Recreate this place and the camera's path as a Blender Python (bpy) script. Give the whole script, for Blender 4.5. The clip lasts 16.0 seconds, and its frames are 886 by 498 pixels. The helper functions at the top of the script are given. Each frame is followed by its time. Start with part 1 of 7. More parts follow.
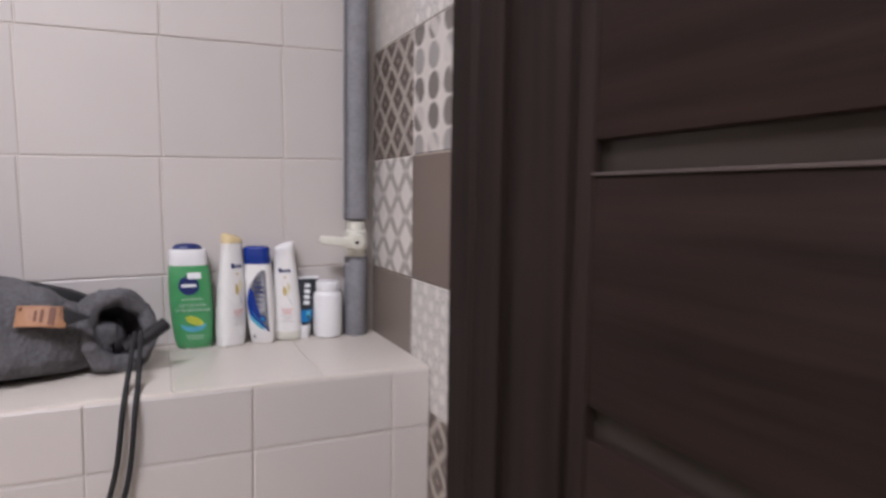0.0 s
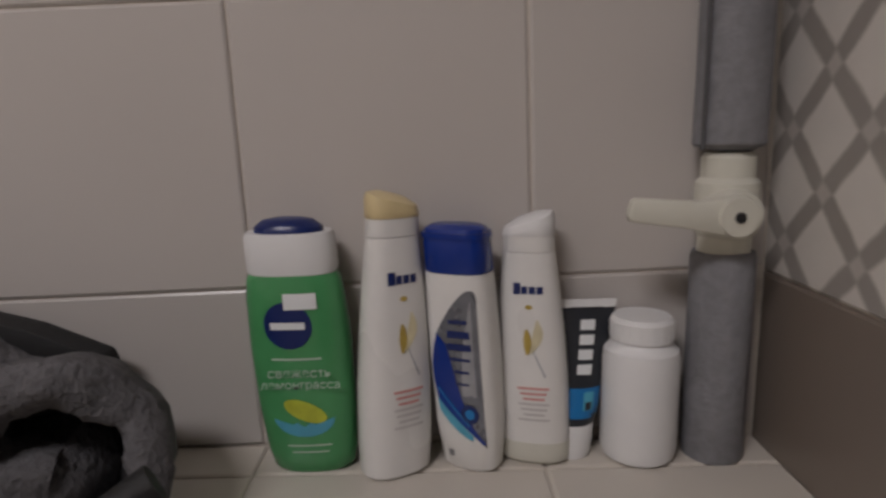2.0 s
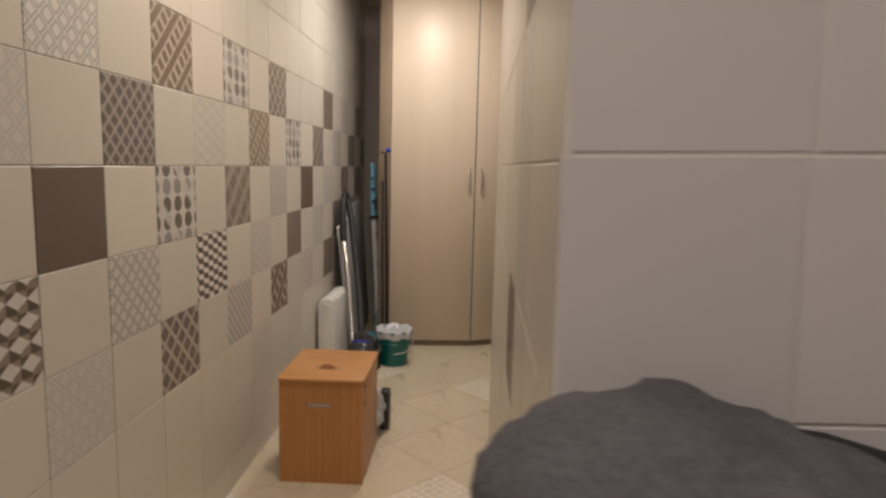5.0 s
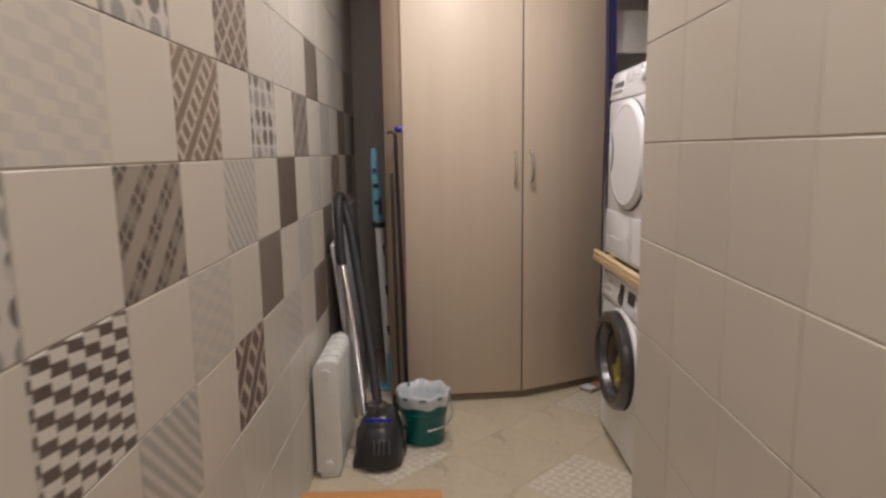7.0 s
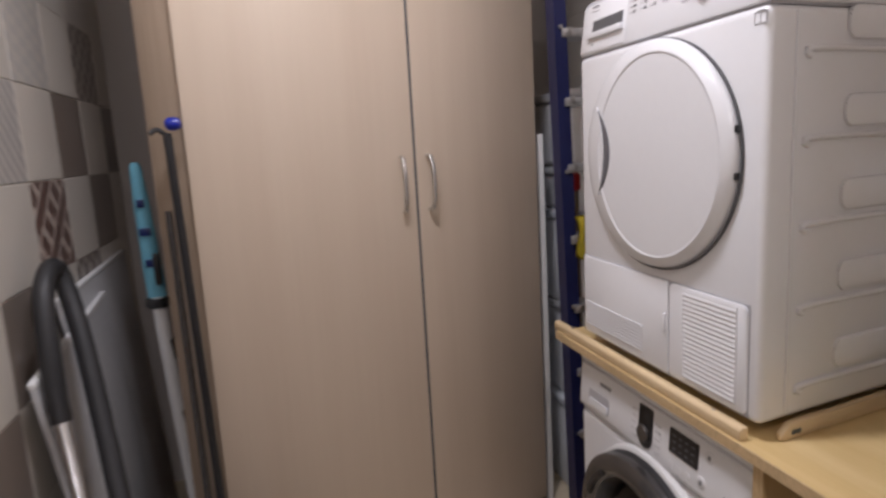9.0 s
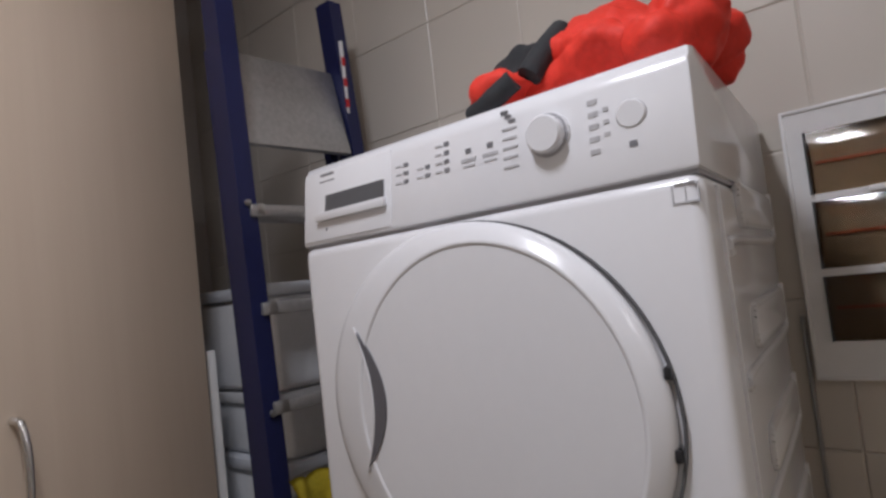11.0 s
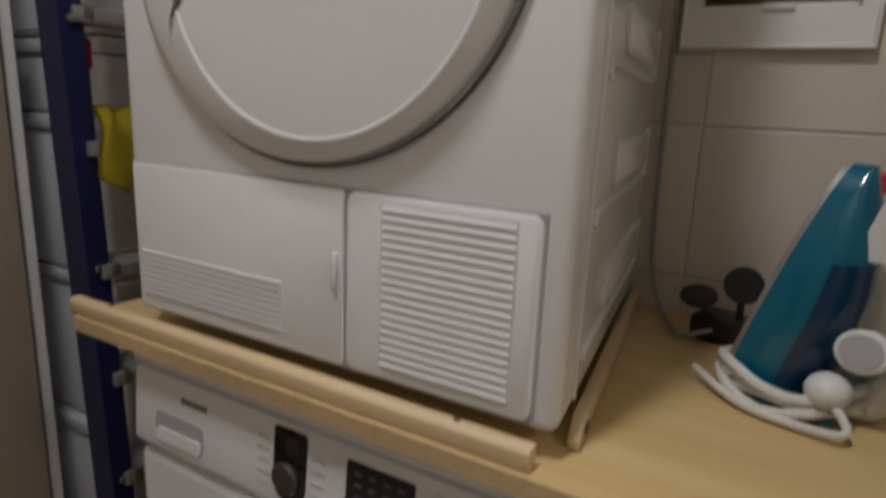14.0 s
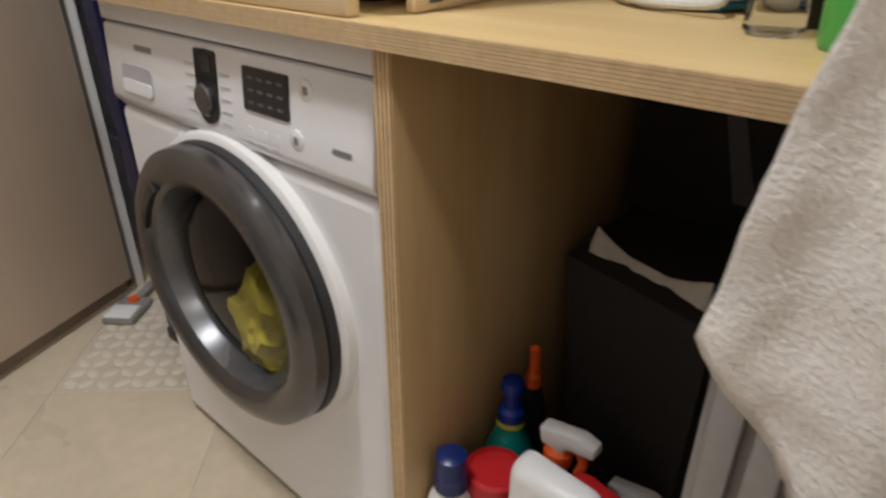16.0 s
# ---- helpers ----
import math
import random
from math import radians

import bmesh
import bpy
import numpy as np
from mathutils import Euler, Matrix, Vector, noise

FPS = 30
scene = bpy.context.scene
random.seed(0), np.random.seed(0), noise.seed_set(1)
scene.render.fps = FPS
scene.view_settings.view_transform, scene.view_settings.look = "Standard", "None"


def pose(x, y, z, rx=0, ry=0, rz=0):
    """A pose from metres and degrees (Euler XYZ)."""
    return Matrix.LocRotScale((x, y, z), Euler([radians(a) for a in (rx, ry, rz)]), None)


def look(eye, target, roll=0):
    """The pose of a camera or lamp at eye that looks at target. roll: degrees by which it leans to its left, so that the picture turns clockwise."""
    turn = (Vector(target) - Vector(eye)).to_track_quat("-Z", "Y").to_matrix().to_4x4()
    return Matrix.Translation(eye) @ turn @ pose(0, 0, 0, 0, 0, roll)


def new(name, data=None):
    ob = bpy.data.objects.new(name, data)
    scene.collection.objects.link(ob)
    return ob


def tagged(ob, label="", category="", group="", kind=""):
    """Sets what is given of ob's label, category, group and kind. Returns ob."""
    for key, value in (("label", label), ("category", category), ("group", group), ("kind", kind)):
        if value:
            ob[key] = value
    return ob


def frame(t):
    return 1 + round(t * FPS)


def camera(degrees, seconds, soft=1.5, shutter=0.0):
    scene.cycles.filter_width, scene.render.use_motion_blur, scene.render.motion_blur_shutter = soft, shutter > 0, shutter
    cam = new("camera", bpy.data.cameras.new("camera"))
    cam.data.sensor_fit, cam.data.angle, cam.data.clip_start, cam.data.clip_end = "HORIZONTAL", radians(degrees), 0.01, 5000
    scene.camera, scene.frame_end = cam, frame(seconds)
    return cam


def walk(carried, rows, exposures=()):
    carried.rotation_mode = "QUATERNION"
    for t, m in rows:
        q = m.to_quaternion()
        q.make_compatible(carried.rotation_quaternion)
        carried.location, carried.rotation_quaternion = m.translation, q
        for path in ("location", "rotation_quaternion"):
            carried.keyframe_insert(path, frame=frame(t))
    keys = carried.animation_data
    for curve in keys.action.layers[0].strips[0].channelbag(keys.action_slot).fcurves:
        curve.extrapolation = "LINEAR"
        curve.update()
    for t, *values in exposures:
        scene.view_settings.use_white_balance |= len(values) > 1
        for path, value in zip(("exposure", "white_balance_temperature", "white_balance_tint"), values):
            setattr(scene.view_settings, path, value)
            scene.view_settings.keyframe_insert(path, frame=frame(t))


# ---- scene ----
cam = camera(70.2, 16.0, soft=2.7, shutter=0.4)
PATH = [
    (0, (0.636, -0.7, 1.255), (1.466, 1.112, 1.087), 0.8),
    (0.5, (0.844, -0.261, 1.241), (1.301, 1.681, 1.1), -1.4),
    (1, (0.929, 0.046, 1.229), (1.085, 2.031, 1.043), -2.2),
    (1.5, (0.881, 0.136, 1.212), (0.917, 2.12, 0.964), -2.3),
    (2, (0.819, 0.183, 1.219), (0.83, 2.147, 0.842), -1.3),
    (2.5, (0.753, 0.196, 1.221), (0.742, 2.149, 0.789), -0.2),
    (3, (0.702, 0.198, 1.237), (0.655, 2.135, 0.741), 0.7),
    (3.5, (0.653, 0.181, 1.251), (0.599, 2.121, 0.767), 1.4),
    (4, (0.557, 0.123, 1.29), (0.443, 2.082, 0.905), 2.6),
    (4.5, (0.339, 0.084, 1.322), (0.221, 2.056, 1.014), 4.1),
    (5, (0.111, 0.165, 1.303), (0.027, 2.146, 1.042), 1.4),
    (5.2, (0.043, 0.223, 1.296), (-0.039, 2.205, 1.041), 0.7),
    (7.3, (-0.336, 1.753, 1.301), (-0.259, 3.725, 0.977), -1.6),
    (7.5, (-0.353, 1.923, 1.317), (-0.198, 3.89, 0.984), -1.6),
    (8, (-0.32, 2.292, 1.318), (-0.004, 4.238, 0.978), -2.8),
    (8.5, (-0.27, 2.631, 1.324), (0.101, 4.568, 0.993), -4.5),
    (9, (-0.257, 2.9, 1.318), (0.245, 4.808, 0.989), -3.3),
    (9.5, (-0.209, 3.146, 1.33), (0.658, 4.937, 1.13), -3.9),
    (10, (-0.126, 3.373, 1.379), (1.115, 4.942, 1.386), -4.4),
    (10.2, (-0.123, 3.416, 1.394), (1.211, 4.904, 1.494), -4.7),
    (12.3, (-0.045, 3.555, 1.423), (1.613, 4.673, 1.418), -6.5),
    (12.5, (-0.031, 3.556, 1.4), (1.654, 4.631, 1.349), -4.5),
    (13, (-0.012, 3.553, 1.331), (1.715, 4.544, 1.145), -0.5),
    (13.5, (0.002, 3.543, 1.232), (1.733, 4.501, 0.943), 1.4),
    (14, (-0.022, 3.536, 1.121), (1.657, 4.521, 0.664), 2.4),
    (14.5, (0.006, 3.497, 1.032), (1.553, 4.585, 0.384), 1.9),
    (15, (0.021, 3.437, 0.988), (1.467, 4.519, 0.128), 2.3),
    (15.5, (0.053, 3.357, 0.926), (1.391, 4.512, -0.01), 0.9),
    (16, (0.069, 3.264, 0.882), (1.387, 4.454, -0.037), 0.1),
]
EXPOSURES = [(0, 0.7, 5600, 14), (0.5, 0.38, 5750, 13), (1, -0.03, 5900, 13), (2, -0.45, 6100, 12), (3.5, -0.45, 6250, 12), (5, -0.35, 6600, 12),
             (7.5, -0.42, 6000, 15), (9, -0.37, 5700, 17), (9.5, -0.6, 5600, 16), (10, -0.72, 5500, 16), (12.5, -1.3, 5750, 10), (13.5, -1.05, 5850, 10),
             (14.5, -0.85, 5950, 9), (15, -0.5, 5850, 9), (16, 0.1, 5750, 9)]
walk(cam, [(t, look(eye, to, lean)) for t, eye, to, lean in PATH], EXPOSURES)

# ---- world and lamps ----
world = bpy.data.worlds.new("world")
scene.world = world
world.use_nodes = True
world.node_tree.nodes["Background"].inputs[0].default_value = (0.01, 0.01, 0.01, 1)
CEIL = 2.6
# unseen ceiling fittings with two small square diffusers; first set by reflections, others added
LAMPS = [(-0.12, 3.86, 24.5, (1.0, 0.93, 0.85), 0.13), (0.1, -0.7, 24.0, (1.0, 0.905, 0.865), 0.3), (-0.25, 2.1, 16.5, (1.0, 0.88, 0.74), 0.1)]
for lx, ly, watts, tone, wide in LAMPS:
    for side in (-1, 1):
        lamp = bpy.data.lights.new("lamp", "AREA")
        lamp.shape, lamp.size, lamp.size_y, lamp.energy, lamp.color = "RECTANGLE", wide, wide, watts / 2, tone
        ob = new("lamp", lamp)
        ob.location = (lx + side * (wide / 2 + 0.02), ly, CEIL - 0.045)

# ---- materials ----
def nodes_of(name):
    m = bpy.data.materials.new(name)
    m.use_nodes = True
    t = m.node_tree
    return m, t, t.nodes["Principled BSDF"]


def calc(t, op, a, b=None, c=None):
    n = t.nodes.new("ShaderNodeMath")
    n.operation = op
    for i, v in enumerate((a, b, c)):
        if v is None:
            continue
        if isinstance(v, (int, float)):
            n.inputs[i].default_value = v
        else:
            t.links.new(v, n.inputs[i])
    return n.outputs[0]


def blend(t, fac, a, b, how="MIX"):
    n = t.nodes.new("ShaderNodeMix")
    n.data_type, n.blend_type = "RGBA", how
    for i, v in ((0, fac), (6, a), (7, b)):
        if isinstance(v, (int, float)):
            n.inputs[i].default_value = v
        elif isinstance(v, tuple):
            n.inputs[i].default_value = (*v, 1)
        else:
            t.links.new(v, n.inputs[i])
    return n.outputs[2]


def coords(t, stretch=(1, 1, 1), turn=(0, 0, 0)):
    c = t.nodes.new("ShaderNodeTexCoord")
    m = t.nodes.new("ShaderNodeMapping")
    m.inputs["Scale"].default_value = stretch
    m.inputs["Rotation"].default_value = [radians(a) for a in turn]
    t.links.new(c.outputs["Object"], m.inputs["Vector"])
    return m.outputs[0]


def speckle(t, vec, scale, detail=4, rough=0.55):
    n = t.nodes.new("ShaderNodeTexNoise")
    n.inputs["Scale"].default_value, n.inputs["Detail"].default_value, n.inputs["Roughness"].default_value = scale, detail, rough
    t.links.new(vec, n.inputs["Vector"])
    return n.outputs[0]


def spread(t, v, lo, hi, a=0.0, b=1.0):
    n = t.nodes.new("ShaderNodeMapRange")
    for i, x in enumerate((lo, hi, a, b)):
        n.inputs[i + 1].default_value = x
    t.links.new(v, n.inputs[0])
    return n.outputs[0]


def relief(t, bsdf, h, strength, dist=0.002):
    n = t.nodes.new("ShaderNodeBump")
    n.inputs["Strength"].default_value, n.inputs["Distance"].default_value = strength, dist
    t.links.new(h, n.inputs["Height"])
    t.links.new(n.outputs[0], bsdf.inputs["Normal"])


def mk(name, col, rough=0.5, metal=0.0, vary=0.12, fine=60, coarse=5, bump=0.05, stretch=(1, 1, 1), dist=0.002, coat=0.0, each=0.0):
    """A painted, woven or moulded surface: its colour with grain at two scales and a fine relief."""
    m, t, b = nodes_of(name)
    v = coords(t, stretch)
    n1, n2 = speckle(t, v, fine), speckle(t, v, coarse, 3)
    k = calc(t, "ADD", calc(t, "MULTIPLY", n1, 0.5), calc(t, "MULTIPLY", n2, 0.5))
    k = spread(t, k, 0.3, 0.7, 1 - vary, 1 + vary)
    if each:
        info = t.nodes.new("ShaderNodeObjectInfo")
        k = calc(t, "MULTIPLY", k, spread(t, info.outputs["Random"], 0, 1, 1 - each, 1 + each))
    rgb = t.nodes.new("ShaderNodeVectorMath")
    rgb.operation = "SCALE"
    rgb.inputs[0].default_value = col
    t.links.new(k, rgb.inputs["Scale"])
    t.links.new(rgb.outputs[0], b.inputs["Base Color"])
    t.links.new(spread(t, n2, 0.3, 0.7, max(0.02, rough * 0.85), min(1, rough * 1.15)), b.inputs["Roughness"])
    b.inputs["Metallic"].default_value = metal
    b.inputs["Coat Weight"].default_value = coat
    if bump:
        relief(t, b, n1, bump, dist)
    return m


def wood(name, dark, light, along, rough=0.4, rings=9.0, long=0.25, bump=0.05):
    """Grain that runs along one axis ('x', 'y' or 'z')."""
    m, t, b = nodes_of(name)
    s = [rings, rings, rings]
    s["xyz".index(along)] = long
    v = coords(t, tuple(s))
    n1, n2, n3 = speckle(t, v, 2.0, 5, 0.6), speckle(t, v, 9.0, 6, 0.7), speckle(t, coords(t), 2.2, 2)
    k = calc(t, "ADD", calc(t, "MULTIPLY", n1, 0.55), calc(t, "ADD", calc(t, "MULTIPLY", n2, 0.3), calc(t, "MULTIPLY", n3, 0.15)))
    t.links.new(blend(t, spread(t, k, 0.36, 0.64), dark, light), b.inputs["Base Color"])
    t.links.new(spread(t, n2, 0.3, 0.7, rough * 0.85, rough * 1.2), b.inputs["Roughness"])
    relief(t, b, n2, bump, 0.001)
    return m


CREAM, PALE, BROWN, UMBER, GREY, OCHRE = (0.6, 0.56, 0.5), (0.66, 0.635, 0.6), (0.13, 0.098, 0.078), (0.085, 0.062, 0.05), (0.3, 0.28, 0.26), (0.2, 0.152, 0.11)


def decor(name, kind, ground, ink, mid=None, s=4.0):
    """A glazed tile with a printed pattern; the pattern lies in the tile's own y and z, in tile widths."""
    m, t, b = nodes_of(name)
    c = t.nodes.new("ShaderNodeTexCoord")
    sep = t.nodes.new("ShaderNodeSeparateXYZ")
    t.links.new(c.outputs["Object"], sep.inputs[0])
    worn = speckle(t, c.outputs["Object"], 45, 5)
    cloud = speckle(t, c.outputs["Object"], 3.5, 1)
    haze = speckle(t, c.outputs["Object"], 9, 3)
    u = calc(t, "ADD", calc(t, "MULTIPLY", sep.outputs["Y"], 4.0), calc(t, "MULTIPLY", calc(t, "SUBTRACT", worn, 0.5), 0.03))
    v = calc(t, "ADD", calc(t, "MULTIPLY", sep.outputs["Z"], 4.0), calc(t, "MULTIPLY", calc(t, "SUBTRACT", haze, 0.5), 0.03))
    us, vs = calc(t, "MULTIPLY", u, s), calc(t, "MULTIPLY", v, s)
    p, q = calc(t, "ADD", us, vs), calc(t, "SUBTRACT", us, vs)
    fp, fq = calc(t, "PINGPONG", p, 0.5), calc(t, "PINGPONG", q, 0.5)
    fu, fv = calc(t, "PINGPONG", us, 0.5), calc(t, "PINGPONG", vs, 0.5)
    mid = mid or tuple((a + d) / 2 for a, d in zip(ground, ink))
    soft = lambda x, e, w=0.03: spread(t, x, e - w, e + w)
    base = ground
    if kind == "lattice":
        near = calc(t, "MINIMUM", fp, fq)
        col = blend(t, soft(near, 0.13), ink, base)
        col = blend(t, soft(calc(t, "MAXIMUM", fp, fq), 0.1), mid, col)
    elif kind == "rings":
        near = calc(t, "ABSOLUTE", calc(t, "SUBTRACT", calc(t, "MINIMUM", fp, fq), 0.13))
        col = blend(t, soft(near, 0.07), ink, base)
    elif kind == "diamonds":
        near = calc(t, "MINIMUM", fp, fq)
        col = blend(t, soft(near, 0.13), base, ink)
        col = blend(t, soft(near, 0.4), col, mid)
    elif kind == "dots":
        fu = calc(t, "PINGPONG", calc(t, "MULTIPLY", us, 0.78), 0.5)
        row = calc(t, "MODULO", calc(t, "ADD", calc(t, "FLOOR", calc(t, "ADD", vs, 0.5)), 40.0), 3.0)
        d = calc(t, "SQRT", calc(t, "ADD", calc(t, "MULTIPLY", calc(t, "MULTIPLY", fu, fu), 1.6), calc(t, "MULTIPLY", fv, fv)))
        col = blend(t, soft(d, 0.46), blend(t, calc(t, "GREATER_THAN", row, 1.5), ink, mid), base)
        band = calc(t, "MULTIPLY", soft(calc(t, "PINGPONG", calc(t, "MULTIPLY", p, 0.25), 0.5), 0.41), 0.8)
        col = blend(t, band, col, base)
    elif kind == "plaid":
        k1, k2 = soft(fp, 0.25), soft(fq, 0.25)
        col = blend(t, k1, ink, mid)
        col = blend(t, k2, col, base)
        col = blend(t, soft(calc(t, "MINIMUM", calc(t, "PINGPONG", calc(t, "MULTIPLY", p, 2.0), 0.5), calc(t, "PINGPONG", calc(t, "MULTIPLY", q, 2.0), 0.5)), 0.06), base, col)
    elif kind == "stripes":
        col = blend(t, soft(fp, 0.27, 0.05), ink, base)
    elif kind == "chips":
        odd = calc(t, "MODULO", calc(t, "FLOOR", calc(t, "ADD", us, 40.0)), 2.0)
        cell = calc(t, "FRACT", calc(t, "ADD", calc(t, "MULTIPLY", vs, 1.1), calc(t, "ADD", calc(t, "MULTIPLY", odd, 0.5), calc(t, "MULTIPLY", calc(t, "FRACT", us), 0.12))))
        col = blend(t, soft(cell, 0.5, 0.04), ink, base)
    elif kind == "cubes":
        up = calc(t, "ADD", calc(t, "DIVIDE", vs, 0.75), 40.0)
        row = calc(t, "FLOOR", up)
        x = calc(t, "FRACT", calc(t, "ADD", us, calc(t, "MULTIPLY", calc(t, "MODULO", row, 2.0), 0.5)))
        wide = calc(t, "MULTIPLY", calc(t, "ABSOLUTE", calc(t, "SUBTRACT", x, 0.5)), 2.0)
        tall = calc(t, "ABSOLUTE", calc(t, "SUBTRACT", calc(t, "FRACT", up), 0.6))
        col = blend(t, calc(t, "GREATER_THAN", x, 0.5), ink, mid)
        col = blend(t, soft(calc(t, "ADD", calc(t, "MULTIPLY", wide, 0.42), tall), 0.42, 0.02), base, col)
    elif kind == "weave":
        half_turn = soft(calc(t, "FRACT", calc(t, "MULTIPLY", q, 0.5)), 0.5, 0.02)
        k1 = calc(t, "MULTIPLY", soft(fp, 0.16), half_turn)
        k2 = calc(t, "MULTIPLY", soft(fq, 0.16), calc(t, "SUBTRACT", 1.0, half_turn))
        col = blend(t, calc(t, "MAXIMUM", k1, k2), base, ink)
    else:
        col = blend(t, 0.0, base, ink)
    wear = spread(t, worn, 0.2, 0.8, 0.0, 0.16)
    col = blend(t, wear, col, mid)
    col = blend(t, spread(t, cloud, 0.1, 0.9, 0.07, 0.0), col, (0.2, 0.18, 0.16))
    info = t.nodes.new("ShaderNodeObjectInfo")
    col = blend(t, 1.0, col, blend(t, info.outputs["Random"], (0.95, 0.95, 0.95), (1.04, 1.03, 1.02)), "MULTIPLY")
    t.links.new(col, b.inputs["Base Color"])
    t.links.new(spread(t, cloud, 0.1, 0.9, 0.26, 0.36), b.inputs["Roughness"])
    relief(t, b, worn, 0.02, 0.001)
    return m


TILE = decor("glazed_cream_tile", "plain", CREAM, (0.56, 0.52, 0.46))
TILE_PALE = decor("glazed_grey_tile", "plain", (0.53, 0.5, 0.475), (0.5, 0.47, 0.443))
DECOR = {
    "brown": decor("brown_tile", "plain", BROWN, (0.16, 0.12, 0.1)),
    "taupe": decor("taupe_tile", "plain", (0.2, 0.165, 0.14), BROWN),
    "lattice": decor("lattice_tile", "lattice", PALE, GREY, s=2.7),
    "net": decor("net_tile", "rings", PALE, (0.36, 0.35, 0.34), s=4.6),
    "mesh": decor("mesh_tile", "lattice", (0.58, 0.55, 0.5), (0.34, 0.32, 0.3), s=5.2),
    "diamond": decor("diamond_tile", "diamonds", (0.38, 0.34, 0.31), (0.13, 0.11, 0.105), (0.1, 0.085, 0.08), s=5.0),
    "rhomb": decor("rhomb_tile", "diamonds", (0.42, 0.38, 0.34), (0.12, 0.098, 0.09), (0.2, 0.175, 0.16), s=3.4),
    "dots": decor("dots_tile", "dots", (0.58, 0.55, 0.52), (0.13, 0.115, 0.105), (0.28, 0.27, 0.26), s=4.6),
    "plaid": decor("plaid_tile", "plaid", (0.34, 0.3, 0.26), UMBER, s=2.2),
    "waves": decor("striped_tile", "stripes", (0.57, 0.54, 0.5), (0.36, 0.34, 0.32), s=6.0),
    "steps": decor("steps_tile", "chips", PALE, UMBER, s=6.0),
    "cubes": decor("cubes_tile", "cubes", PALE, UMBER, (0.27, 0.22, 0.18), s=4.0),
    "weave": decor("weave_tile", "weave", (0.54, 0.48, 0.42), OCHRE, UMBER, s=4.6),
    "weave2": decor("dark_weave_tile", "weave", (0.5, 0.43, 0.38), (0.11, 0.06, 0.05), s=3.0),
    "lace": decor("lace_tile", "rings", (0.58, 0.55, 0.51), (0.47, 0.455, 0.43), s=4.0),
    "faint": decor("faint_tile", "chips", (0.57, 0.535, 0.48), (0.5, 0.48, 0.45), s=5.0),
    "floral": decor("floral_tile", "diamonds", (0.4, 0.36, 0.32), UMBER, (0.26, 0.22, 0.19), s=3.2),
}
GROUT = mk("grout", (0.58, 0.53, 0.47), 0.9, vary=0.15, fine=200, bump=0.3)
PLASTER = mk("ceiling_paint", (0.75, 0.73, 0.7), 0.9, vary=0.05, bump=0.1)
FLOOR_TILE = mk("beige_floor_tile", (0.56, 0.485, 0.36), 0.3, vary=0.1, fine=30, coarse=4, bump=0.03, each=0.04)
FLOOR_DECOR = mk("pebble_floor_tile", (0.56, 0.49, 0.39), 0.45, vary=0.15, fine=80, bump=0.1)
PEBBLE = mk("pebble_relief", (0.66, 0.6, 0.5), 0.4, vary=0.1, fine=50)
DOOR_WOOD = wood("wenge_veneer", (0.0098, 0.0062, 0.005), (0.028, 0.0168, 0.0136), "y", 0.62, 14, 0.5, 0.12)
DOOR_WOOD.node_tree.nodes["Principled BSDF"].inputs["Specular IOR Level"].default_value = 0.12
CASING_WOOD = wood("wenge_casing", (0.0098, 0.0066, 0.0056), (0.026, 0.0175, 0.015), "z", 0.62, 14, 0.5, 0.12)
CASING_WOOD.node_tree.nodes["Principled BSDF"].inputs["Specular IOR Level"].default_value = 0.12
DARK_GLASS = mk("dark_lacquered_glass", (0.03, 0.024, 0.02), 0.12, vary=0.05, bump=0)
DARK_GLASS.node_tree.nodes["Principled BSDF"].inputs["Specular IOR Level"].default_value = 0.15
DOOR_TRIM = mk("dark_door_trim", (0.06, 0.045, 0.041), 0.4, vary=0.1, bump=0)
OAK = wood("pale_oak_laminate", (0.535, 0.435, 0.335), (0.58, 0.48, 0.375), "z", 0.42, 6, 0.22, 0.02)
OAK_EDGE = wood("oak_edge_and_panel_shade", (0.3, 0.23, 0.165), (0.4, 0.31, 0.23), "z", 0.5, 20, 0.5)
PLINTH = wood("wardrobe_plinth", (0.22, 0.17, 0.12), (0.3, 0.23, 0.17), "x", 0.5, 20, 0.6)
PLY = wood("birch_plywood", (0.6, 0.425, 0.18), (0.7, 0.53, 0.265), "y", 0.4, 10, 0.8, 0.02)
# same plywood with upright grain, darkened for the shade under the worktop
PLY_SHADED = wood("birch_plywood_shaded", (0.44, 0.305, 0.14), (0.54, 0.395, 0.205), "z", 0.45, 10, 0.8, 0.02)
PLY_EDGE = [mk("plywood_light_layer", (0.58, 0.43, 0.24), 0.6, vary=0.2, fine=120), mk("plywood_dark_layer", (0.55, 0.4, 0.22), 0.65, vary=0.2, fine=120)]
LATH = wood("pine_lath", (0.6, 0.44, 0.24), (0.74, 0.58, 0.36), "y", 0.5, 14, 0.6, 0.06)
LATH_X = wood("pine_lath_cross", (0.6, 0.44, 0.24), (0.74, 0.58, 0.36), "x", 0.5, 14, 0.6, 0.06)
BASKET_WOOD = wood("bamboo_panel", (0.36, 0.15, 0.045), (0.5, 0.235, 0.08), "z", 0.38, 30, 0.5, 0.06)
BASKET_LID = wood("bamboo_lid", (0.42, 0.19, 0.065), (0.56, 0.28, 0.105), "x", 0.38, 30, 0.5, 0.06)
ENAMEL = mk("white_enamel", (0.775, 0.78, 0.805), 0.2, vary=0.015, bump=0.0, coat=0.2)
ENAMEL_DOOR = mk("white_door_plastic", (0.765, 0.77, 0.795), 0.24, vary=0.015, bump=0.0)
SHELL = mk("white_plastic", (0.74, 0.74, 0.74), 0.35, vary=0.03, bump=0.02)
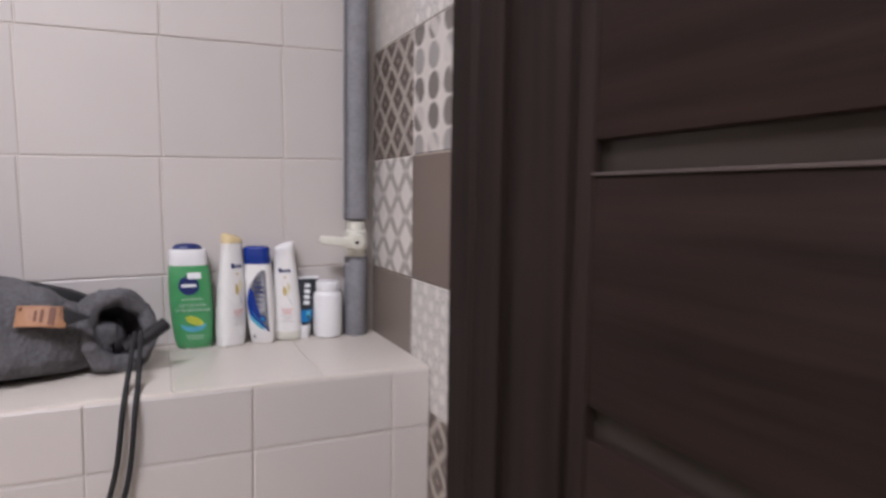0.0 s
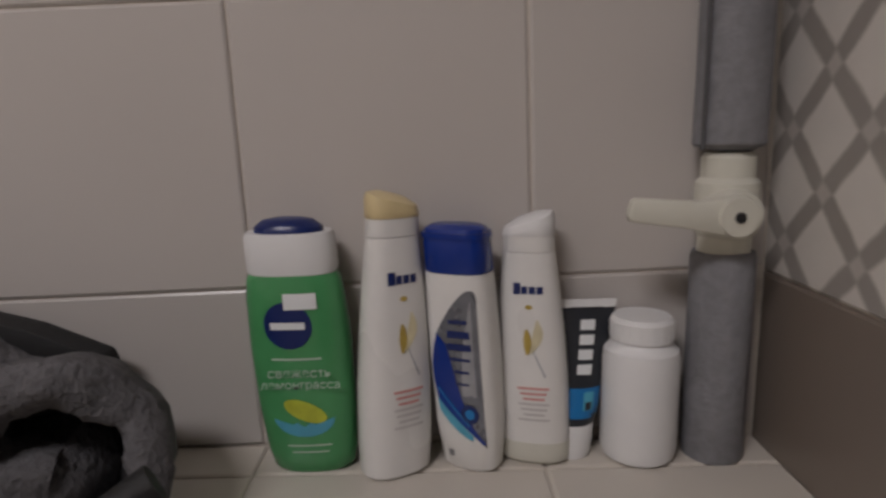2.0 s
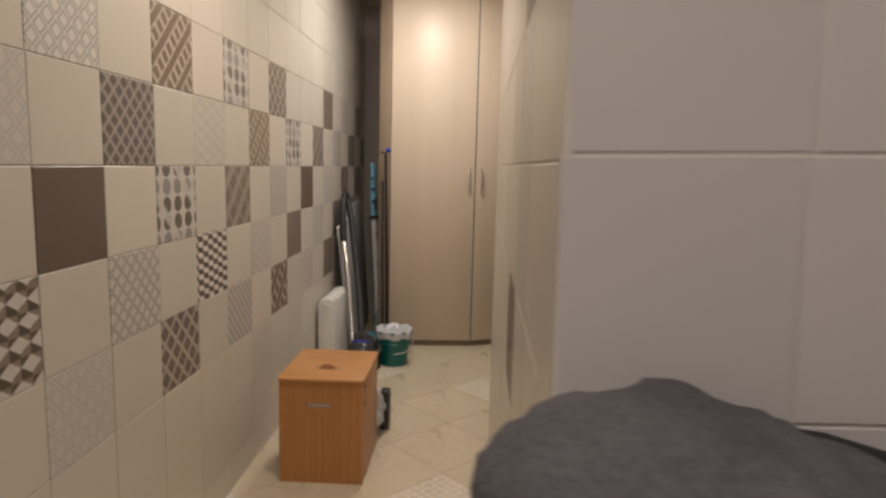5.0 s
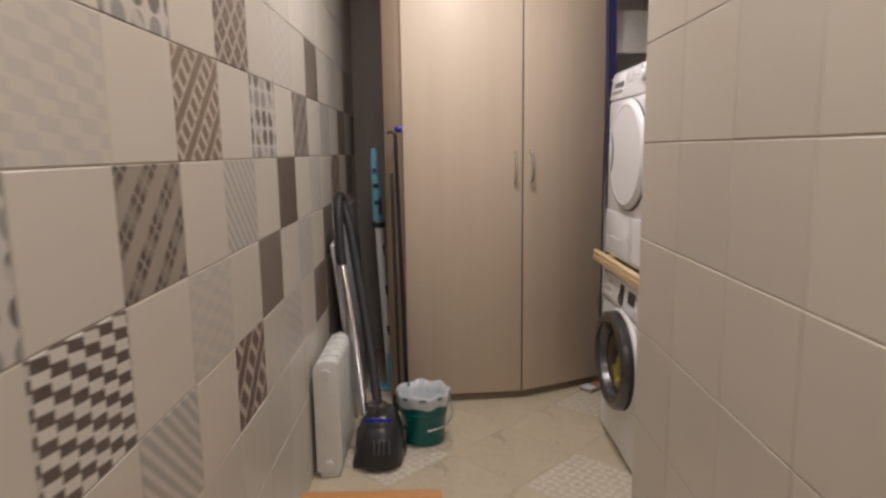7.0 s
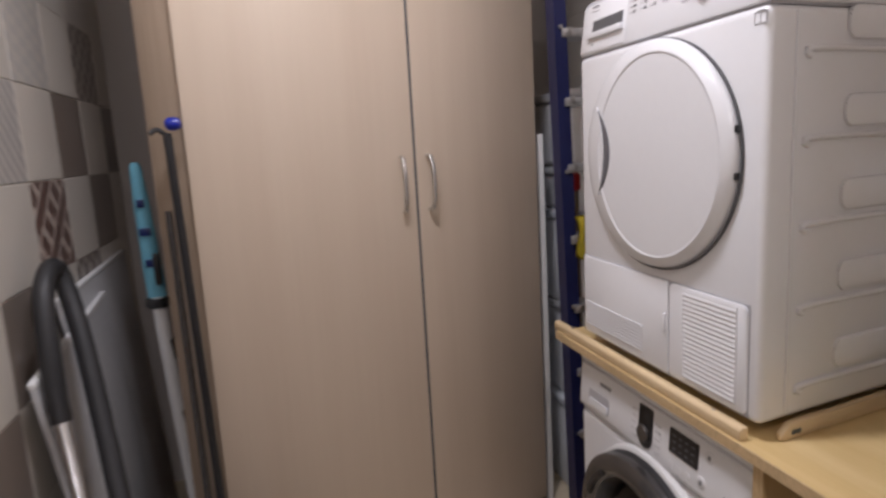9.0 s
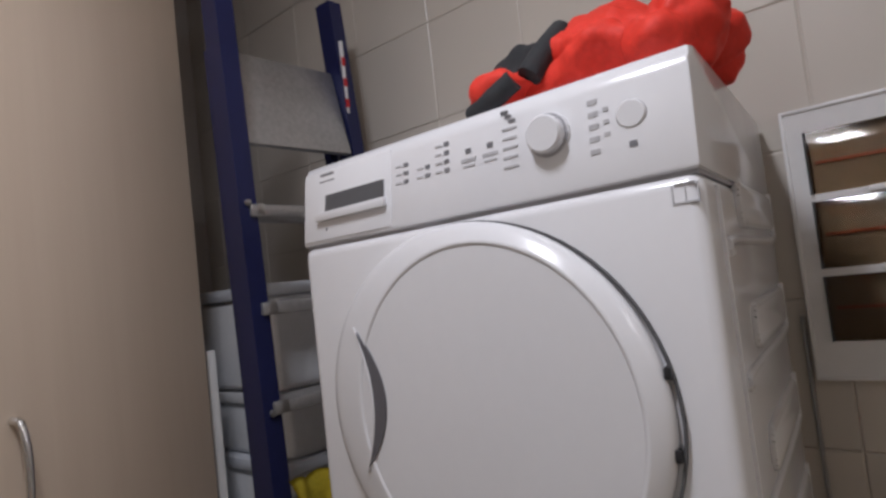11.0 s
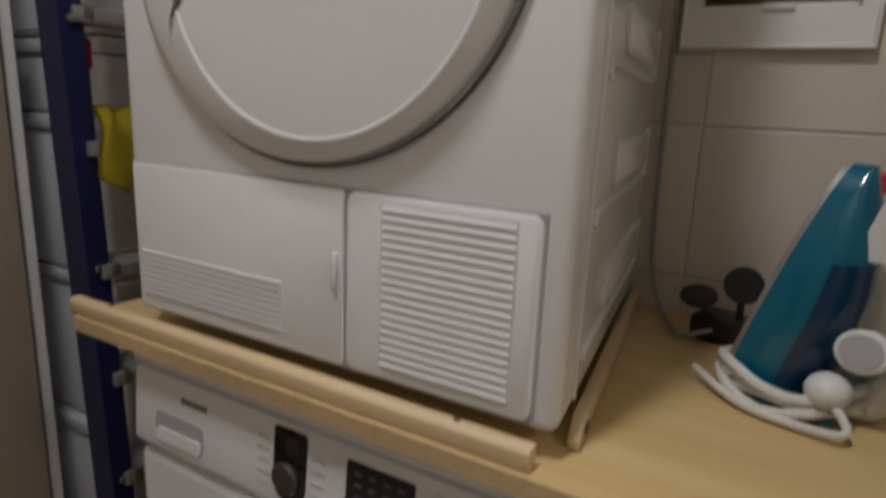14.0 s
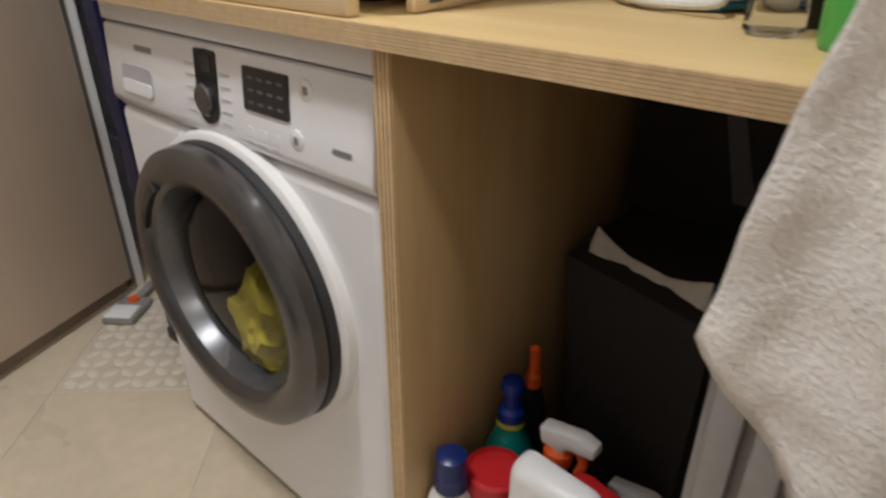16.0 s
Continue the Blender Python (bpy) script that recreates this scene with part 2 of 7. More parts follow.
PRINT = mk("grey_print", (0.2, 0.2, 0.215), 0.5, vary=0.1)
PRINT_SOFT = mk("pale_grey_print", (0.5, 0.5, 0.52), 0.5, vary=0.1)
# dark grey for joints, also painted where gaps and recesses lie in shade
SEAM = mk("shadow_gap", (0.09, 0.09, 0.095), 0.7, vary=0.1)
# dark grey for small parts and prints, and for painted shade in the scoop
RECESS = mk("dark_grey_and_recess_shade", (0.12, 0.12, 0.135), 0.4, vary=0.05, bump=0)
SCOOP = mk("mid_grey_and_recess_shade", (0.4, 0.4, 0.43), 0.35, vary=0.03, bump=0)
CHROME = mk("brushed_chrome", (0.72, 0.72, 0.72), 0.18, 1.0, vary=0.04, bump=0.02)
STEEL = mk("worn_steel", (0.5, 0.5, 0.5), 0.35, 1.0, vary=0.15, bump=0.05)
GRAPHITE = mk("graphite_ring", (0.13, 0.125, 0.125), 0.24, 0.75, vary=0.08, bump=0.02)
GRAPHITE_IN = mk("graphite_inner_ring", (0.13, 0.13, 0.135), 0.3, 0.6, vary=0.1, bump=0.02)
RUBBER = mk("black_rubber", (0.02, 0.02, 0.022), 0.55, vary=0.2, bump=0.1)
BLACK = mk("black_plastic", (0.016, 0.016, 0.018), 0.35, vary=0.15, bump=0.03)
# drum steel coloured near black for the unlit inside of the machine
DRUM = mk("drum_steel_in_shade", (0.03, 0.03, 0.032), 0.4, 1.0, vary=0.2, fine=90, bump=0.2)
YELLOW = mk("yellow_cloth", (0.62, 0.5, 0.03), 0.9, vary=0.2, fine=120, bump=0.4)
LINEN = mk("white_linen", (0.7, 0.67, 0.62), 0.9, vary=0.1, fine=150, bump=0.3)
TERRY = mk("white_terry", (0.72, 0.69, 0.65), 0.95, vary=0.12, fine=260, coarse=14, bump=0.7, dist=0.003)
FLEECE = mk("grey_fleece", (0.105, 0.102, 0.108), 0.97, vary=0.42, fine=150, coarse=16, bump=1.0, dist=0.005)
# the bag's fleece again, with the shade of its mouth in the colour
FLEECE_IN = mk("fleece_in_mouth_shade", (0.035, 0.034, 0.038), 0.97, vary=0.4, fine=150, bump=1.0, dist=0.004)
CORD = mk("black_cord", (0.012, 0.012, 0.013), 0.8, vary=0.3, fine=200, bump=0.4)
LEATHER = mk("tan_leather_patch", (0.3, 0.145, 0.065), 0.6, vary=0.2, fine=90, bump=0.2)
LEATHER_INK = mk("stamped_leather", (0.13, 0.05, 0.025), 0.7, vary=0.2)
FOAM = mk("grey_foam_insulation", (0.2, 0.2, 0.215), 0.75, vary=0.2, fine=130, coarse=30, bump=0.6, dist=0.003)
IVORY = mk("ivory_plastic", (0.62, 0.61, 0.53), 0.4, vary=0.06, bump=0.05)
NAVY = mk("navy_ladder_steel", (0.012, 0.016, 0.075), 0.35, 0.2, vary=0.15, bump=0.1)
TREAD = mk("aluminium_tread", (0.45, 0.45, 0.45), 0.42, 0.8, vary=0.2, fine=90, bump=0.1)
BOARD = mk("white_board", (0.62, 0.64, 0.68), 0.5, vary=0.06, bump=0.05)
BOXPLASTIC = mk("frosted_box_plastic", (0.8, 0.81, 0.83), 0.35, vary=0.05, bump=0.03)
JACKET = mk("red_jacket", (0.72, 0.035, 0.015), 0.7, vary=0.15, fine=140, bump=0.3)
JACKET_DARK = mk("dark_jacket_panel", (0.025, 0.027, 0.03), 0.8, vary=0.2, fine=140, bump=0.3)
TEAL = mk("teal_plastic", (0.0, 0.13, 0.12), 0.35, vary=0.08, bump=0.02)
TEAL_IRON = mk("teal_iron_plastic", (0.0, 0.115, 0.2), 0.18, vary=0.06, bump=0.0, coat=0.3)
NAVY_IRON = mk("deep_blue_iron_plastic", (0.002, 0.03, 0.085), 0.15, vary=0.06, bump=0.0, coat=0.3)
FILM = mk("clear_bin_liner", (0.55, 0.57, 0.6), 0.25, vary=0.1, bump=0.3)
VACUUM = mk("dark_vacuum_plastic", (0.03, 0.03, 0.034), 0.3, vary=0.1, bump=0.02)
SKY = mk("light_blue_cloth", (0.16, 0.42, 0.56), 0.8, vary=0.12, fine=120, bump=0.3)
BLUE = mk("blue_plastic", (0.008, 0.02, 0.3), 0.3, vary=0.05, bump=0)
RADIATOR = mk("radiator_enamel", (0.72, 0.72, 0.7), 0.3, vary=0.04, bump=0.03)
SHEET = mk("grey_metal_sheet", (0.52, 0.52, 0.53), 0.42, 0.2, vary=0.1, bump=0.03)
GEL = mk("green_gel_bottle", (0.075, 0.29, 0.11), 0.18, vary=0.08, coarse=20, bump=0)
LABEL_NAVY = mk("navy_print", (0.008, 0.02, 0.115), 0.3, vary=0.05, bump=0)
WHITE_BOTTLE = mk("pearl_white_plastic", (0.74, 0.73, 0.71), 0.28, vary=0.03, bump=0)
GOLD_CAP = mk("pale_gold_cap", (0.66, 0.54, 0.3), 0.3, vary=0.05, bump=0)
CAP_BLUE = mk("royal_blue_cap", (0.006, 0.03, 0.23), 0.25, vary=0.05, bump=0)
INK_WHITE = mk("white_print", (0.75, 0.77, 0.78), 0.5, vary=0.03, bump=0)
INK_SKY = mk("sky_blue_print", (0.09, 0.36, 0.5), 0.4, vary=0.2, coarse=40, bump=0)
INK_SILVER = mk("silver_print", (0.36, 0.37, 0.4), 0.3, 0.4, vary=0.2, coarse=30, bump=0)
INK_STEEL = mk("dark_silver_print", (0.2, 0.21, 0.24), 0.28, 0.5, vary=0.2, coarse=30, bump=0)
INK_ASH = mk("ash_print", (0.55, 0.53, 0.52), 0.5, vary=0.1, bump=0)
INK_CREAM = mk("cream_flower_print", (0.66, 0.6, 0.4), 0.5, vary=0.2, coarse=60, bump=0)
FROST = mk("frosted_plastic", (0.56, 0.55, 0.48), 0.35, vary=0.05, bump=0)
INK_GOLD = mk("gold_flower_print", (0.45, 0.33, 0.07), 0.5, vary=0.2, bump=0)
INK_PINK = mk("pink_print", (0.62, 0.3, 0.28), 0.5, vary=0.15, bump=0)
INK_MIST = mk("pale_green_print", (0.42, 0.56, 0.45), 0.5, vary=0.05, bump=0)
INK_LIME = mk("lime_print", (0.45, 0.5, 0.04), 0.4, vary=0.2, coarse=60, bump=0)
TUBE_DARK = mk("charcoal_tube", (0.02, 0.023, 0.03), 0.35, vary=0.1, bump=0)
TUBE_BLUE = mk("bright_blue_print", (0.01, 0.17, 0.45), 0.35, vary=0.1, bump=0)
ORANGE = mk("orange_plastic", (0.75, 0.11, 0.012), 0.35, vary=0.06, bump=0)
RED = mk("red_plastic", (0.5, 0.015, 0.018), 0.35, vary=0.06, bump=0)
GREEN_TUB = mk("green_plastic", (0.08, 0.5, 0.1), 0.35, vary=0.05, bump=0)
AQUA = mk("aqua_liquid_bottle", (0.01, 0.22, 0.2), 0.25, vary=0.08, bump=0)
DEEP_BLUE = mk("deep_blue_bottle", (0.006, 0.025, 0.13), 0.25, vary=0.08, bump=0)
BURGUNDY = mk("burgundy_plastic", (0.16, 0.012, 0.018), 0.35, vary=0.1, bump=0)
HAMPER = mk("dark_hamper_fabric", (0.018, 0.016, 0.016), 0.9, vary=0.3, fine=150, bump=0.4)
PLASTIC_GREY = mk("grey_slatted_plastic", (0.27, 0.255, 0.24), 0.5, vary=0.1, bump=0.05)
CABLE = mk("white_braided_cable", (0.7, 0.68, 0.64), 0.8, vary=0.2, fine=300, bump=0.6)
GREY_CABLE = mk("grey_cable", (0.28, 0.28, 0.28), 0.5, vary=0.1, bump=0.05)
FITTING = mk("lamp_housing", (0.7, 0.7, 0.7), 0.4, vary=0.03, bump=0)
COPPER = mk("copper_busbar", (0.28, 0.07, 0.025), 0.4, 0.3, vary=0.1)
BACKPLATE = mk("brass_backplate", (0.175, 0.135, 0.08), 0.5, vary=0.2, coarse=14)


def clear(name, tint, rough=0.03, ior=1.45):
    m, t, b = nodes_of(name)
    b.inputs["Base Color"].default_value = (*tint, 1)
    b.inputs["Transmission Weight"].default_value = 1
    b.inputs["Roughness"].default_value, b.inputs["IOR"].default_value = rough, ior
    return m


SMOKED = clear("smoked_cover", (0.62, 0.54, 0.46), 0.06, 1.3)
PORTHOLE = clear("porthole_glass", (0.38, 0.4, 0.41), 0.02, 1.3)
PET = clear("clear_bottle_plastic", (0.85, 0.88, 0.9), 0.08, 1.2)
DIFFUSER, _t, _b = nodes_of("lamp_diffuser")
_b.inputs["Emission Color"].default_value, _b.inputs["Emission Strength"].default_value = (1.0, 0.93, 0.85, 1), 12.0

# ---- building tools ----
def thing(name, label, category, at=(0, 0, 0), group="", kind=""):
    ob = new(name)
    ob.location, ob.empty_display_size = at, 0.05
    return tagged(ob, label, category, group, kind)


def origin(ob):
    p = Vector((0, 0, 0))
    while ob is not None:
        p += ob.location
        ob = ob.parent
    return p


def part(name, bm, material, parent=None, label="", smooth=True, sharp=35):
    """Links a bmesh, given in world metres, as one mesh object under a thing or a part."""
    bmesh.ops.recalc_face_normals(bm, faces=bm.faces)
    if smooth:
        for f in bm.faces:
            f.smooth = True
        for e in bm.edges:
            if len(e.link_faces) == 2 and e.calc_face_angle(0) > radians(sharp):
                e.smooth = False
    me = bpy.data.meshes.new(name)
    bm.to_mesh(me)
    bm.free()
    me.materials.append(material)
    ob = new(name, me)
    if parent is not None:
        ob.parent = parent
        ob.location = -origin(parent)
    return tagged(ob, label)


def block(lo, hi, bevel=0.0, segs=2, m=None):
    bm = bmesh.new()
    bmesh.ops.create_cube(bm, size=1)
    for v in bm.verts:
        v.co = Vector([(lo[i] + hi[i]) / 2 + v.co[i] * (hi[i] - lo[i]) for i in range(3)])
    if bevel:
        bmesh.ops.bevel(bm, geom=bm.edges[:], offset=bevel, segments=segs, profile=0.5, affect="EDGES")
    if m is not None:
        bm.transform(m)
    return bm


def prism(outline, lo, hi, axis=2, bevel=0.0):
    """A flat outline pushed along an axis; the outline's two numbers are the other two axes in order."""
    bm = bmesh.new()
    def at(p, h):
        q = list(p)
        q.insert(axis, h)
        return bm.verts.new(q)
    a, b = [at(p, lo) for p in outline], [at(p, hi) for p in outline]
    bm.faces.new(a)
    bm.faces.new(b[::-1])
    for i in range(len(a)):
        j = (i + 1) % len(a)
        bm.faces.new((a[i], b[i], b[j], a[j]))
    bmesh.ops.recalc_face_normals(bm, faces=bm.faces)
    if bevel:
        bmesh.ops.bevel(bm, geom=bm.edges[:], offset=bevel, segments=2, profile=0.5, affect="EDGES")
    return bm


def skin(rings, close_ends=True, loop=True):
    """Faces between rings of points of equal count."""
    bm = bmesh.new()
    vs = [[bm.verts.new(p) for p in r] for r in rings]
    n = len(vs[0])
    for a, b in zip(vs, vs[1:]):
        for i in range(n if loop else n - 1):
            j = (i + 1) % n
            bm.faces.new((a[i], a[j], b[j], b[i]))
    if close_ends:
        bm.faces.new(vs[0][::-1])
        bm.faces.new(vs[-1])
    return bm


def lathe(profile, at, axis=2, n=32, kx=1.0, ky=1.0, ends=True):
    """Turns (radius, height) pairs round an axis through at; kx, ky squash the circle."""
    rings = []
    for r, h in profile:
        ring = []
        for i in range(n):
            a = 2 * math.pi * i / n
            q = [r * kx * math.cos(a), r * ky * math.sin(a)]
            q.insert(axis, h)
            ring.append(Vector(at) + Vector(q))
        rings.append(ring)
    return skin(rings, ends)


def pipe(points, r, n=10, radii=None, smooth=True):
    """A tube along points, rounded by a spline."""
    pts = [Vector(p) for p in points]
    if smooth and len(pts) > 2:
        fine = []
        for i in range(len(pts) - 1):
            p0, p1, p2, p3 = pts[max(i - 1, 0)], pts[i], pts[i + 1], pts[min(i + 2, len(pts) - 1)]
            for k in range(6):
                s = k / 6
                fine.append(0.5 * (2 * p1 + (p2 - p0) * s + (2 * p0 - 5 * p1 + 4 * p2 - p3) * s * s + (3 * p1 - p0 - 3 * p2 + p3) * s ** 3))
        pts = fine + [pts[-1]]
    rings, up = [], None
    for i, p in enumerate(pts):
        d = (pts[min(i + 1, len(pts) - 1)] - pts[max(i - 1, 0)]).normalized()
        if up is None:
            up = d.orthogonal().normalized()
        up = (up - d * up.dot(d)).normalized()
        w = d.cross(up)
        rr = r if radii is None else radii[0] + (radii[1] - radii[0]) * i / (len(pts) - 1)
        rings.append([p + (up * math.cos(2 * math.pi * k / n) + w * math.sin(2 * math.pi * k / n)) * rr for k in range(n)])
    return skin(rings)


def merge(*bms):
    out = bmesh.new()
    for b in bms:
        me = bpy.data.meshes.new("tmp")
        b.to_mesh(me)
        b.free()
        out.from_mesh(me)
        bpy.data.meshes.remove(me)
    return out


def rough_up(bm, amount, scale, seed=0.0, keep=None):
    bm.normal_update()
    for v in bm.verts:
        k = 1 if keep is None else keep(v.co)
        v.co += v.normal * amount * k * noise.fractal(v.co * scale + Vector((seed, seed, seed)), 1.0, 2.0, 3)
    return bm


def letters(text, size, m, material, parent, name="lettering"):
    """Words in Blender's own font, as a thin mesh."""
    cu = bpy.data.curves.new("words", "FONT")
    cu.body, cu.size, cu.align_x, cu.align_y, cu.extrude = text, size, "CENTER", "CENTER", 0.0002
    tmp = bpy.data.objects.new("words", cu)
    scene.collection.objects.link(tmp)
    me = bpy.data.meshes.new_from_object(tmp.evaluated_get(bpy.context.evaluated_depsgraph_get()))
    bpy.data.objects.remove(tmp)
    bm = bmesh.new()
    bm.from_mesh(me)
    bpy.data.meshes.remove(me)
    bm.transform(m)
    return part(name, bm, material, parent, smooth=False)

# ---- the setting ----
LX, NY, RX, EX, BY = -0.81, 0.725, 1.105, 1.005, 5.55      # left wall, niche face, door wall, laundry wall, far wall
BX0, BX1, BY1 = 0.19, 0.228, 3.1                          # the partition's corridor face, slightly askew, and its end
LEDGE = 0.934
FRONT = 0.375
JOINT = 0.0025                                             # tiles stand this far in front of the grout


def shell(name, bm, m, label=""):
    return tagged(part(name, bm, m, None, label, smooth=False), kind="structure")


floor = shell("floor", block((-1.0, -2.3, -0.12), (1.4, 5.75, -JOINT)), GROUT, "beige tiled floor laid diagonally")
ceiling = shell("ceiling", block((-1.0, -2.3, CEIL), (1.4, 5.75, CEIL + 0.1)), PLASTER, "white painted ceiling")
wall_west = shell("wall_west", block((-1.0, -2.3, -0.1), (LX - JOINT, BY, CEIL)), GROUT, "cream tiled wall with printed decor tiles")
wall_north = shell("wall_north", block((-1.0, BY, -0.1), (1.4, 5.75, CEIL)), TILE_PALE, "beige wall behind the wardrobe")
wall_east = shell("wall_east", block((EX + JOINT, 3.0, -0.1), (1.4, BY, CEIL)), GROUT, "beige tiled wall behind the laundry machines")
wall_south = shell("wall_south", block((-1.0, -2.45, -0.1), (1.4, -2.3, CEIL)), TILE_PALE, "plain wall closing the entry")
partition = shell("partition", prism([(BX0 + JOINT, NY + JOINT), (RX + 0.02, NY + JOINT), (RX + 0.02, BY1), (BX1 + JOINT, BY1)], -0.1, CEIL), GROUT, "tiled partition between entry and laundry")
DOOR0, DOOR1, DOORTOP = -0.93, -0.05, 2.05
wall_door = shell("wall_door", merge(block((RX + JOINT, 0.1, -0.1), (1.4, NY + JOINT, CEIL)), block((RX + JOINT, -2.3, -0.1), (1.4, DOOR0 - 0.06, CEIL)),
                  block((RX + JOINT, DOOR0 - 0.06, DOORTOP + 0.05), (1.4, 0.1, CEIL))), GROUT, "tiled wall with a dark door")
ledge = shell("ledge", block((BX0 + JOINT, FRONT + JOINT, -0.1), (RX, NY, LEDGE - JOINT)), GROUT, "tiled ledge under the niche wall")

# dark door in its frame
door_1 = tagged(new("door_1"), "closed dark wenge door with horizontal panels", "door", kind="structure")
part("casing", merge(prism([(RX - 0.012, 0.27), (RX - 0.012, 0.2), (RX - 0.004, 0.192), (RX - 0.004, 0.178), (RX - 0.012, 0.17), (RX - 0.012, 0.1), (RX + 0.05, 0.1), (RX + 0.05, 0.115), (RX + JOINT, 0.115), (RX + JOINT, 0.27)], -0.006, DOORTOP + 0.12)), CASING_WOOD, door_1, "dark wenge door casing", sharp=15)
part("casing", block((RX - 0.012, DOOR0 - 0.22, -0.006), (RX + JOINT, DOOR0 - 0.05, DOORTOP + 0.12), 0.003), CASING_WOOD, door_1)
part("casing", block((RX - 0.012, DOOR0 - 0.05, DOORTOP + 0.0), (RX + JOINT, 0.1, DOORTOP + 0.12), 0.003), CASING_WOOD, door_1)
part("jamb", block((RX - 0.002, -0.045, -0.006), (RX + 0.1, 0.1, DOORTOP), 0.003), CASING_WOOD, door_1, "dark wenge door jamb")
part("jamb", block((RX - 0.002, DOOR0 - 0.05, -0.006), (RX + 0.1, DOOR0 - 0.005, DOORTOP), 0.003), CASING_WOOD, door_1)
leaf_x = RX + 0.004
part("stile", block((leaf_x, DOOR1 - 0.04, 0.005), (leaf_x + 0.038, DOOR1 - 0.004, DOORTOP - 0.005), 0.003), CASING_WOOD, door_1)
part("stile", block((leaf_x, DOOR0, 0.005), (leaf_x + 0.038, DOOR0 + 0.1, DOORTOP - 0.005), 0.003), CASING_WOOD, door_1)
zs = [0.005, 0.4, 0.71, 0.995, 1.283, 1.62, 1.93]
for i, z in enumerate(zs):
    top = (zs[i + 1] if i + 1 < len(zs) else DOORTOP + 0.03) - 0.035 if i != 3 else 1.283
    lo = z + (0.04 if i == 4 else 0.006)
    part("door_panel", block((leaf_x + 0.002, DOOR0 + 0.1, lo), (leaf_x + 0.036, DOOR1 - 0.04, top), 0.003), DOOR_WOOD, door_1, "dark wood panel")
part("glass_strip", block((leaf_x + 0.016, DOOR0 + 0.1, 0.01), (leaf_x + 0.022, DOOR1 - 0.04, DOORTOP - 0.02)), DARK_GLASS, door_1, "dark lacquered glass strip")
part("trim_strip", block((leaf_x - 0.001, DOOR0 + 0.1, 1.281), (leaf_x + 0.012, DOOR1 - 0.04, 1.285), 0.0008), DOOR_TRIM, door_1, "thin lighter strip under the glass")

# ceiling lights, all out of view
for lx, ly, watts, tone, wide in LAMPS:
    light = thing("unseen_ceiling_light", "unseen flat white ceiling light with two square diffusers", "ceiling light", (lx, ly, CEIL), "ceiling lights")
    part("housing", block((lx - wide - 0.04, ly - wide / 2 - 0.02, CEIL - 0.03), (lx + wide + 0.04, ly + wide / 2 + 0.02, CEIL), 0.005), FITTING, light)
    for side in (-1, 1):
        part("diffuser", block((lx + side * (wide / 2 + 0.02) - wide / 2, ly - wide / 2, CEIL - 0.036), (lx + side * (wide / 2 + 0.02) + wide / 2, ly + wide / 2, CEIL - 0.028), 0.002), DIFFUSER, light)

# ---- laundry corner ----
def rounded(w, h, r, n=5):
    pts = []
    for cx, cy, a0 in ((w / 2 - r, h / 2 - r, 0), (-w / 2 + r, h / 2 - r, 90), (-w / 2 + r, -h / 2 + r, 180), (w / 2 - r, -h / 2 + r, 270)):
        for i in range(n + 1):
            a = radians(a0 + 90 * i / n)
            pts.append((cx + r * math.cos(a), cy + r * math.sin(a)))
    return pts


def plate(cy, cz, w, h, r, x0, x1, bevel=0.0):
    """A rounded plate that faces the corridor."""
    return prism([(cy + a, cz + b) for a, b in rounded(w, h, r)], x0, x1, 0, bevel)


def skew_back(ob, x0, k):
    """The machine stands a little askew: its sides run off the square."""
    off = origin(ob)
    for c in ob.children_recursive:
        if c.type == "MESH":
            for v in c.data.vertices:
                v.co.y += k * (v.co.x - x0)


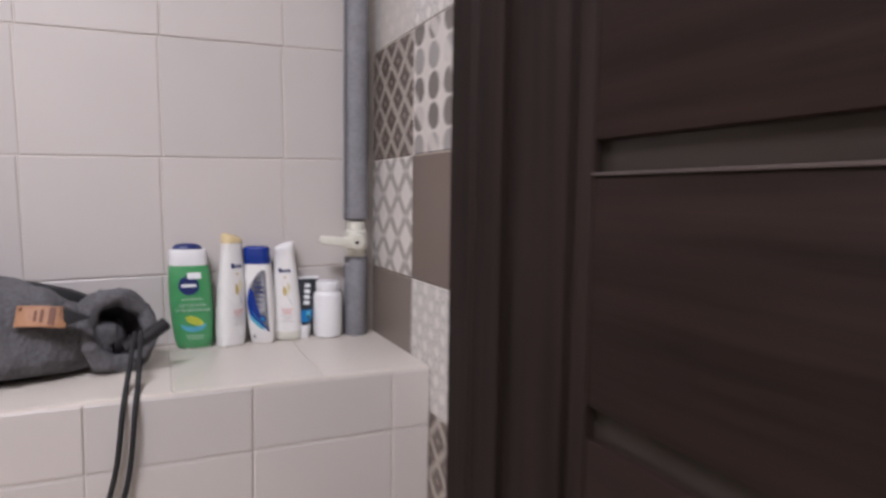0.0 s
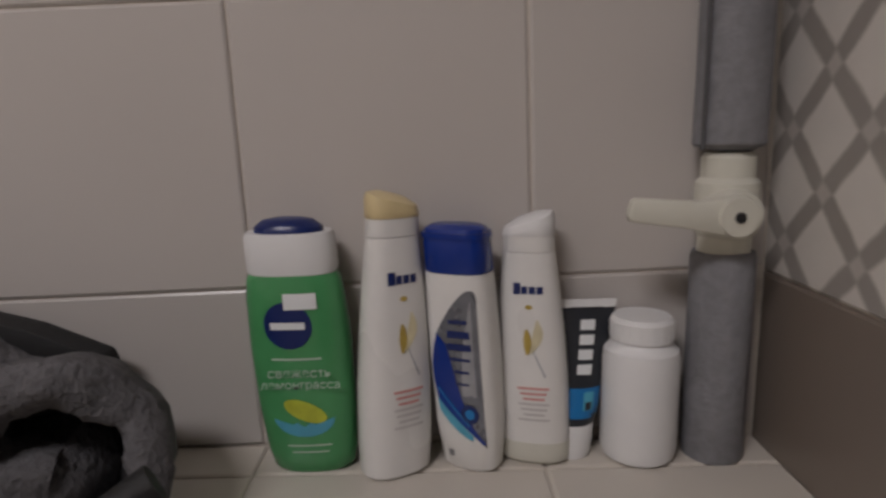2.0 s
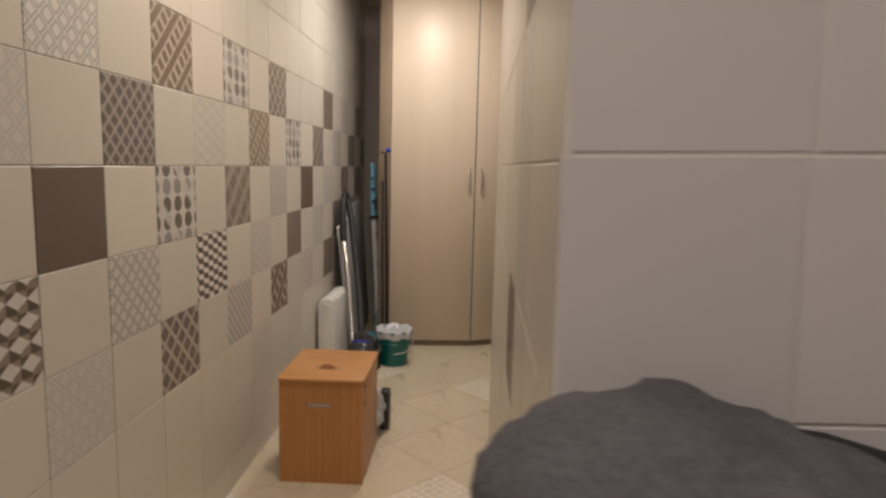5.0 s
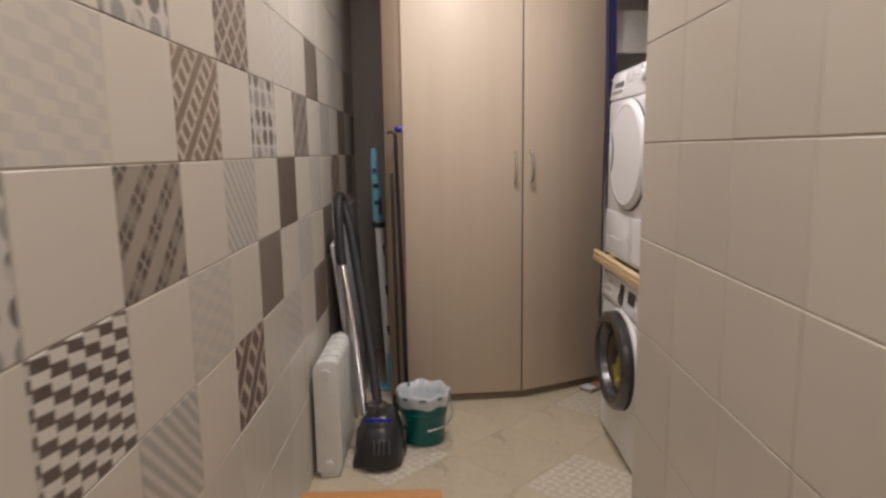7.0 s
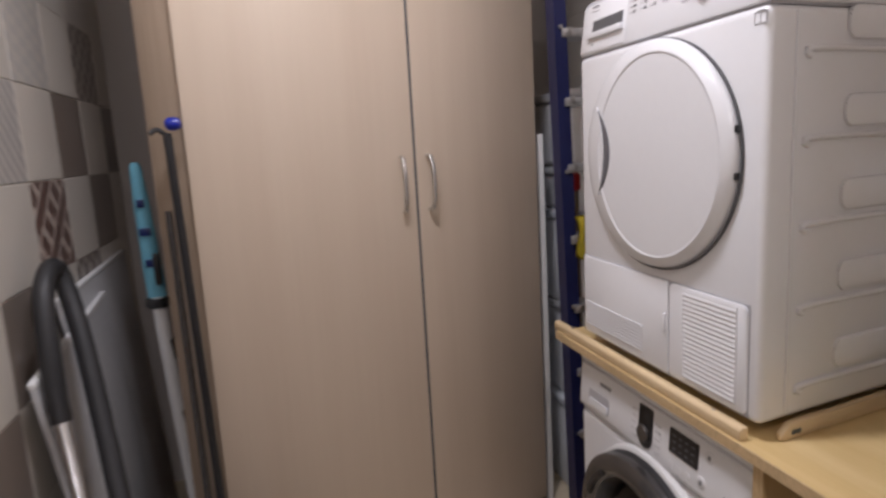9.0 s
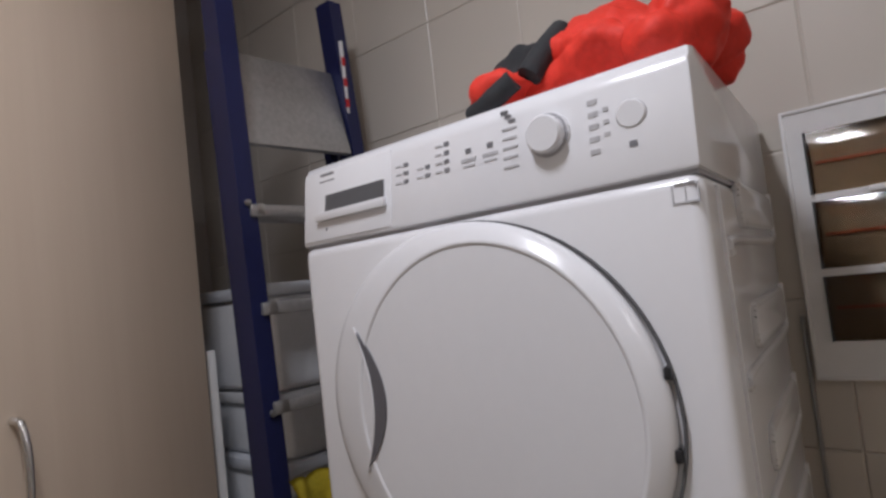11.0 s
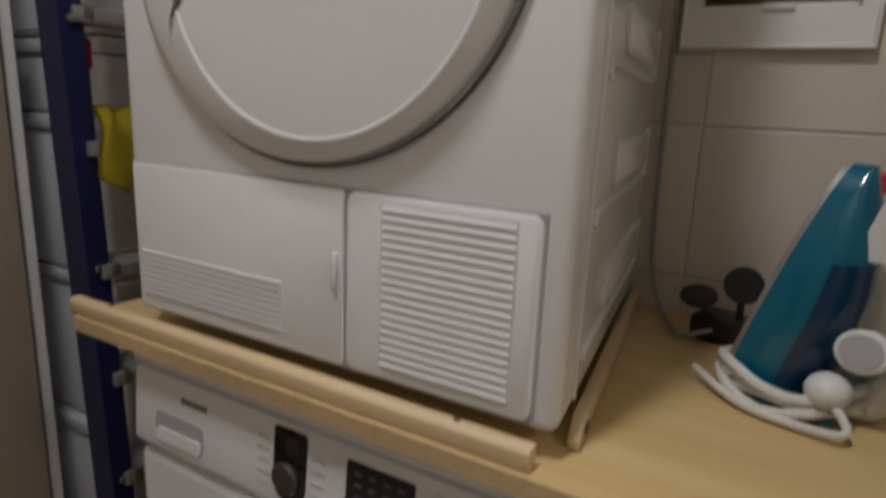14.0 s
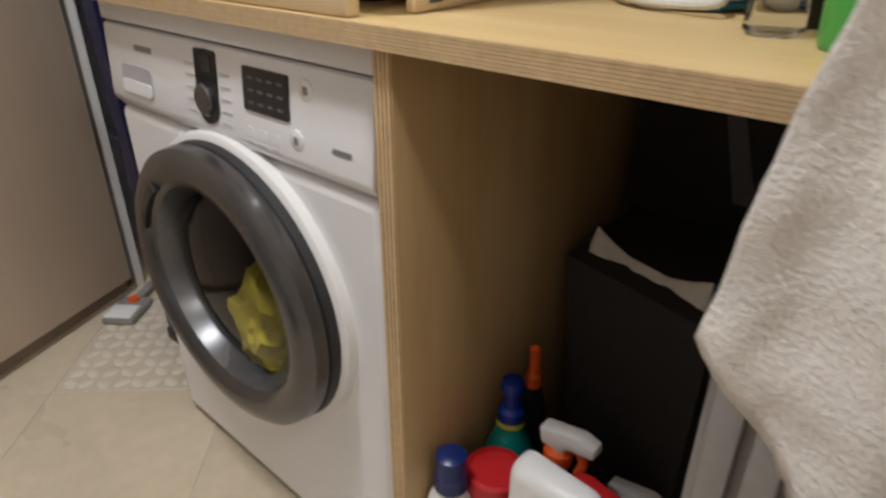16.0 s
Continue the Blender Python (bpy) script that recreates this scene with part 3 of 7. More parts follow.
def tumble_dryer():
    X, Y0, Y1, Z0, Z1, S = 0.462, 3.697, 4.283, 0.836, 1.622, 1.494
    d = thing("tumble_dryer", "white front-loading tumble dryer on the plywood worktop", "tumble dryer", (X, (Y0 + Y1) / 2, Z0 - 0.028))
    part("body", block((X, Y0, Z0), (X + 0.52, Y1, S), 0.014, 3), ENAMEL, d)
    cap = [(X + 0.001, S + 0.003), (X + 0.016, Z1 - 0.022), (X + 0.026, Z1 - 0.006), (X + 0.05, Z1), (X + 0.53, Z1), (X + 0.53, S + 0.003)]
    part("control_panel", prism(cap, Y0, Y1, 1, 0.005), ENAMEL, d)
    part("seam", block((X + 0.008, Y0 + 0.004, S - 0.001), (X + 0.5, Y1 - 0.004, S + 0.0035)), SCOOP, d)
    cy, cz, ry, rz = 3.989, 1.272, 0.241, 0.217
    iy, iz, qy, qz, out = 3.966, 1.271, 0.197, 0.193, 0.026
    # domed porthole with a raised rim and a finger scoop on the far side
    def oval(y, z, a, b, x, n=80):
        return [(x, y + a * math.cos(2 * math.pi * i / n), z + b * math.sin(2 * math.pi * i / n)) for i in range(n)]
    cone = [oval(cy, cz, ry, rz, X), oval(cy, cz, ry, rz, X - 0.007), oval(cy, cz, ry * 0.99, rz * 0.99, X - 0.012)]
    for k in (0.15, 0.35, 0.55, 0.75, 0.9, 1.0):
        bulge = 0.012 + (out - 0.012) * k ** 0.75
        cone.append(oval(cy + (iy - cy) * k, cz + (iz - cz) * k, ry * 0.99 + (qy - ry * 0.99) * k, rz * 0.99 + (qz - rz * 0.99) * k, X - bulge))
    cone += [oval(iy, iz, qy * 0.988, qz * 0.988, X - out), oval(iy, iz, qy * 0.976, qz * 0.976, X - out + 0.002)]
    part("door_rim", skin(cone, False), ENAMEL_DOOR, d, sharp=50)
    dish = [oval(iy, iz, qy * k, qz * k, X - out + 0.002 - 0.003 * (1 - k) ** 0.5) for k in (0.977, 0.9, 0.75, 0.55, 0.3, 0.1, 0.005)]
    part("door_panel", skin(dish, False), ENAMEL_DOOR, d, sharp=60)
    # flat crescent whose dark grey stands for the shade inside the scoop
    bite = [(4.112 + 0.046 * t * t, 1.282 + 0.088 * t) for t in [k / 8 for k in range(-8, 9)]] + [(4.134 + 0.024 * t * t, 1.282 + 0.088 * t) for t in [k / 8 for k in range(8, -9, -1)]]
    part("finger_scoop_shade", prism(bite, X - out - 0.0015, X - out + 0.004, 0), RECESS, d, "flat grey plate painted as the shaded finger recess")
    lip = [(X - out + 0.0005 - 0.002 * (1 - t * t), 4.136 + 0.026 * t * t, 1.282 + 0.094 * t) for t in [k / 6 for k in range(-6, 7)]]
    part("scoop_lip", pipe(lip, 0.002, 10), ENAMEL_DOOR, d)
    gap = lathe([(1.0, 0.0), (1.0, -0.006), (1.011, -0.006), (1.011, 0.0)], (X, cy - 0.005, cz - 0.002), 0, 72, ry, rz, ends=False)
    part("door_gasket", gap, SEAM, d, "dark gap round the door")
    for z in (1.24, 1.315):
        part("hinge", block((X - 0.012, 3.746, z - 0.006), (X + 0.001, 3.753, z + 0.006), 0.002), BLACK, d)
    # drawer with its grip, knob, key, prints
    part("drawer_front", prism([(X - 0.001 + 0.016 * (z - S) / 0.106, z) for z in (S + 0.008, S + 0.112)] + [(X + 0.03, S + 0.112), (X + 0.03, S + 0.008)], 4.092, Y1 - 0.004, 1, 0.002), ENAMEL, d)
    # grip hollow drawn as a dark plate that carries its shade
    grip = part("drawer_grip", prism([(X + 0.0022, 1.543), (X + 0.0072, 1.567), (X + 0.03, 1.567), (X + 0.03, 1.543)], 4.105, 4.226, 1), SEAM, d, "dark plate painted as the shaded drawer grip")
    part("grip_lip", prism([(X - 0.003, 1.53), (X - 0.003, 1.542), (X + 0.012, 1.545), (X + 0.012, 1.53)], 4.1, 4.245, 1, 0.001), ENAMEL, d)
    face = lambda z: X + 0.0005 + 0.0155 * (z - S) / 0.106
    part("knob", lathe([(0.026, 0.004), (0.026, -0.003), (0.022, -0.004), (0.0215, -0.015), (0.019, -0.018), (0.001, -0.018)], (face(1.563), 3.85, 1.563), 0, 40, 1, 0.95), ENAMEL, d, "white round programme knob")
    part("knob_ring", lathe([(0.0245, 0.0), (0.0245, -0.005), (0.0222, -0.005)], (face(1.563), 3.85, 1.563), 0, 40, 1, 0.95, ends=False), SCOOP, d)
    part("power_button", lathe([(0.0155, 0.003), (0.0155, -0.002), (0.014, -0.0035), (0.001, -0.0035)], (face(1.562), 3.757, 1.562), 0, 32, 1, 0.9), ENAMEL, d)
    part("button_ring", lathe([(0.016, 0.0), (0.016, -0.0015), (0.0152, -0.0015)], (face(1.562), 3.757, 1.562), 0, 32, 1, 0.9, ends=False), PRINT_SOFT, d)
    mark = lambda y, z, w, h, mat=PRINT: part("print_mark", block((face(z) - 0.0012, y - w / 2, z - h / 2), (face(z) + 0.003, y + w / 2, z + h / 2)), mat, d)
    mark(4.226, 1.598, 0.03, 0.006)
    mark(4.226, 1.589, 0.034, 0.002)
    mark(4.226, 1.514, 0.004, 0.012)
    for y, rows in ((4.068, 3), (4.03, 2), (3.998, 4)):
        for k in range(rows):
            mark(y - 0.004, 1.556 + 0.011 * k, 0.008, 0.005)
            mark(y + 0.009, 1.556 + 0.011 * k, 0.011, 0.002, PRINT_SOFT)
    for y in (3.96, 3.928):
        mark(y, 1.572, 0.008, 0.006)
        mark(y, 1.561, 0.022, 0.004, PRINT_SOFT)
        mark(y, 1.554, 0.018, 0.002, PRINT_SOFT)
    for k in range(5):
        mark(3.9, 1.54 + 0.011 * k, 0.02, 0.0025, PRINT_SOFT)
        mark(3.797, 1.533 + 0.013 * k, 0.011, 0.005, PRINT_SOFT)
    for k in range(3):
        mark(3.896 + 0.005 * k, 1.592 + 0.006 * k, 0.009, 0.004)
        mark(3.783, 1.548 + 0.013 * k, 0.006, 0.004, PRINT_SOFT)
    mark(3.757, 1.532, 0.008, 0.006)
    book = merge(block((X - 0.001, 3.701, 1.468), (X + 0.002, 3.7025, 1.484)), block((X - 0.001, 3.7245, 1.468), (X + 0.002, 3.726, 1.484)), block((X - 0.001, 3.7128, 1.468), (X + 0.002, 3.714, 1.484)),
                 block((X - 0.001, 3.701, 1.4665), (X + 0.002, 3.726, 1.468)), block((X - 0.001, 3.704, 1.484), (X + 0.002, 3.7128, 1.4855)), block((X - 0.001, 3.714, 1.484), (X + 0.002, 3.723, 1.4855)))
    part("book_symbol", book, PRINT_SOFT, d, smooth=False)
    # service flap and louvred grille below
    z1 = 1.032
    part("service_flap", plate((3.9335 + 4.272) / 2, (z1 + 0.846) / 2, 4.272 - 3.9335, z1 - 0.846, 0.006, X - 0.005, X + 0.004, 0.002), ENAMEL, d)
    part("grille_panel", plate((3.722 + 3.9305) / 2, (z1 + 0.846) / 2, 3.9305 - 3.722, z1 - 0.846, 0.012, X - 0.005, X + 0.004, 0.003), ENAMEL, d)
    part("flap_seam", block((X - 0.0015, 3.7195, 0.8435), (X + 0.002, 4.2745, 1.0345)), SCOOP, d)
    part("flap_latch", block((X - 0.011, 3.94, 0.93), (X - 0.004, 3.947, 0.968), 0.003), ENAMEL, d)
    for k in range(19):
        z = 0.862 + 0.0087 * k
        part("louvre", prism([(X - 0.0082, z - 0.0005), (X - 0.0058, z + 0.0055), (X - 0.0058, z)], 3.746, 3.885, 1), ENAMEL, d)
    part("grille_field", block((X - 0.0062, 3.744, 0.859), (X - 0.004, 3.887, 1.026)), ENAMEL, d)
    for k in range(8):
        z = 0.866 + 0.0075 * k
        part("flap_rib", block((X - 0.0075, 4.02, z), (X - 0.004, 4.262, z + 0.003)), ENAMEL, d)
    # pressed ribs of the side sheets
    for k in range(5):
        z = 0.93 + 0.135 * k
        part("side_rib", prism([(X + 0.32 + a * 0.9, z + b) for a, b in rounded(0.34, 0.052, 0.02, 4)], Y0 - 0.007, Y0 + 0.004, 1, 0.005), ENAMEL, d)
        part("side_bead", pipe([(X + 0.09, Y0 - 0.001, z - 0.052), (X + 0.11, Y0 - 0.001, z - 0.04), (X + 0.45, Y0 - 0.001, z - 0.04), (X + 0.48, Y0 - 0.001, z - 0.02), (X + 0.48, Y0 - 0.001, z + 0.03)], 0.0055, 8), ENAMEL, d)
    part("side_edge", block((X + 0.055, Y0 - 0.004, 0.85), (X + 0.062, Y0 + 0.003, S - 0.01), 0.002), ENAMEL, d)
    part("back_plate", block((X + 0.515, Y0 + 0.01, 0.85), (X + 0.537, Y1 - 0.01, Z1 - 0.02), 0.004), ENAMEL, d)
    for x in (X + 0.1, X + 0.45):
        for y in (Y0 + 0.1, Y1 - 0.06):
            part("foot", lathe([(0.018, -0.0275), (0.02, -0.02), (0.02, 0.006)], (x, y, Z0), 2, 16), RUBBER, d)
    skew_back(d, X, 0.14)


def washing_machine():
    X, Y0, Y1, Z1, S = 0.462, 3.702, 4.312, 0.776, 0.632
    w = thing("washing_machine", "white washing machine with a dark grey porthole under the worktop", "washing machine", (X, (Y0 + Y1) / 2, 0))
    cy, cz, ky, kz = 3.995, 0.43, 0.91, 0.82
    shell_bm = block((X, Y0, 0.018), (X + 0.5, Y1, S - 0.002), 0.016, 3)
    front = min(shell_bm.faces, key=lambda f: f.calc_center_median().x - f.calc_area())
    ys, zs = [v.co.y for v in front.verts], [v.co.z for v in front.verts]
    bmesh.ops.delete(shell_bm, geom=[front], context="FACES")
    corners = [(min(ys), min(zs)), (max(ys), min(zs)), (max(ys), max(zs)), (min(ys), max(zs))]
    rim = []
    for (ya, za), (yb, zb) in zip(corners, corners[1:] + corners[:1]):
        rim += [(ya + (yb - ya) * k / 18, za + (zb - za) * k / 18) for k in range(18)]
    hole = []
    for y, z in rim:
        a = math.atan2((z - cz) / kz, (y - cy) / ky)
        hole.append((X, cy + 0.225 * ky * math.cos(a), cz + 0.225 * kz * math.sin(a)))
    part("body", merge(shell_bm, skin([[(X, y, z) for y, z in rim], hole], False)), ENAMEL, w)
    part("top", block((X + 0.002, Y0, 0.7545), (X + 0.51, Y1, Z1 + 0.008), 0.005), ENAMEL, w)
    face = [(X + 0.001, S + 0.001), (X - 0.007, S + 0.012), (X + 0.001, 0.752), (X + 0.06, 0.755), (X + 0.06, S + 0.001)]
    part("control_panel", prism(face, Y0 + 0.004, Y1 - 0.004, 1, 0.006), ENAMEL, w)
    fx = lambda z: X - 0.0072 + 0.008 * (z - S - 0.012) / 0.108
    part("seam", block((X + 0.006, Y0 + 0.003, S - 0.004), (X + 0.4, Y1 - 0.003, S + 0.006)), SCOOP, w)
    part("seam", block((X + 0.008, Y0 + 0.003, 0.75), (X + 0.4, Y1 - 0.003, 0.757)), SEAM, w)
    def facing(name, cy, cz, wd, h, r, out, mat, label=""):
        bm = plate(cy, cz, wd, h, r, 0, 1)
        for v in bm.verts:
            v.co.x = fx(v.co.z) - out if v.co.x < 0.5 else fx(v.co.z) + 0.006
        return part(name, bm, mat, w, label)
    # flat grey plate gives the shade of the drawer's hand recess
    facing("drawer_recess", 4.211, 0.678, 0.096, 0.042, 0.01, 0.0008, SCOOP, "grey plate painted as the shaded drawer recess")
    facing("drawer_handle", 4.211, 0.668, 0.088, 0.018, 0.006, 0.003, ENAMEL)
    facing("dial_panel", 4.012, 0.7, 0.05, 0.092, 0.024, 0.002, BLACK, "black dial panel")
    facing("dial_panel", 4.012, 0.722, 0.05, 0.046, 0.004, 0.002, BLACK)
    facing("dial_window", 4.008, 0.728, 0.022, 0.02, 0.003, 0.0025, TUBE_DARK)
    part("dial", lathe([(0.0205, 0.004), (0.0205, -0.005), (0.018, -0.008), (0.001, -0.008)], (fx(0.684), 4.016, 0.684), 0, 32), GRAPHITE, w, "round graphite dial")
    facing("display", 3.884, 0.713, 0.088, 0.05, 0.003, 0.002, BLACK, "black display panel")
    for a in range(4):
        for b in range(3):
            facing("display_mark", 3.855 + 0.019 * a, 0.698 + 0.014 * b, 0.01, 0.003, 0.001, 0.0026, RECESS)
    for k in range(5):
        facing("print_mark", 4.055, 0.664 + 0.015 * k, 0.02, 0.003, 0.001, 0.0008, PRINT_SOFT)
        facing("print_mark", 3.97, 0.66 + 0.015 * k, 0.022, 0.003, 0.001, 0.0008, PRINT_SOFT)
    facing("maker_mark", 4.182, 0.725, 0.05, 0.008, 0.001, 0.0008, PRINT)
    for y, z in ((3.81, 0.727), (3.829, 0.67)):
        part("button", lathe([(0.012, 0.004), (0.012, -0.0008), (0.011, -0.0014), (0.001, -0.0014)], (fx(z), y, z), 0, 24), ENAMEL, w)
        facing("print_mark", y, z, 0.007, 0.009, 0.001, 0.0022, PRINT)
    for k in range(3):
        facing("touch_key", 3.87 + 0.026 * k, 0.662, 0.016, 0.012, 0.003, 0.0006, ENAMEL)
        facing("print_mark", 3.87 + 0.026 * k, 0.65, 0.014, 0.003, 0.001, 0.0008, PRINT_SOFT)
    facing("print_mark", 3.753, 0.672, 0.03, 0.006, 0.001, 0.0008, PRINT)
    # bulging porthole
    at = (X, cy, cz)
    part("door_bezel", lathe([(0.262, 0.002), (0.258, -0.012), (0.25, -0.016), (0.236, -0.016)], at, 0, 72, ky, kz, ends=False), SHELL, w, "grey-white bezel round the door")
    part("door_seal", lathe([(0.25, -0.006), (0.246, -0.028), (0.236, -0.03)], at, 0, 72, ky, kz, ends=False), RUBBER, w)
    door = part("door_ring", lathe([(0.236, -0.016), (0.246, -0.034), (0.243, -0.05), (0.232, -0.058), (0.212, -0.062), (0.192, -0.058), (0.181, -0.048)], at, 0, 72, ky, kz, ends=False), GRAPHITE, w, "glossy dark grey porthole ring")
    part("inner_ring", lathe([(0.181, -0.048), (0.168, -0.02), (0.162, 0.012)], at, 0, 72, ky, kz, ends=False), GRAPHITE_IN, w)
    glass = part("porthole_glass", lathe([(0.165, -0.01), (0.155, -0.026), (0.12, -0.036), (0.06, -0.042), (0.001, -0.043)], at, 0, 64, ky, kz, ends=False), PORTHOLE, w)
    glass.visible_shadow = False
    # finger recess of the ring drawn as a flat black plate
    grip = [(cy + ky * 0.205 * math.cos(radians(a)), cz + kz * 0.205 * math.sin(radians(a))) for a in range(18, 60, 6)] + [(cy + ky * 0.186 * math.cos(radians(a)), cz + kz * 0.186 * math.sin(radians(a))) for a in range(54, 17, -6)]
    part("door_grip", prism(grip, X - 0.0635, X - 0.056, 0, 0.001), BLACK, w, "black plate in place of the finger recess")
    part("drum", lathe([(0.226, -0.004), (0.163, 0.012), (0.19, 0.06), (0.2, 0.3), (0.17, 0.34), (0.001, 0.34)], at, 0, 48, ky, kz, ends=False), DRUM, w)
    cloth = bmesh.new()
    bmesh.ops.create_icosphere(cloth, subdivisions=4, radius=1.0)
    for v in cloth.verts:
        v.co = Vector((0.055 * v.co.x + X + 0.03, cy - 0.045 + 0.06 * v.co.y - 0.02 * v.co.z, cz - 0.045 + 0.105 * v.co.z))
    part("yellow_laundry", rough_up(cloth, 0.03, 22, 3), YELLOW, w, "yellow cloth behind the glass")
    part("door_latch", block((X - 0.026, 3.772, 0.41), (X - 0.006, 3.785, 0.44), 0.003), BLACK, w)
    # dark block drawn for the shaded gap under the body
    part("plinth", block((X + 0.02, Y0 + 0.015, 0.0), (X + 0.45, Y1 - 0.015, 0.02)), SEAM, w)
    part("filter_cap", lathe([(0.018, 0.004), (0.018, -0.002), (0.001, -0.002)], (X + 0.001, 3.78, 0.09), 0, 20), SHELL, w)


def worktop():
    z0, z1 = 0.786, 0.808
    t = thing("worktop", "birch plywood worktop over the washing machine", "worktop", (0.72, 3.8, z0), kind="")
    part("top", block((0.438, BY1 + 0.004, z0), (EX - 0.001, 4.40, z1), 0.0015), PLY, t)
    for k in range(7):
        part("edge_layer", block((0.4355, BY1 + 0.006, z0 + 0.0012 + 0.0029 * k), (0.4385, 4.399, z0 + 0.0038 + 0.0029 * k)), PLY_EDGE[k % 2], t, smooth=False)
    part("side_panel", block((0.45, 3.668, 0.0), (0.98, 3.69, z0), 0.001), PLY_SHADED, t, "upright plywood side panel")
    for k in range(4):
        part("edge_layer", block((0.4475, 3.6692 + 0.0055 * k, 0.002), (0.4505, 3.6732 + 0.0055 * k, z0 - 0.001)), PLY_EDGE[k % 2], t, smooth=False)
    part("side_panel", block((0.58, 4.335, 0.0), (0.98, 4.355, z0), 0.001), PLY_SHADED, t)
    part("front_lath", prism([(0.440, 0.809), (0.439, 0.827), (0.444, 0.832), (0.456, 0.832), (0.456, 0.809)], 3.712, 4.413, 1, 0.002), LATH, t, "pine lath that stops the dryer from sliding")
    for y in (3.79, 4.33):
        part("screw", lathe([(0.004, 0), (0.004, 0.001), (0.001, 0.0012)], (0.4505, y, 0.832), 2, 12), STEEL, t)
    part("side_lath", prism([(0.5, 0.809), (0.5, 0.82), (0.52, 0.836), (0.985, 0.836), (0.985, 0.809)], 3.683, 3.6955, 1, 0.002), LATH_X, t, "pine lath beside the dryer")
    # notch drawn as a small dark plate that carries its shade
    part("lath_notch", block((0.522, 3.6815, 0.816), (0.543, 3.687, 0.824), 0.001), SEAM, t)
    for c in t.children:
        if c.name.startswith(("side_lath", "lath_notch")):
            for v in c.data.vertices:
                v.co.y += 0.14 * (v.co.x - 0.47)


def stepladder():
    s = thing("stepladder", "folded navy stepladder with aluminium treads beside the dryer", "stepladder", (0.7, 4.62, 0))
    def slanted(a, b, w, dep):
        return skin([[(p[0] - w / 2, p[1] - dep / 2, p[2]), (p[0] + w / 2, p[1] - dep / 2, p[2]), (p[0] + w / 2, p[1] + dep / 2, p[2]), (p[0] - w / 2, p[1] + dep / 2, p[2])] for p in (a, b)])
    near0, near1 = (0.575, 4.555, 0.0), (0.538, 4.585, 2.12)
    far0, far1 = (0.955, 4.555, 0.0), (0.87, 4.64, 2.12)
    part("rail", slanted(near0, near1, 0.038, 0.05), NAVY, s)
    part("rail", slanted(far0, far1, 0.036, 0.05), NAVY, s)
    part("rear_leg", slanted((0.6, 4.64, 0.0), (0.565, 4.66, 1.95), 0.024, 0.024), NAVY, s)
    part("rear_leg", slanted((0.94, 4.64, 0.0), (0.865, 4.69, 1.95), 0.024, 0.024), NAVY, s)
    for k, z in enumerate((0.25, 0.44, 0.635, 0.83, 1.035, 1.24, 1.425, 1.612)):
        q = z / 2.12
        xa, xb, y = 0.577 - 0.037 * q, 0.955 - 0.085 * q, 4.56 + 0.04 * q
        step = part("tread", block((xa, y - 0.045, z - 0.024), (xb, y + 0.04, z), 0.003), TREAD, s)
        part("tread_cap", block((xa + 0.012, y - 0.047, z - 0.02), (xa + 0.03, y - 0.02, z + 0.002), 0.003), STEEL, s)
    part("platform", block((0.57, -0.004, 0.0), (0.86, 0.012, 0.21), 0.004, m=pose(0, 4.6, 1.745, -12)), TREAD, s, "folded platform of pale aluminium")
    part("warning_label", block((0.8655, 4.604, 1.84), (0.8725, 4.6125, 2.02)), SHELL, s, "white label with red print")
    for k in range(3):
        part("print_mark", block((0.864, 4.6025, 1.86 + 0.05 * k), (0.8735, 4.6045, 1.88 + 0.05 * k)), RED, s)
    for x in (0.575, 0.955):
        part("rubber_foot", block((x - 0.024, 4.525, 0.0), (x + 0.024, 4.585, 0.03), 0.004), RUBBER, s)
    for k in range(4):
        part("rivet", lathe([(0.007, 0.001), (0.006, -0.004), (0.001, -0.005)], (0.566 - 0.007 * k, 4.532 + 0.006 * k, 0.43 + 0.395 * k), 1, 12), STEEL, s)


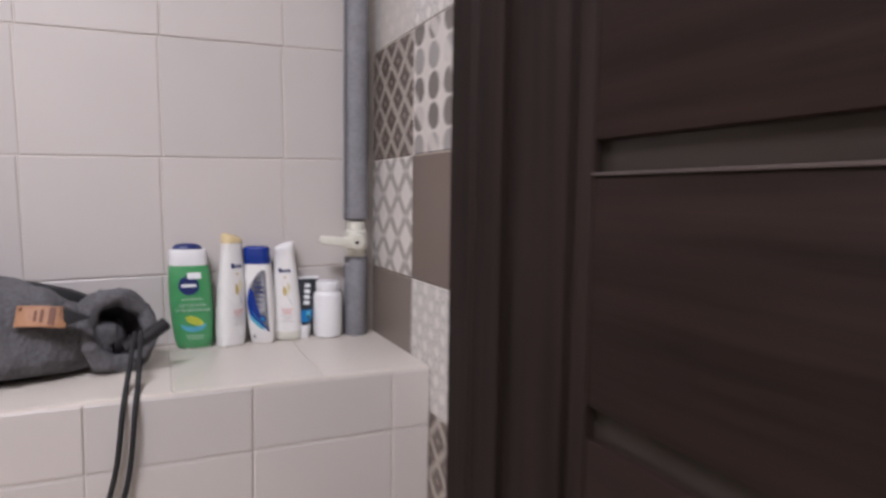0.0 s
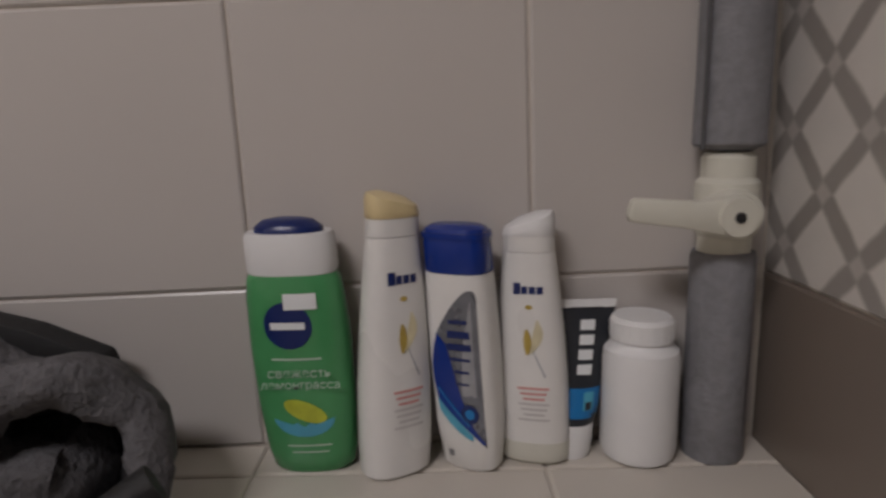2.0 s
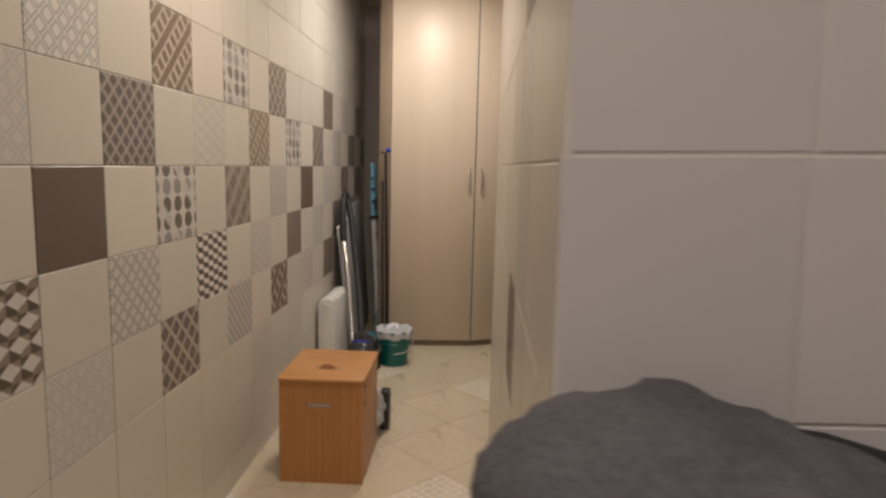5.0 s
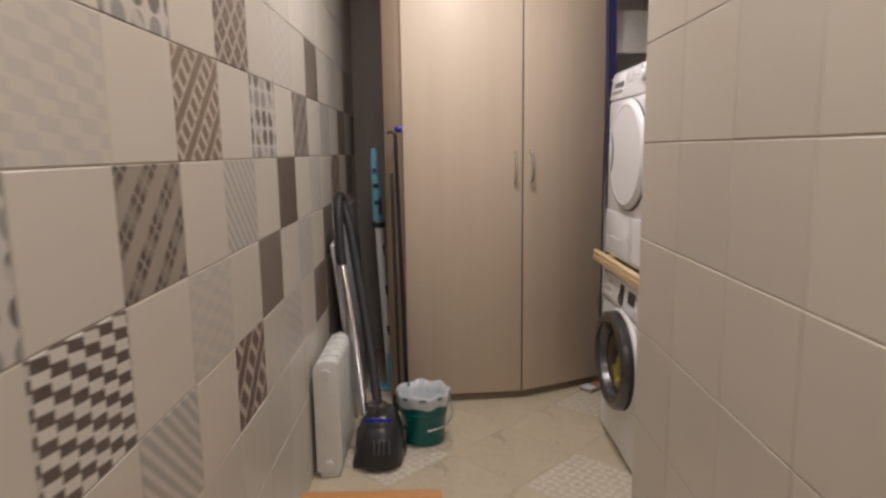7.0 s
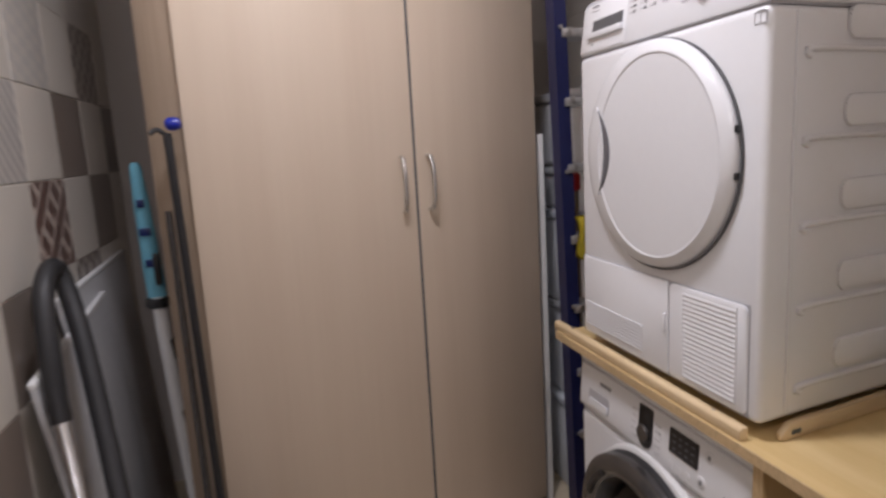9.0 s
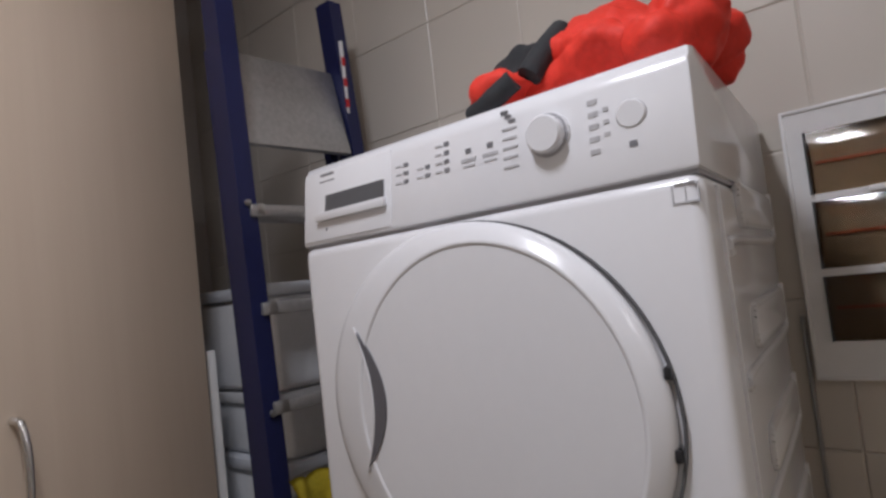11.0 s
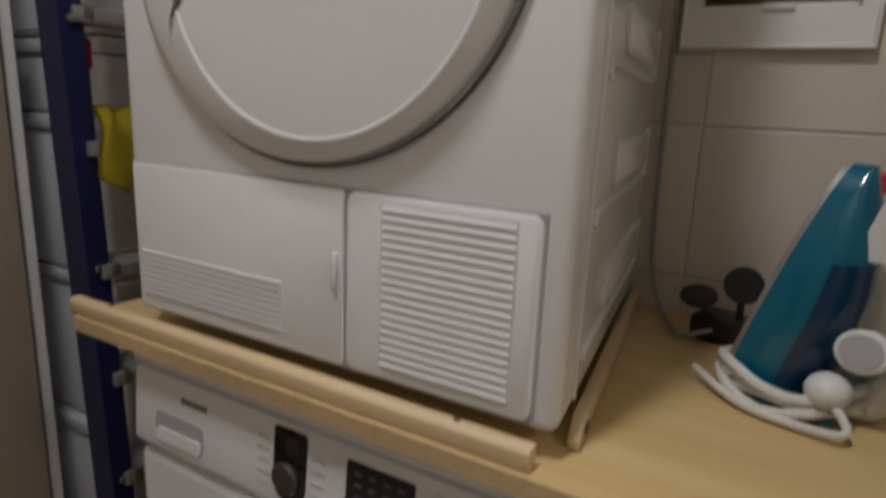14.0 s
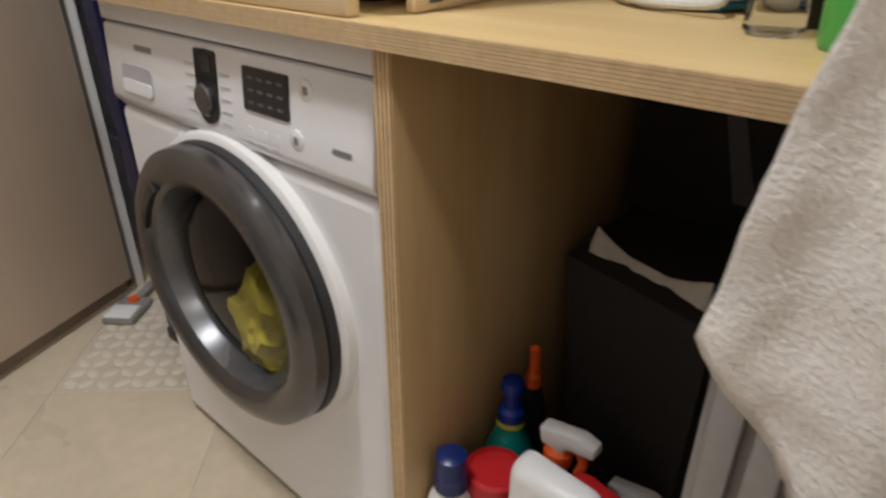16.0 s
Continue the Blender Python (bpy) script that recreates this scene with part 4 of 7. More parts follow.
def wardrobe():
    L, G, R = (-0.455, 4.592), (0.137, 4.645), (0.59, 4.845)
    top = 2.46
    w = thing("wardrobe", "tall pale oak corner wardrobe with two doors", "wardrobe", (0.1, 5.1, 0))
    inset = 0.02
    body = [(L[0], L[1] + inset), (G[0], G[1] + inset), (R[0], R[1] + inset), (R[0], 5.5), (L[0], 5.5)]
    part("carcass", prism(body, 0.05, top, 2, 0.002), OAK_EDGE, w, smooth=False)
    part("plinth", prism([(L[0] + 0.006, L[1] + 0.03), (G[0], G[1] + 0.03), (R[0] - 0.006, R[1] + 0.03), (R[0] - 0.006, 5.48), (L[0] + 0.006, 5.48)], 0.0, 0.05), PLINTH, w, smooth=False)
    def leaf(a, b, trim0, trim1):
        a, b = Vector((*a, 0)), Vector((*b, 0))
        u = (b - a).normalized()
        n = Vector((u.y, -u.x, 0))
        p, q = a + u * trim0, b - u * trim1
        pts = [p + n * 0.0, q + n * 0.0, q - n * 0.018, p - n * 0.018]
        return u, n, part("door", prism([(v.x, v.y) for v in pts], 0.045, top - 0.005, 2, 0.0015), OAK, w, "pale oak door leaf")
    u1, n1, d1 = leaf(L, G, 0.0, 0.005)
    u2, n2, d2 = leaf(G, R, 0.005, 0.0)
    # dark strip painted for the shade between the two leaves
    part("gap_shadow", prism([(G[0] - 0.006, G[1] + 0.004), (G[0] + 0.006, G[1] + 0.006), (G[0] + 0.006, G[1] + 0.02), (G[0] - 0.006, G[1] + 0.02)], 0.05, top - 0.01), SEAM, w)
    # the end panel's shade is given by the darker oak colour
    part("end_panel", prism([(L[0] - 0.001, L[1] + 0.014), (L[0] - 0.001, L[1] + 0.034), (-0.552, 4.7), (-0.552, 4.68)], 0.0, top - 0.002, 2, 0.002), OAK_EDGE, w, "slanting end panel in oak darkened for shade")
    def bow(d, u, n, s):
        base = Vector((*G, 0)) + u * s
        pts = [base + n * h + Vector((0, 0, z)) for h, z in ((0.0, 1.288), (0.019, 1.283), (0.029, 1.25), (0.031, 1.212), (0.029, 1.172), (0.019, 1.14), (0.0, 1.135))]
        part("handle", pipe(pts, 0.0062, 12), CHROME, d, "curved chrome bow handle")
    bow(d1, u1, n1, -0.042)
    bow(d2, u2, n2, 0.04)


def distribution_board():
    y0, y1, z0, z1, x = 3.499, 3.738, 1.212, 1.624, EX
    b = thing("distribution_board", "white electrical distribution board with three smoked covers on the tiled wall", "distribution board", (x, 3.62, z0))
    wy = (3.524, 3.71)
    rows = ((1.492, 1.588), (1.378, 1.481), (1.268, 1.366))
    frame_bm = merge(block((x - 0.014, y0, z0), (x, wy[0], z1)), block((x - 0.014, wy[1], z0), (x, y1, z1)), block((x - 0.014, wy[0], rows[0][1]), (x, wy[1], z1)),
                     block((x - 0.014, wy[0], rows[1][1]), (x, wy[1], rows[0][0])), block((x - 0.014, wy[0], rows[2][1]), (x, wy[1], rows[1][0])), block((x - 0.014, wy[0], z0), (x, wy[1], rows[2][0])))
    part("frame", frame_bm, SHELL, b, smooth=False)
    part("frame_edge", merge(block((x - 0.017, y0 - 0.003, z0 - 0.003), (x - 0.001, y0 + 0.003, z1 + 0.003), 0.002), block((x - 0.017, y1 - 0.003, z0 - 0.003), (x - 0.001, y1 + 0.003, z1 + 0.003), 0.002),
                             block((x - 0.017, y0, z0 - 0.003), (x - 0.001, y1, z0 + 0.003), 0.002), block((x - 0.017, y0, z1 - 0.003), (x - 0.001, y1, z1 + 0.003), 0.002)), SHELL, b)
    for i, (a, c) in enumerate(rows):
        part("back_plate", block((x - 0.003, wy[0], a), (x - 0.0005, wy[1], c)), BACKPLATE, b, "brownish back plate")
        part("busbar", block((x - 0.006, wy[0] + (0.05 if i == 0 else 0.006), (a + c) / 2 - 0.002), (x - 0.003, wy[1] - 0.008, (a + c) / 2 + 0.003)), COPPER, b, "copper-red busbar")
        arc = [(x - 0.0135 - 0.012 * math.sin(math.pi * k / 8), a + (c - a) * k / 8) for k in range(9)]
        cover = part("cover", prism(arc + [(p - 0.0015, q) for p, q in arc[::-1]], wy[0] + 0.001, wy[1] - 0.001, 1), SMOKED, b, "curved smoked plastic cover")
        cover.visible_shadow = False
        part("cover_tab", block((x - 0.019, 3.597, a - 0.008), (x - 0.013, 3.637, a + 0.001), 0.002), SHELL, cover)
        for y in wy:
            part("cover_edge", block((x - 0.02, y - 0.0015, a), (x - 0.011, y + 0.0015, c)), SEAM, b)
    for k in range(4):
        part("breaker", block((x - 0.009, 3.535 + 0.0155 * k, 1.53), (x - 0.003, 3.543 + 0.0155 * k, 1.55), 0.001), BLACK, b)
    for k in range(2):
        part("breaker", block((x - 0.009, 3.53 + 0.0155 * k, 1.3), (x - 0.003, 3.541 + 0.0155 * k, 1.322), 0.001), RECESS, b)


worktop()
washing_machine()
tumble_dryer()
stepladder()
wardrobe()
distribution_board()

# ---- things on the ledge ----
def oval_body(secs, at, lean=(0, 0), p=2.4, n=36, turn=0.0):
    """Rings of (height, half width, half depth); a bottle's body that stands at 'at' and leans by (x, y) per metre."""
    c, s = math.cos(radians(turn)), math.sin(radians(turn))
    rings = []
    for z, rx, ry in secs:
        ring = []
        for i in range(n):
            a = 2 * math.pi * i / n
            ca, sa = math.cos(a), math.sin(a)
            x, y = rx * math.copysign(abs(ca) ** (2 / p), ca), ry * math.copysign(abs(sa) ** (2 / p), sa)
            ring.append((at[0] + c * x - s * y + lean[0] * z, at[1] + s * x + c * y + lean[1] * z, at[2] + z))
        rings.append(ring)
    return skin(rings)


def on_front(secs, at, lean, p, turn, pts, out=0.0006):
    """A print that follows a body's front: outline points in (sideways, height), filled from the middle."""
    def size(z):
        for (z0, a0, b0), (z1, a1, b1) in zip(secs, secs[1:]):
            if z0 <= z <= z1:
                k = (z - z0) / max(z1 - z0, 1e-6)
                return a0 + (a1 - a0) * k, b0 + (b1 - b0) * k
        return secs[-1][1:]
    c, s = math.cos(radians(turn)), math.sin(radians(turn))
    mx, mz = sum(q[0] for q in pts) / len(pts), sum(q[1] for q in pts) / len(pts)
    bm, rows = bmesh.new(), []
    for k in (0.02, 0.25, 0.5, 0.75, 1.0):
        row = []
        for x, z in pts:
            x, z = mx + (x - mx) * k, mz + (z - mz) * k
            rx, ry = size(z)
            y = -ry * max(0.0, 1 - min(1.0, abs(x) / rx) ** p) ** (1 / p) - out
            row.append(bm.verts.new((at[0] + c * x - s * y + lean[0] * z, at[1] + s * x + c * y + lean[1] * z, at[2] + z)))
        rows.append(row)
    for a, b in zip(rows, rows[1:]):
        for i in range(len(a)):
            j = (i + 1) % len(a)
            bm.faces.new((a[i], a[j], b[j], b[i]))
    bm.faces.new(rows[0])
    return bm


def ring_pts(cx, cz, rx, rz, n=28):
    return [(cx + rx * math.cos(2 * math.pi * i / n), cz + rz * math.sin(2 * math.pi * i / n)) for i in range(n)]


def bar_pts(cx, cz, w, h):
    pts = []
    for i in range(7):
        pts.append((cx - w / 2 + w * i / 6, cz - h / 2))
    for i in range(7):
        pts.append((cx + w / 2 - w * i / 6, cz + h / 2))
    return pts


def shower_gel():
    at, lean, p = (0.707, 0.693, LEDGE), (-0.055, 0.01), 2.5
    secs = [(0.0, 0.03, 0.018), (0.004, 0.035, 0.021), (0.02, 0.0385, 0.024), (0.06, 0.0415, 0.026), (0.11, 0.0425, 0.0265), (0.15, 0.041, 0.026), (0.168, 0.0385, 0.0245), (0.173, 0.0355, 0.023)]
    b = thing("shower_gel_bottle", "green shower gel bottle with a white cap on the ledge", "shower gel", at)
    part("body", oval_body(secs, at, lean, p), GEL, b)
    cap = [(0.172, 0.0362, 0.0235), (0.176, 0.0372, 0.024), (0.2, 0.037, 0.0235), (0.205, 0.035, 0.022)]
    part("cap", oval_body(cap, at, lean, 2.6), SHELL, b, "white flip cap")
    part("cap_lid", oval_body([(0.2045, 0.0285, 0.018), (0.209, 0.028, 0.0175), (0.2145, 0.021, 0.013), (0.2165, 0.01, 0.006)], at, lean, 2.2), LABEL_NAVY, b, "navy domed lid")
    pr = lambda name, pts, m, out=0.0006: part(name, on_front(secs, at, lean, p, 0, pts, out), m, b)
    pr("round_emblem", ring_pts(-0.004, 0.132, 0.0195, 0.0195), LABEL_NAVY)
    pr("emblem_mark", bar_pts(-0.004, 0.132, 0.028, 0.0058), INK_WHITE, 0.0011)
    pr("price_sticker", bar_pts(0.008, 0.152, 0.026, 0.013), INK_WHITE, 0.0016)
    pr("print_line", bar_pts(0.0, 0.104, 0.04, 0.0018), INK_MIST)
    pr("water_splash", [(0.025 * math.cos(a), 0.052 + 0.016 * math.sin(a)) for a in [math.pi + math.pi * k / 12 for k in range(13)]] + [(0.018 - 0.006 * k, 0.049 - 0.004 * (k % 2)) for k in range(7)], INK_SKY)
    pr("lemon_slice", [(0.017 * math.cos(a) + 0.002, 0.059 + 0.009 * math.sin(a) - 0.35 * 0.017 * math.cos(a)) for a in [math.pi * 2 * k / 20 for k in range(20)]], INK_LIME, 0.001)
    pr("print_line", bar_pts(0.002, 0.028, 0.036, 0.0016), INK_MIST)
    pr("print_line", bar_pts(0.002, 0.022, 0.03, 0.0014), INK_MIST)
    for text, z, size in (("свежесть", 0.092, 0.0112), ("лемонграсса", 0.082, 0.0102)):
        bm_at = Matrix.Translation((at[0] + 0.001 + lean[0] * z, at[1] - 0.0272 + lean[1] * z, at[2] + z)) @ pose(0, 0, 0, 90, 0, 0)
        letters(text, size, bm_at, INK_MIST, b)


def shampoo_tall(at, lean, turn, label, cap_m, name, group, slope, h=1.0, clear_foot=False):
    p = 2.6
    up = lambda rows: [(z * h, rx, ry) for z, rx, ry in rows]
    secs = up([(0.0, 0.025, 0.017), (0.004, 0.0295, 0.0205), (0.03, 0.031, 0.022), (0.08, 0.0305, 0.0215), (0.13, 0.028, 0.02), (0.17, 0.025, 0.018), (0.207, 0.0215, 0.0165)])
    b = thing(name, label, "shampoo", at, group)
    part("body", oval_body(secs, at, lean, p, turn=turn), WHITE_BOTTLE, b)
    if clear_foot:
        part("foot", oval_body([(0.0005, 0.0262, 0.018), (0.004, 0.0305, 0.0213), (0.02, 0.0312, 0.0221), (0.022, 0.03, 0.021)], at, lean, p, turn=turn), FROST, b, "frosted clear foot")
    part("collar", oval_body(up([(0.2075, 0.0212, 0.0164), (0.222, 0.0214, 0.0166)]), at, lean, 2.6, turn=turn), WHITE_BOTTLE, b)
    cap = oval_body(up([(0.2222, 0.0212, 0.0164), (0.223, 0.0217, 0.0168), (0.232, 0.0217, 0.0168), (0.2385, 0.02, 0.0152), (0.242, 0.0115, 0.0092)]), at, lean, 2.6, turn=turn)
    # the lid slopes down to one side
    for v in cap.verts:
        if v.co.z > at[2] + 0.226 * h:
            v.co.z += (v.co.x - at[0]) * slope
    part("cap", cap, cap_m, b, "slanted flip-top cap")
    pr = lambda nm, pts, m, out=0.0006: part(nm, on_front(secs, at, lean, p, turn, [(x, z * h) for x, z in pts], out), m, b)
    for k, (w, z) in enumerate(((0.006, 0.0108), (0.005, 0.007), (0.005, 0.007), (0.005, 0.007))):
        pr("maker_mark", bar_pts(-0.0085 + 0.0062 * k, 0.174 - 0.0012 * (k > 0), w, z), LABEL_NAVY)
    pr("emblem", ring_pts(0.001, 0.157, 0.003, 0.0022, 12), INK_GOLD)
    pr("petal", [(0.0015 + 0.0075 * math.sin(math.pi * k / 10) + 0.006 * k / 10, 0.112 + 0.034 * k / 10) for k in range(11)] + [(0.0075 - 0.006 * k / 10 - 0.001 * math.sin(math.pi * k / 10), 0.146 - 0.034 * k / 10) for k in range(11)], INK_CREAM)
    pr("petal", [(0.0 + 0.0028 * math.sin(math.pi * k / 10), 0.112 + 0.024 * k / 10) for k in range(11)] + [(-0.002 - 0.0018 * math.sin(math.pi * k / 10), 0.136 - 0.024 * k / 10) for k in range(11)], INK_GOLD, 0.001)
    pr("petal", [(0.004 + 0.009 * k / 8, 0.114 - 0.024 * k / 8) for k in range(9)] + [(0.0142 - 0.0102 * k / 8, 0.091 + 0.025 * k / 8) for k in range(9)], INK_SILVER)
    for k in range(7):
        pr("print_line", bar_pts(0.0035, 0.079 - 0.0052 * k, 0.026 - 0.004 * (k % 3), 0.0022), INK_PINK if k < 3 else INK_ASH)


def shampoo_blue():
    at, lean, turn, p = (0.845, 0.686, LEDGE), (-0.06, 0.0), -24, 2.9
    secs = [(0.0, 0.02, 0.015), (0.004, 0.0245, 0.018), (0.04, 0.0285, 0.021), (0.1, 0.0295, 0.0215), (0.15, 0.0285, 0.021), (0.171, 0.0275, 0.02)]
    b = thing("shampoo_bottle", "white shampoo bottle with blue label and cap on ledge", "shampoo", at, "shampoo bottles")
    part("body", oval_body(secs, at, lean, p, turn=turn), WHITE_BOTTLE, b)
    cap = oval_body([(0.1712, 0.0268, 0.0196), (0.173, 0.0278, 0.0205), (0.2, 0.027, 0.0196), (0.2065, 0.025, 0.0172), (0.209, 0.0205, 0.013)], at, lean, 2.9, turn=turn)
    part("cap", cap, CAP_BLUE, b, "royal blue flip cap")
    part("cap_lip", oval_body([(0.199, 0.0282, 0.0207), (0.2035, 0.0282, 0.0207)], at, lean, 2.9, turn=turn), CAP_BLUE, b)
    pr = lambda nm, pts, m, out=0.0006: part(nm, on_front(secs, at, lean, p, turn, pts, out), m, b)
    # pointed arch of dark silver, with a blue crescent along one side and waves at the foot
    n = 10
    right = [(0.02, 0.024 + 0.128 * k / n) for k in range(n)]
    arch = [(0.02 - 0.036 * (1 - math.cos(math.pi / 2 * k / n)), 0.152 + 0.012 * math.sin(math.pi * k / n) - 0.03 * (k / n) ** 2) for k in range(n)]
    left = [(-0.016 - 0.007 * math.sin(math.pi * k / n), 0.122 - 0.07 * k / n) for k in range(n)]
    foot = [(-0.016 + 0.036 * (k / n) ** 0.8, 0.052 - 0.028 * (k / n) ** 1.4) for k in range(n)]
    pr("label_panel", right + arch + left + foot, INK_STEEL)
    # paler silver shape drawn as the sheen on the label
    pr("label_sheen", [(0.0155, 0.07 + 0.082 * k / n) for k in range(n + 1)] + [(0.0155 - 0.012 * math.sin(math.pi / 2 * k / n), 0.152 - 0.082 * k / n) for k in range(n + 1)], INK_SILVER, 0.0009)
    pr("label_crescent", left + foot + [(0.02 - 0.029 * (k / n) ** 0.6, 0.028 + 0.094 * (k / n)) for k in range(n)], CAP_BLUE, 0.0012)
    pr("label_wave", [(-0.02 + 0.03 * k / n, 0.066 - 0.03 * (k / n)) for k in range(n + 1)] + [(0.01 - 0.0285 * k / n, 0.031 + 0.024 * (k / n) ** 1.5) for k in range(n + 1)], INK_SKY, 0.0016)
    pr("label_wave", [(-0.0185 + 0.026 * k / n, 0.076 - 0.03 * (k / n)) for k in range(n + 1)] + [(0.0075 - 0.026 * k / n, 0.0435 + 0.03 * (k / n)) for k in range(n + 1)], TUBE_BLUE, 0.0018)
    pr("round_emblem", ring_pts(0.009, 0.055, 0.0075, 0.008, 20), LABEL_NAVY, 0.002)
    pr("round_emblem", ring_pts(0.009, 0.055, 0.004, 0.0045, 16), TUBE_BLUE, 0.0024)
    for k, (wd, h) in enumerate(((0.016, 0.003), (0.019, 0.006), (0.02, 0.0055), (0.017, 0.0022), (0.014, 0.0022), (0.012, 0.0018))):
        pr("print_line", bar_pts(0.004, 0.133 - 0.0105 * k, wd, h), LABEL_NAVY, 0.0017)
    pr("print_line", bar_pts(-0.012, 0.016, 0.005, 0.006), PRINT)


def cream_tube():
    at, lean = (0.93, 0.7, LEDGE), (0.11, 0.06)
    secs = [(0.03, 0.0175, 0.0165), (0.036, 0.0195, 0.0165), (0.07, 0.022, 0.013), (0.11, 0.0245, 0.007), (0.131, 0.0258, 0.0025)]
    t = thing("cream_tube", "charcoal and blue cream tube standing on its white cap", "cream tube", at)
    part("cap", oval_body([(0.0, 0.017, 0.016), (0.003, 0.0182, 0.017), (0.027, 0.0182, 0.017), (0.031, 0.017, 0.016)], at, lean, 2.0), SHELL, t, "white screw cap")
    part("body", oval_body(secs, at, lean, 2.0), TUBE_DARK, t)
    part("crimp", oval_body([(0.1305, 0.0258, 0.0022), (0.137, 0.0262, 0.0012)], at, lean, 4.0), SHELL, t, "pale crimped end")
    pr = lambda nm, pts, m, out=0.0006: part(nm, on_front(secs, at, lean, 2.0, 0, pts, out), m, t)
    # upright row of white blocks for the maker's mark
    for k in range(4):
        pr("maker_mark", bar_pts(0.002, 0.079 + 0.0125 * k, 0.0125, 0.0085), INK_WHITE)
    pr("blue_band", bar_pts(0.0, 0.05, 0.037, 0.026), TUBE_BLUE)
    pr("picture", bar_pts(0.008, 0.052, 0.009, 0.016), INK_SKY, 0.0011)
    pr("picture", bar_pts(0.008, 0.048, 0.0055, 0.007), TUBE_DARK, 0.0016)


def pill_jar():
    at = (0.989, 0.694, LEDGE)
    j = thing("plastic_jar", "plain white plastic jar with a screw lid", "jar", at)
    part("body", lathe([(0.026, 0.0), (0.0305, 0.003), (0.0325, 0.012), (0.0325, 0.089), (0.031, 0.098), (0.0255, 0.103), (0.024, 0.107)], at, 2, 40), SHELL, j)
    lid = [(0.0235, 0.106), (0.0262, 0.107), (0.0262, 0.123), (0.0235, 0.1265), (0.001, 0.127)]
    part("lid", lathe(lid, at, 2, 40), SHELL, j, "ribbed white screw lid")
    for k in range(40):
        a = 2 * math.pi * k / 40
        x, y = at[0] + 0.0262 * math.cos(a), at[1] + 0.0262 * math.sin(a)
        if k % 2 == 0:
            part("lid_rib", block((x - 0.0004, y - 0.0004, at[2] + 0.108), (x + 0.0004, y + 0.0004, at[2] + 0.122)), SHELL, j, smooth=False)


def valve_pipe():
    cx, cy, r = 1.054, 0.694, 0.0262
    V = LEDGE - 0.007
    p = thing("insulated_pipe", "riser pipe in grey foam insulation with an ivory stop valve", "pipe", (cx, cy, LEDGE))
    low = lathe([(r * 0.97, 0.0), (r, 0.002), (r, 0.176), (r * 0.95, 0.18), (0.015, 0.181)], (cx, cy, LEDGE), 2, 36)
    part("lower_sleeve", rough_up(low, 0.0012, 60), FOAM, p, "grey foam sleeve")
    up = lathe([(0.015, 0.262), (r * 1.0, 0.266), (r * 1.07, 0.268)] + [(r * 1.06, 0.27 + 0.06 * k) for k in range(1, 24)], (cx, cy, LEDGE), 2, 36)
    for v in up.verts:
        v.co.z = min(v.co.z, CEIL)
    part("upper_sleeve", rough_up(up, 0.0012, 60, 4), FOAM, p, "grey foam sleeve")
    part("sleeve_seam", block((cx - 0.0285, cy - 0.016, V + 0.27), (cx - 0.0265, cy - 0.012, CEIL)), SEAM, p)
    v = part("valve", lathe([(0.018, 0.18), (0.021, 0.184), (0.021, 0.2), (0.025, 0.204), (0.026, 0.222), (0.025, 0.244), (0.021, 0.248), (0.021, 0.264), (0.018, 0.268)], (cx, cy, V), 2, 32), IVORY, p, "ivory plastic ball valve")
    part("valve_boss", lathe([(0.0, 0.0), (0.017, -0.001), (0.019, 0.004), (0.019, 0.03)][1:], (cx - 0.006, cy - 0.04, V + 0.222), 1, 28), IVORY, v)
    part("valve_boss", lathe([(0.0145, -0.012), (0.0165, -0.008), (0.0165, 0.0)], (cx - 0.012, cy - 0.04, V + 0.222), 1, 28), IVORY, v)
    part("boss_screw", lathe([(0.004, -0.0135), (0.0045, -0.011)], (cx - 0.012, cy - 0.04, V + 0.222), 1, 14), BLACK, v)
    arm = prism([(cx - 0.095, V + 0.226), (cx - 0.091, V + 0.238), (cx - 0.035, V + 0.234), (cx - 0.012, V + 0.239), (cx - 0.002, V + 0.23), (cx - 0.002, V + 0.214), (cx - 0.018, V + 0.207), (cx - 0.05, V + 0.214), (cx - 0.093, V + 0.22)], cy - 0.05, cy - 0.039, 1, 0.003)
    part("lever", arm, IVORY, v, "flat ivory lever")


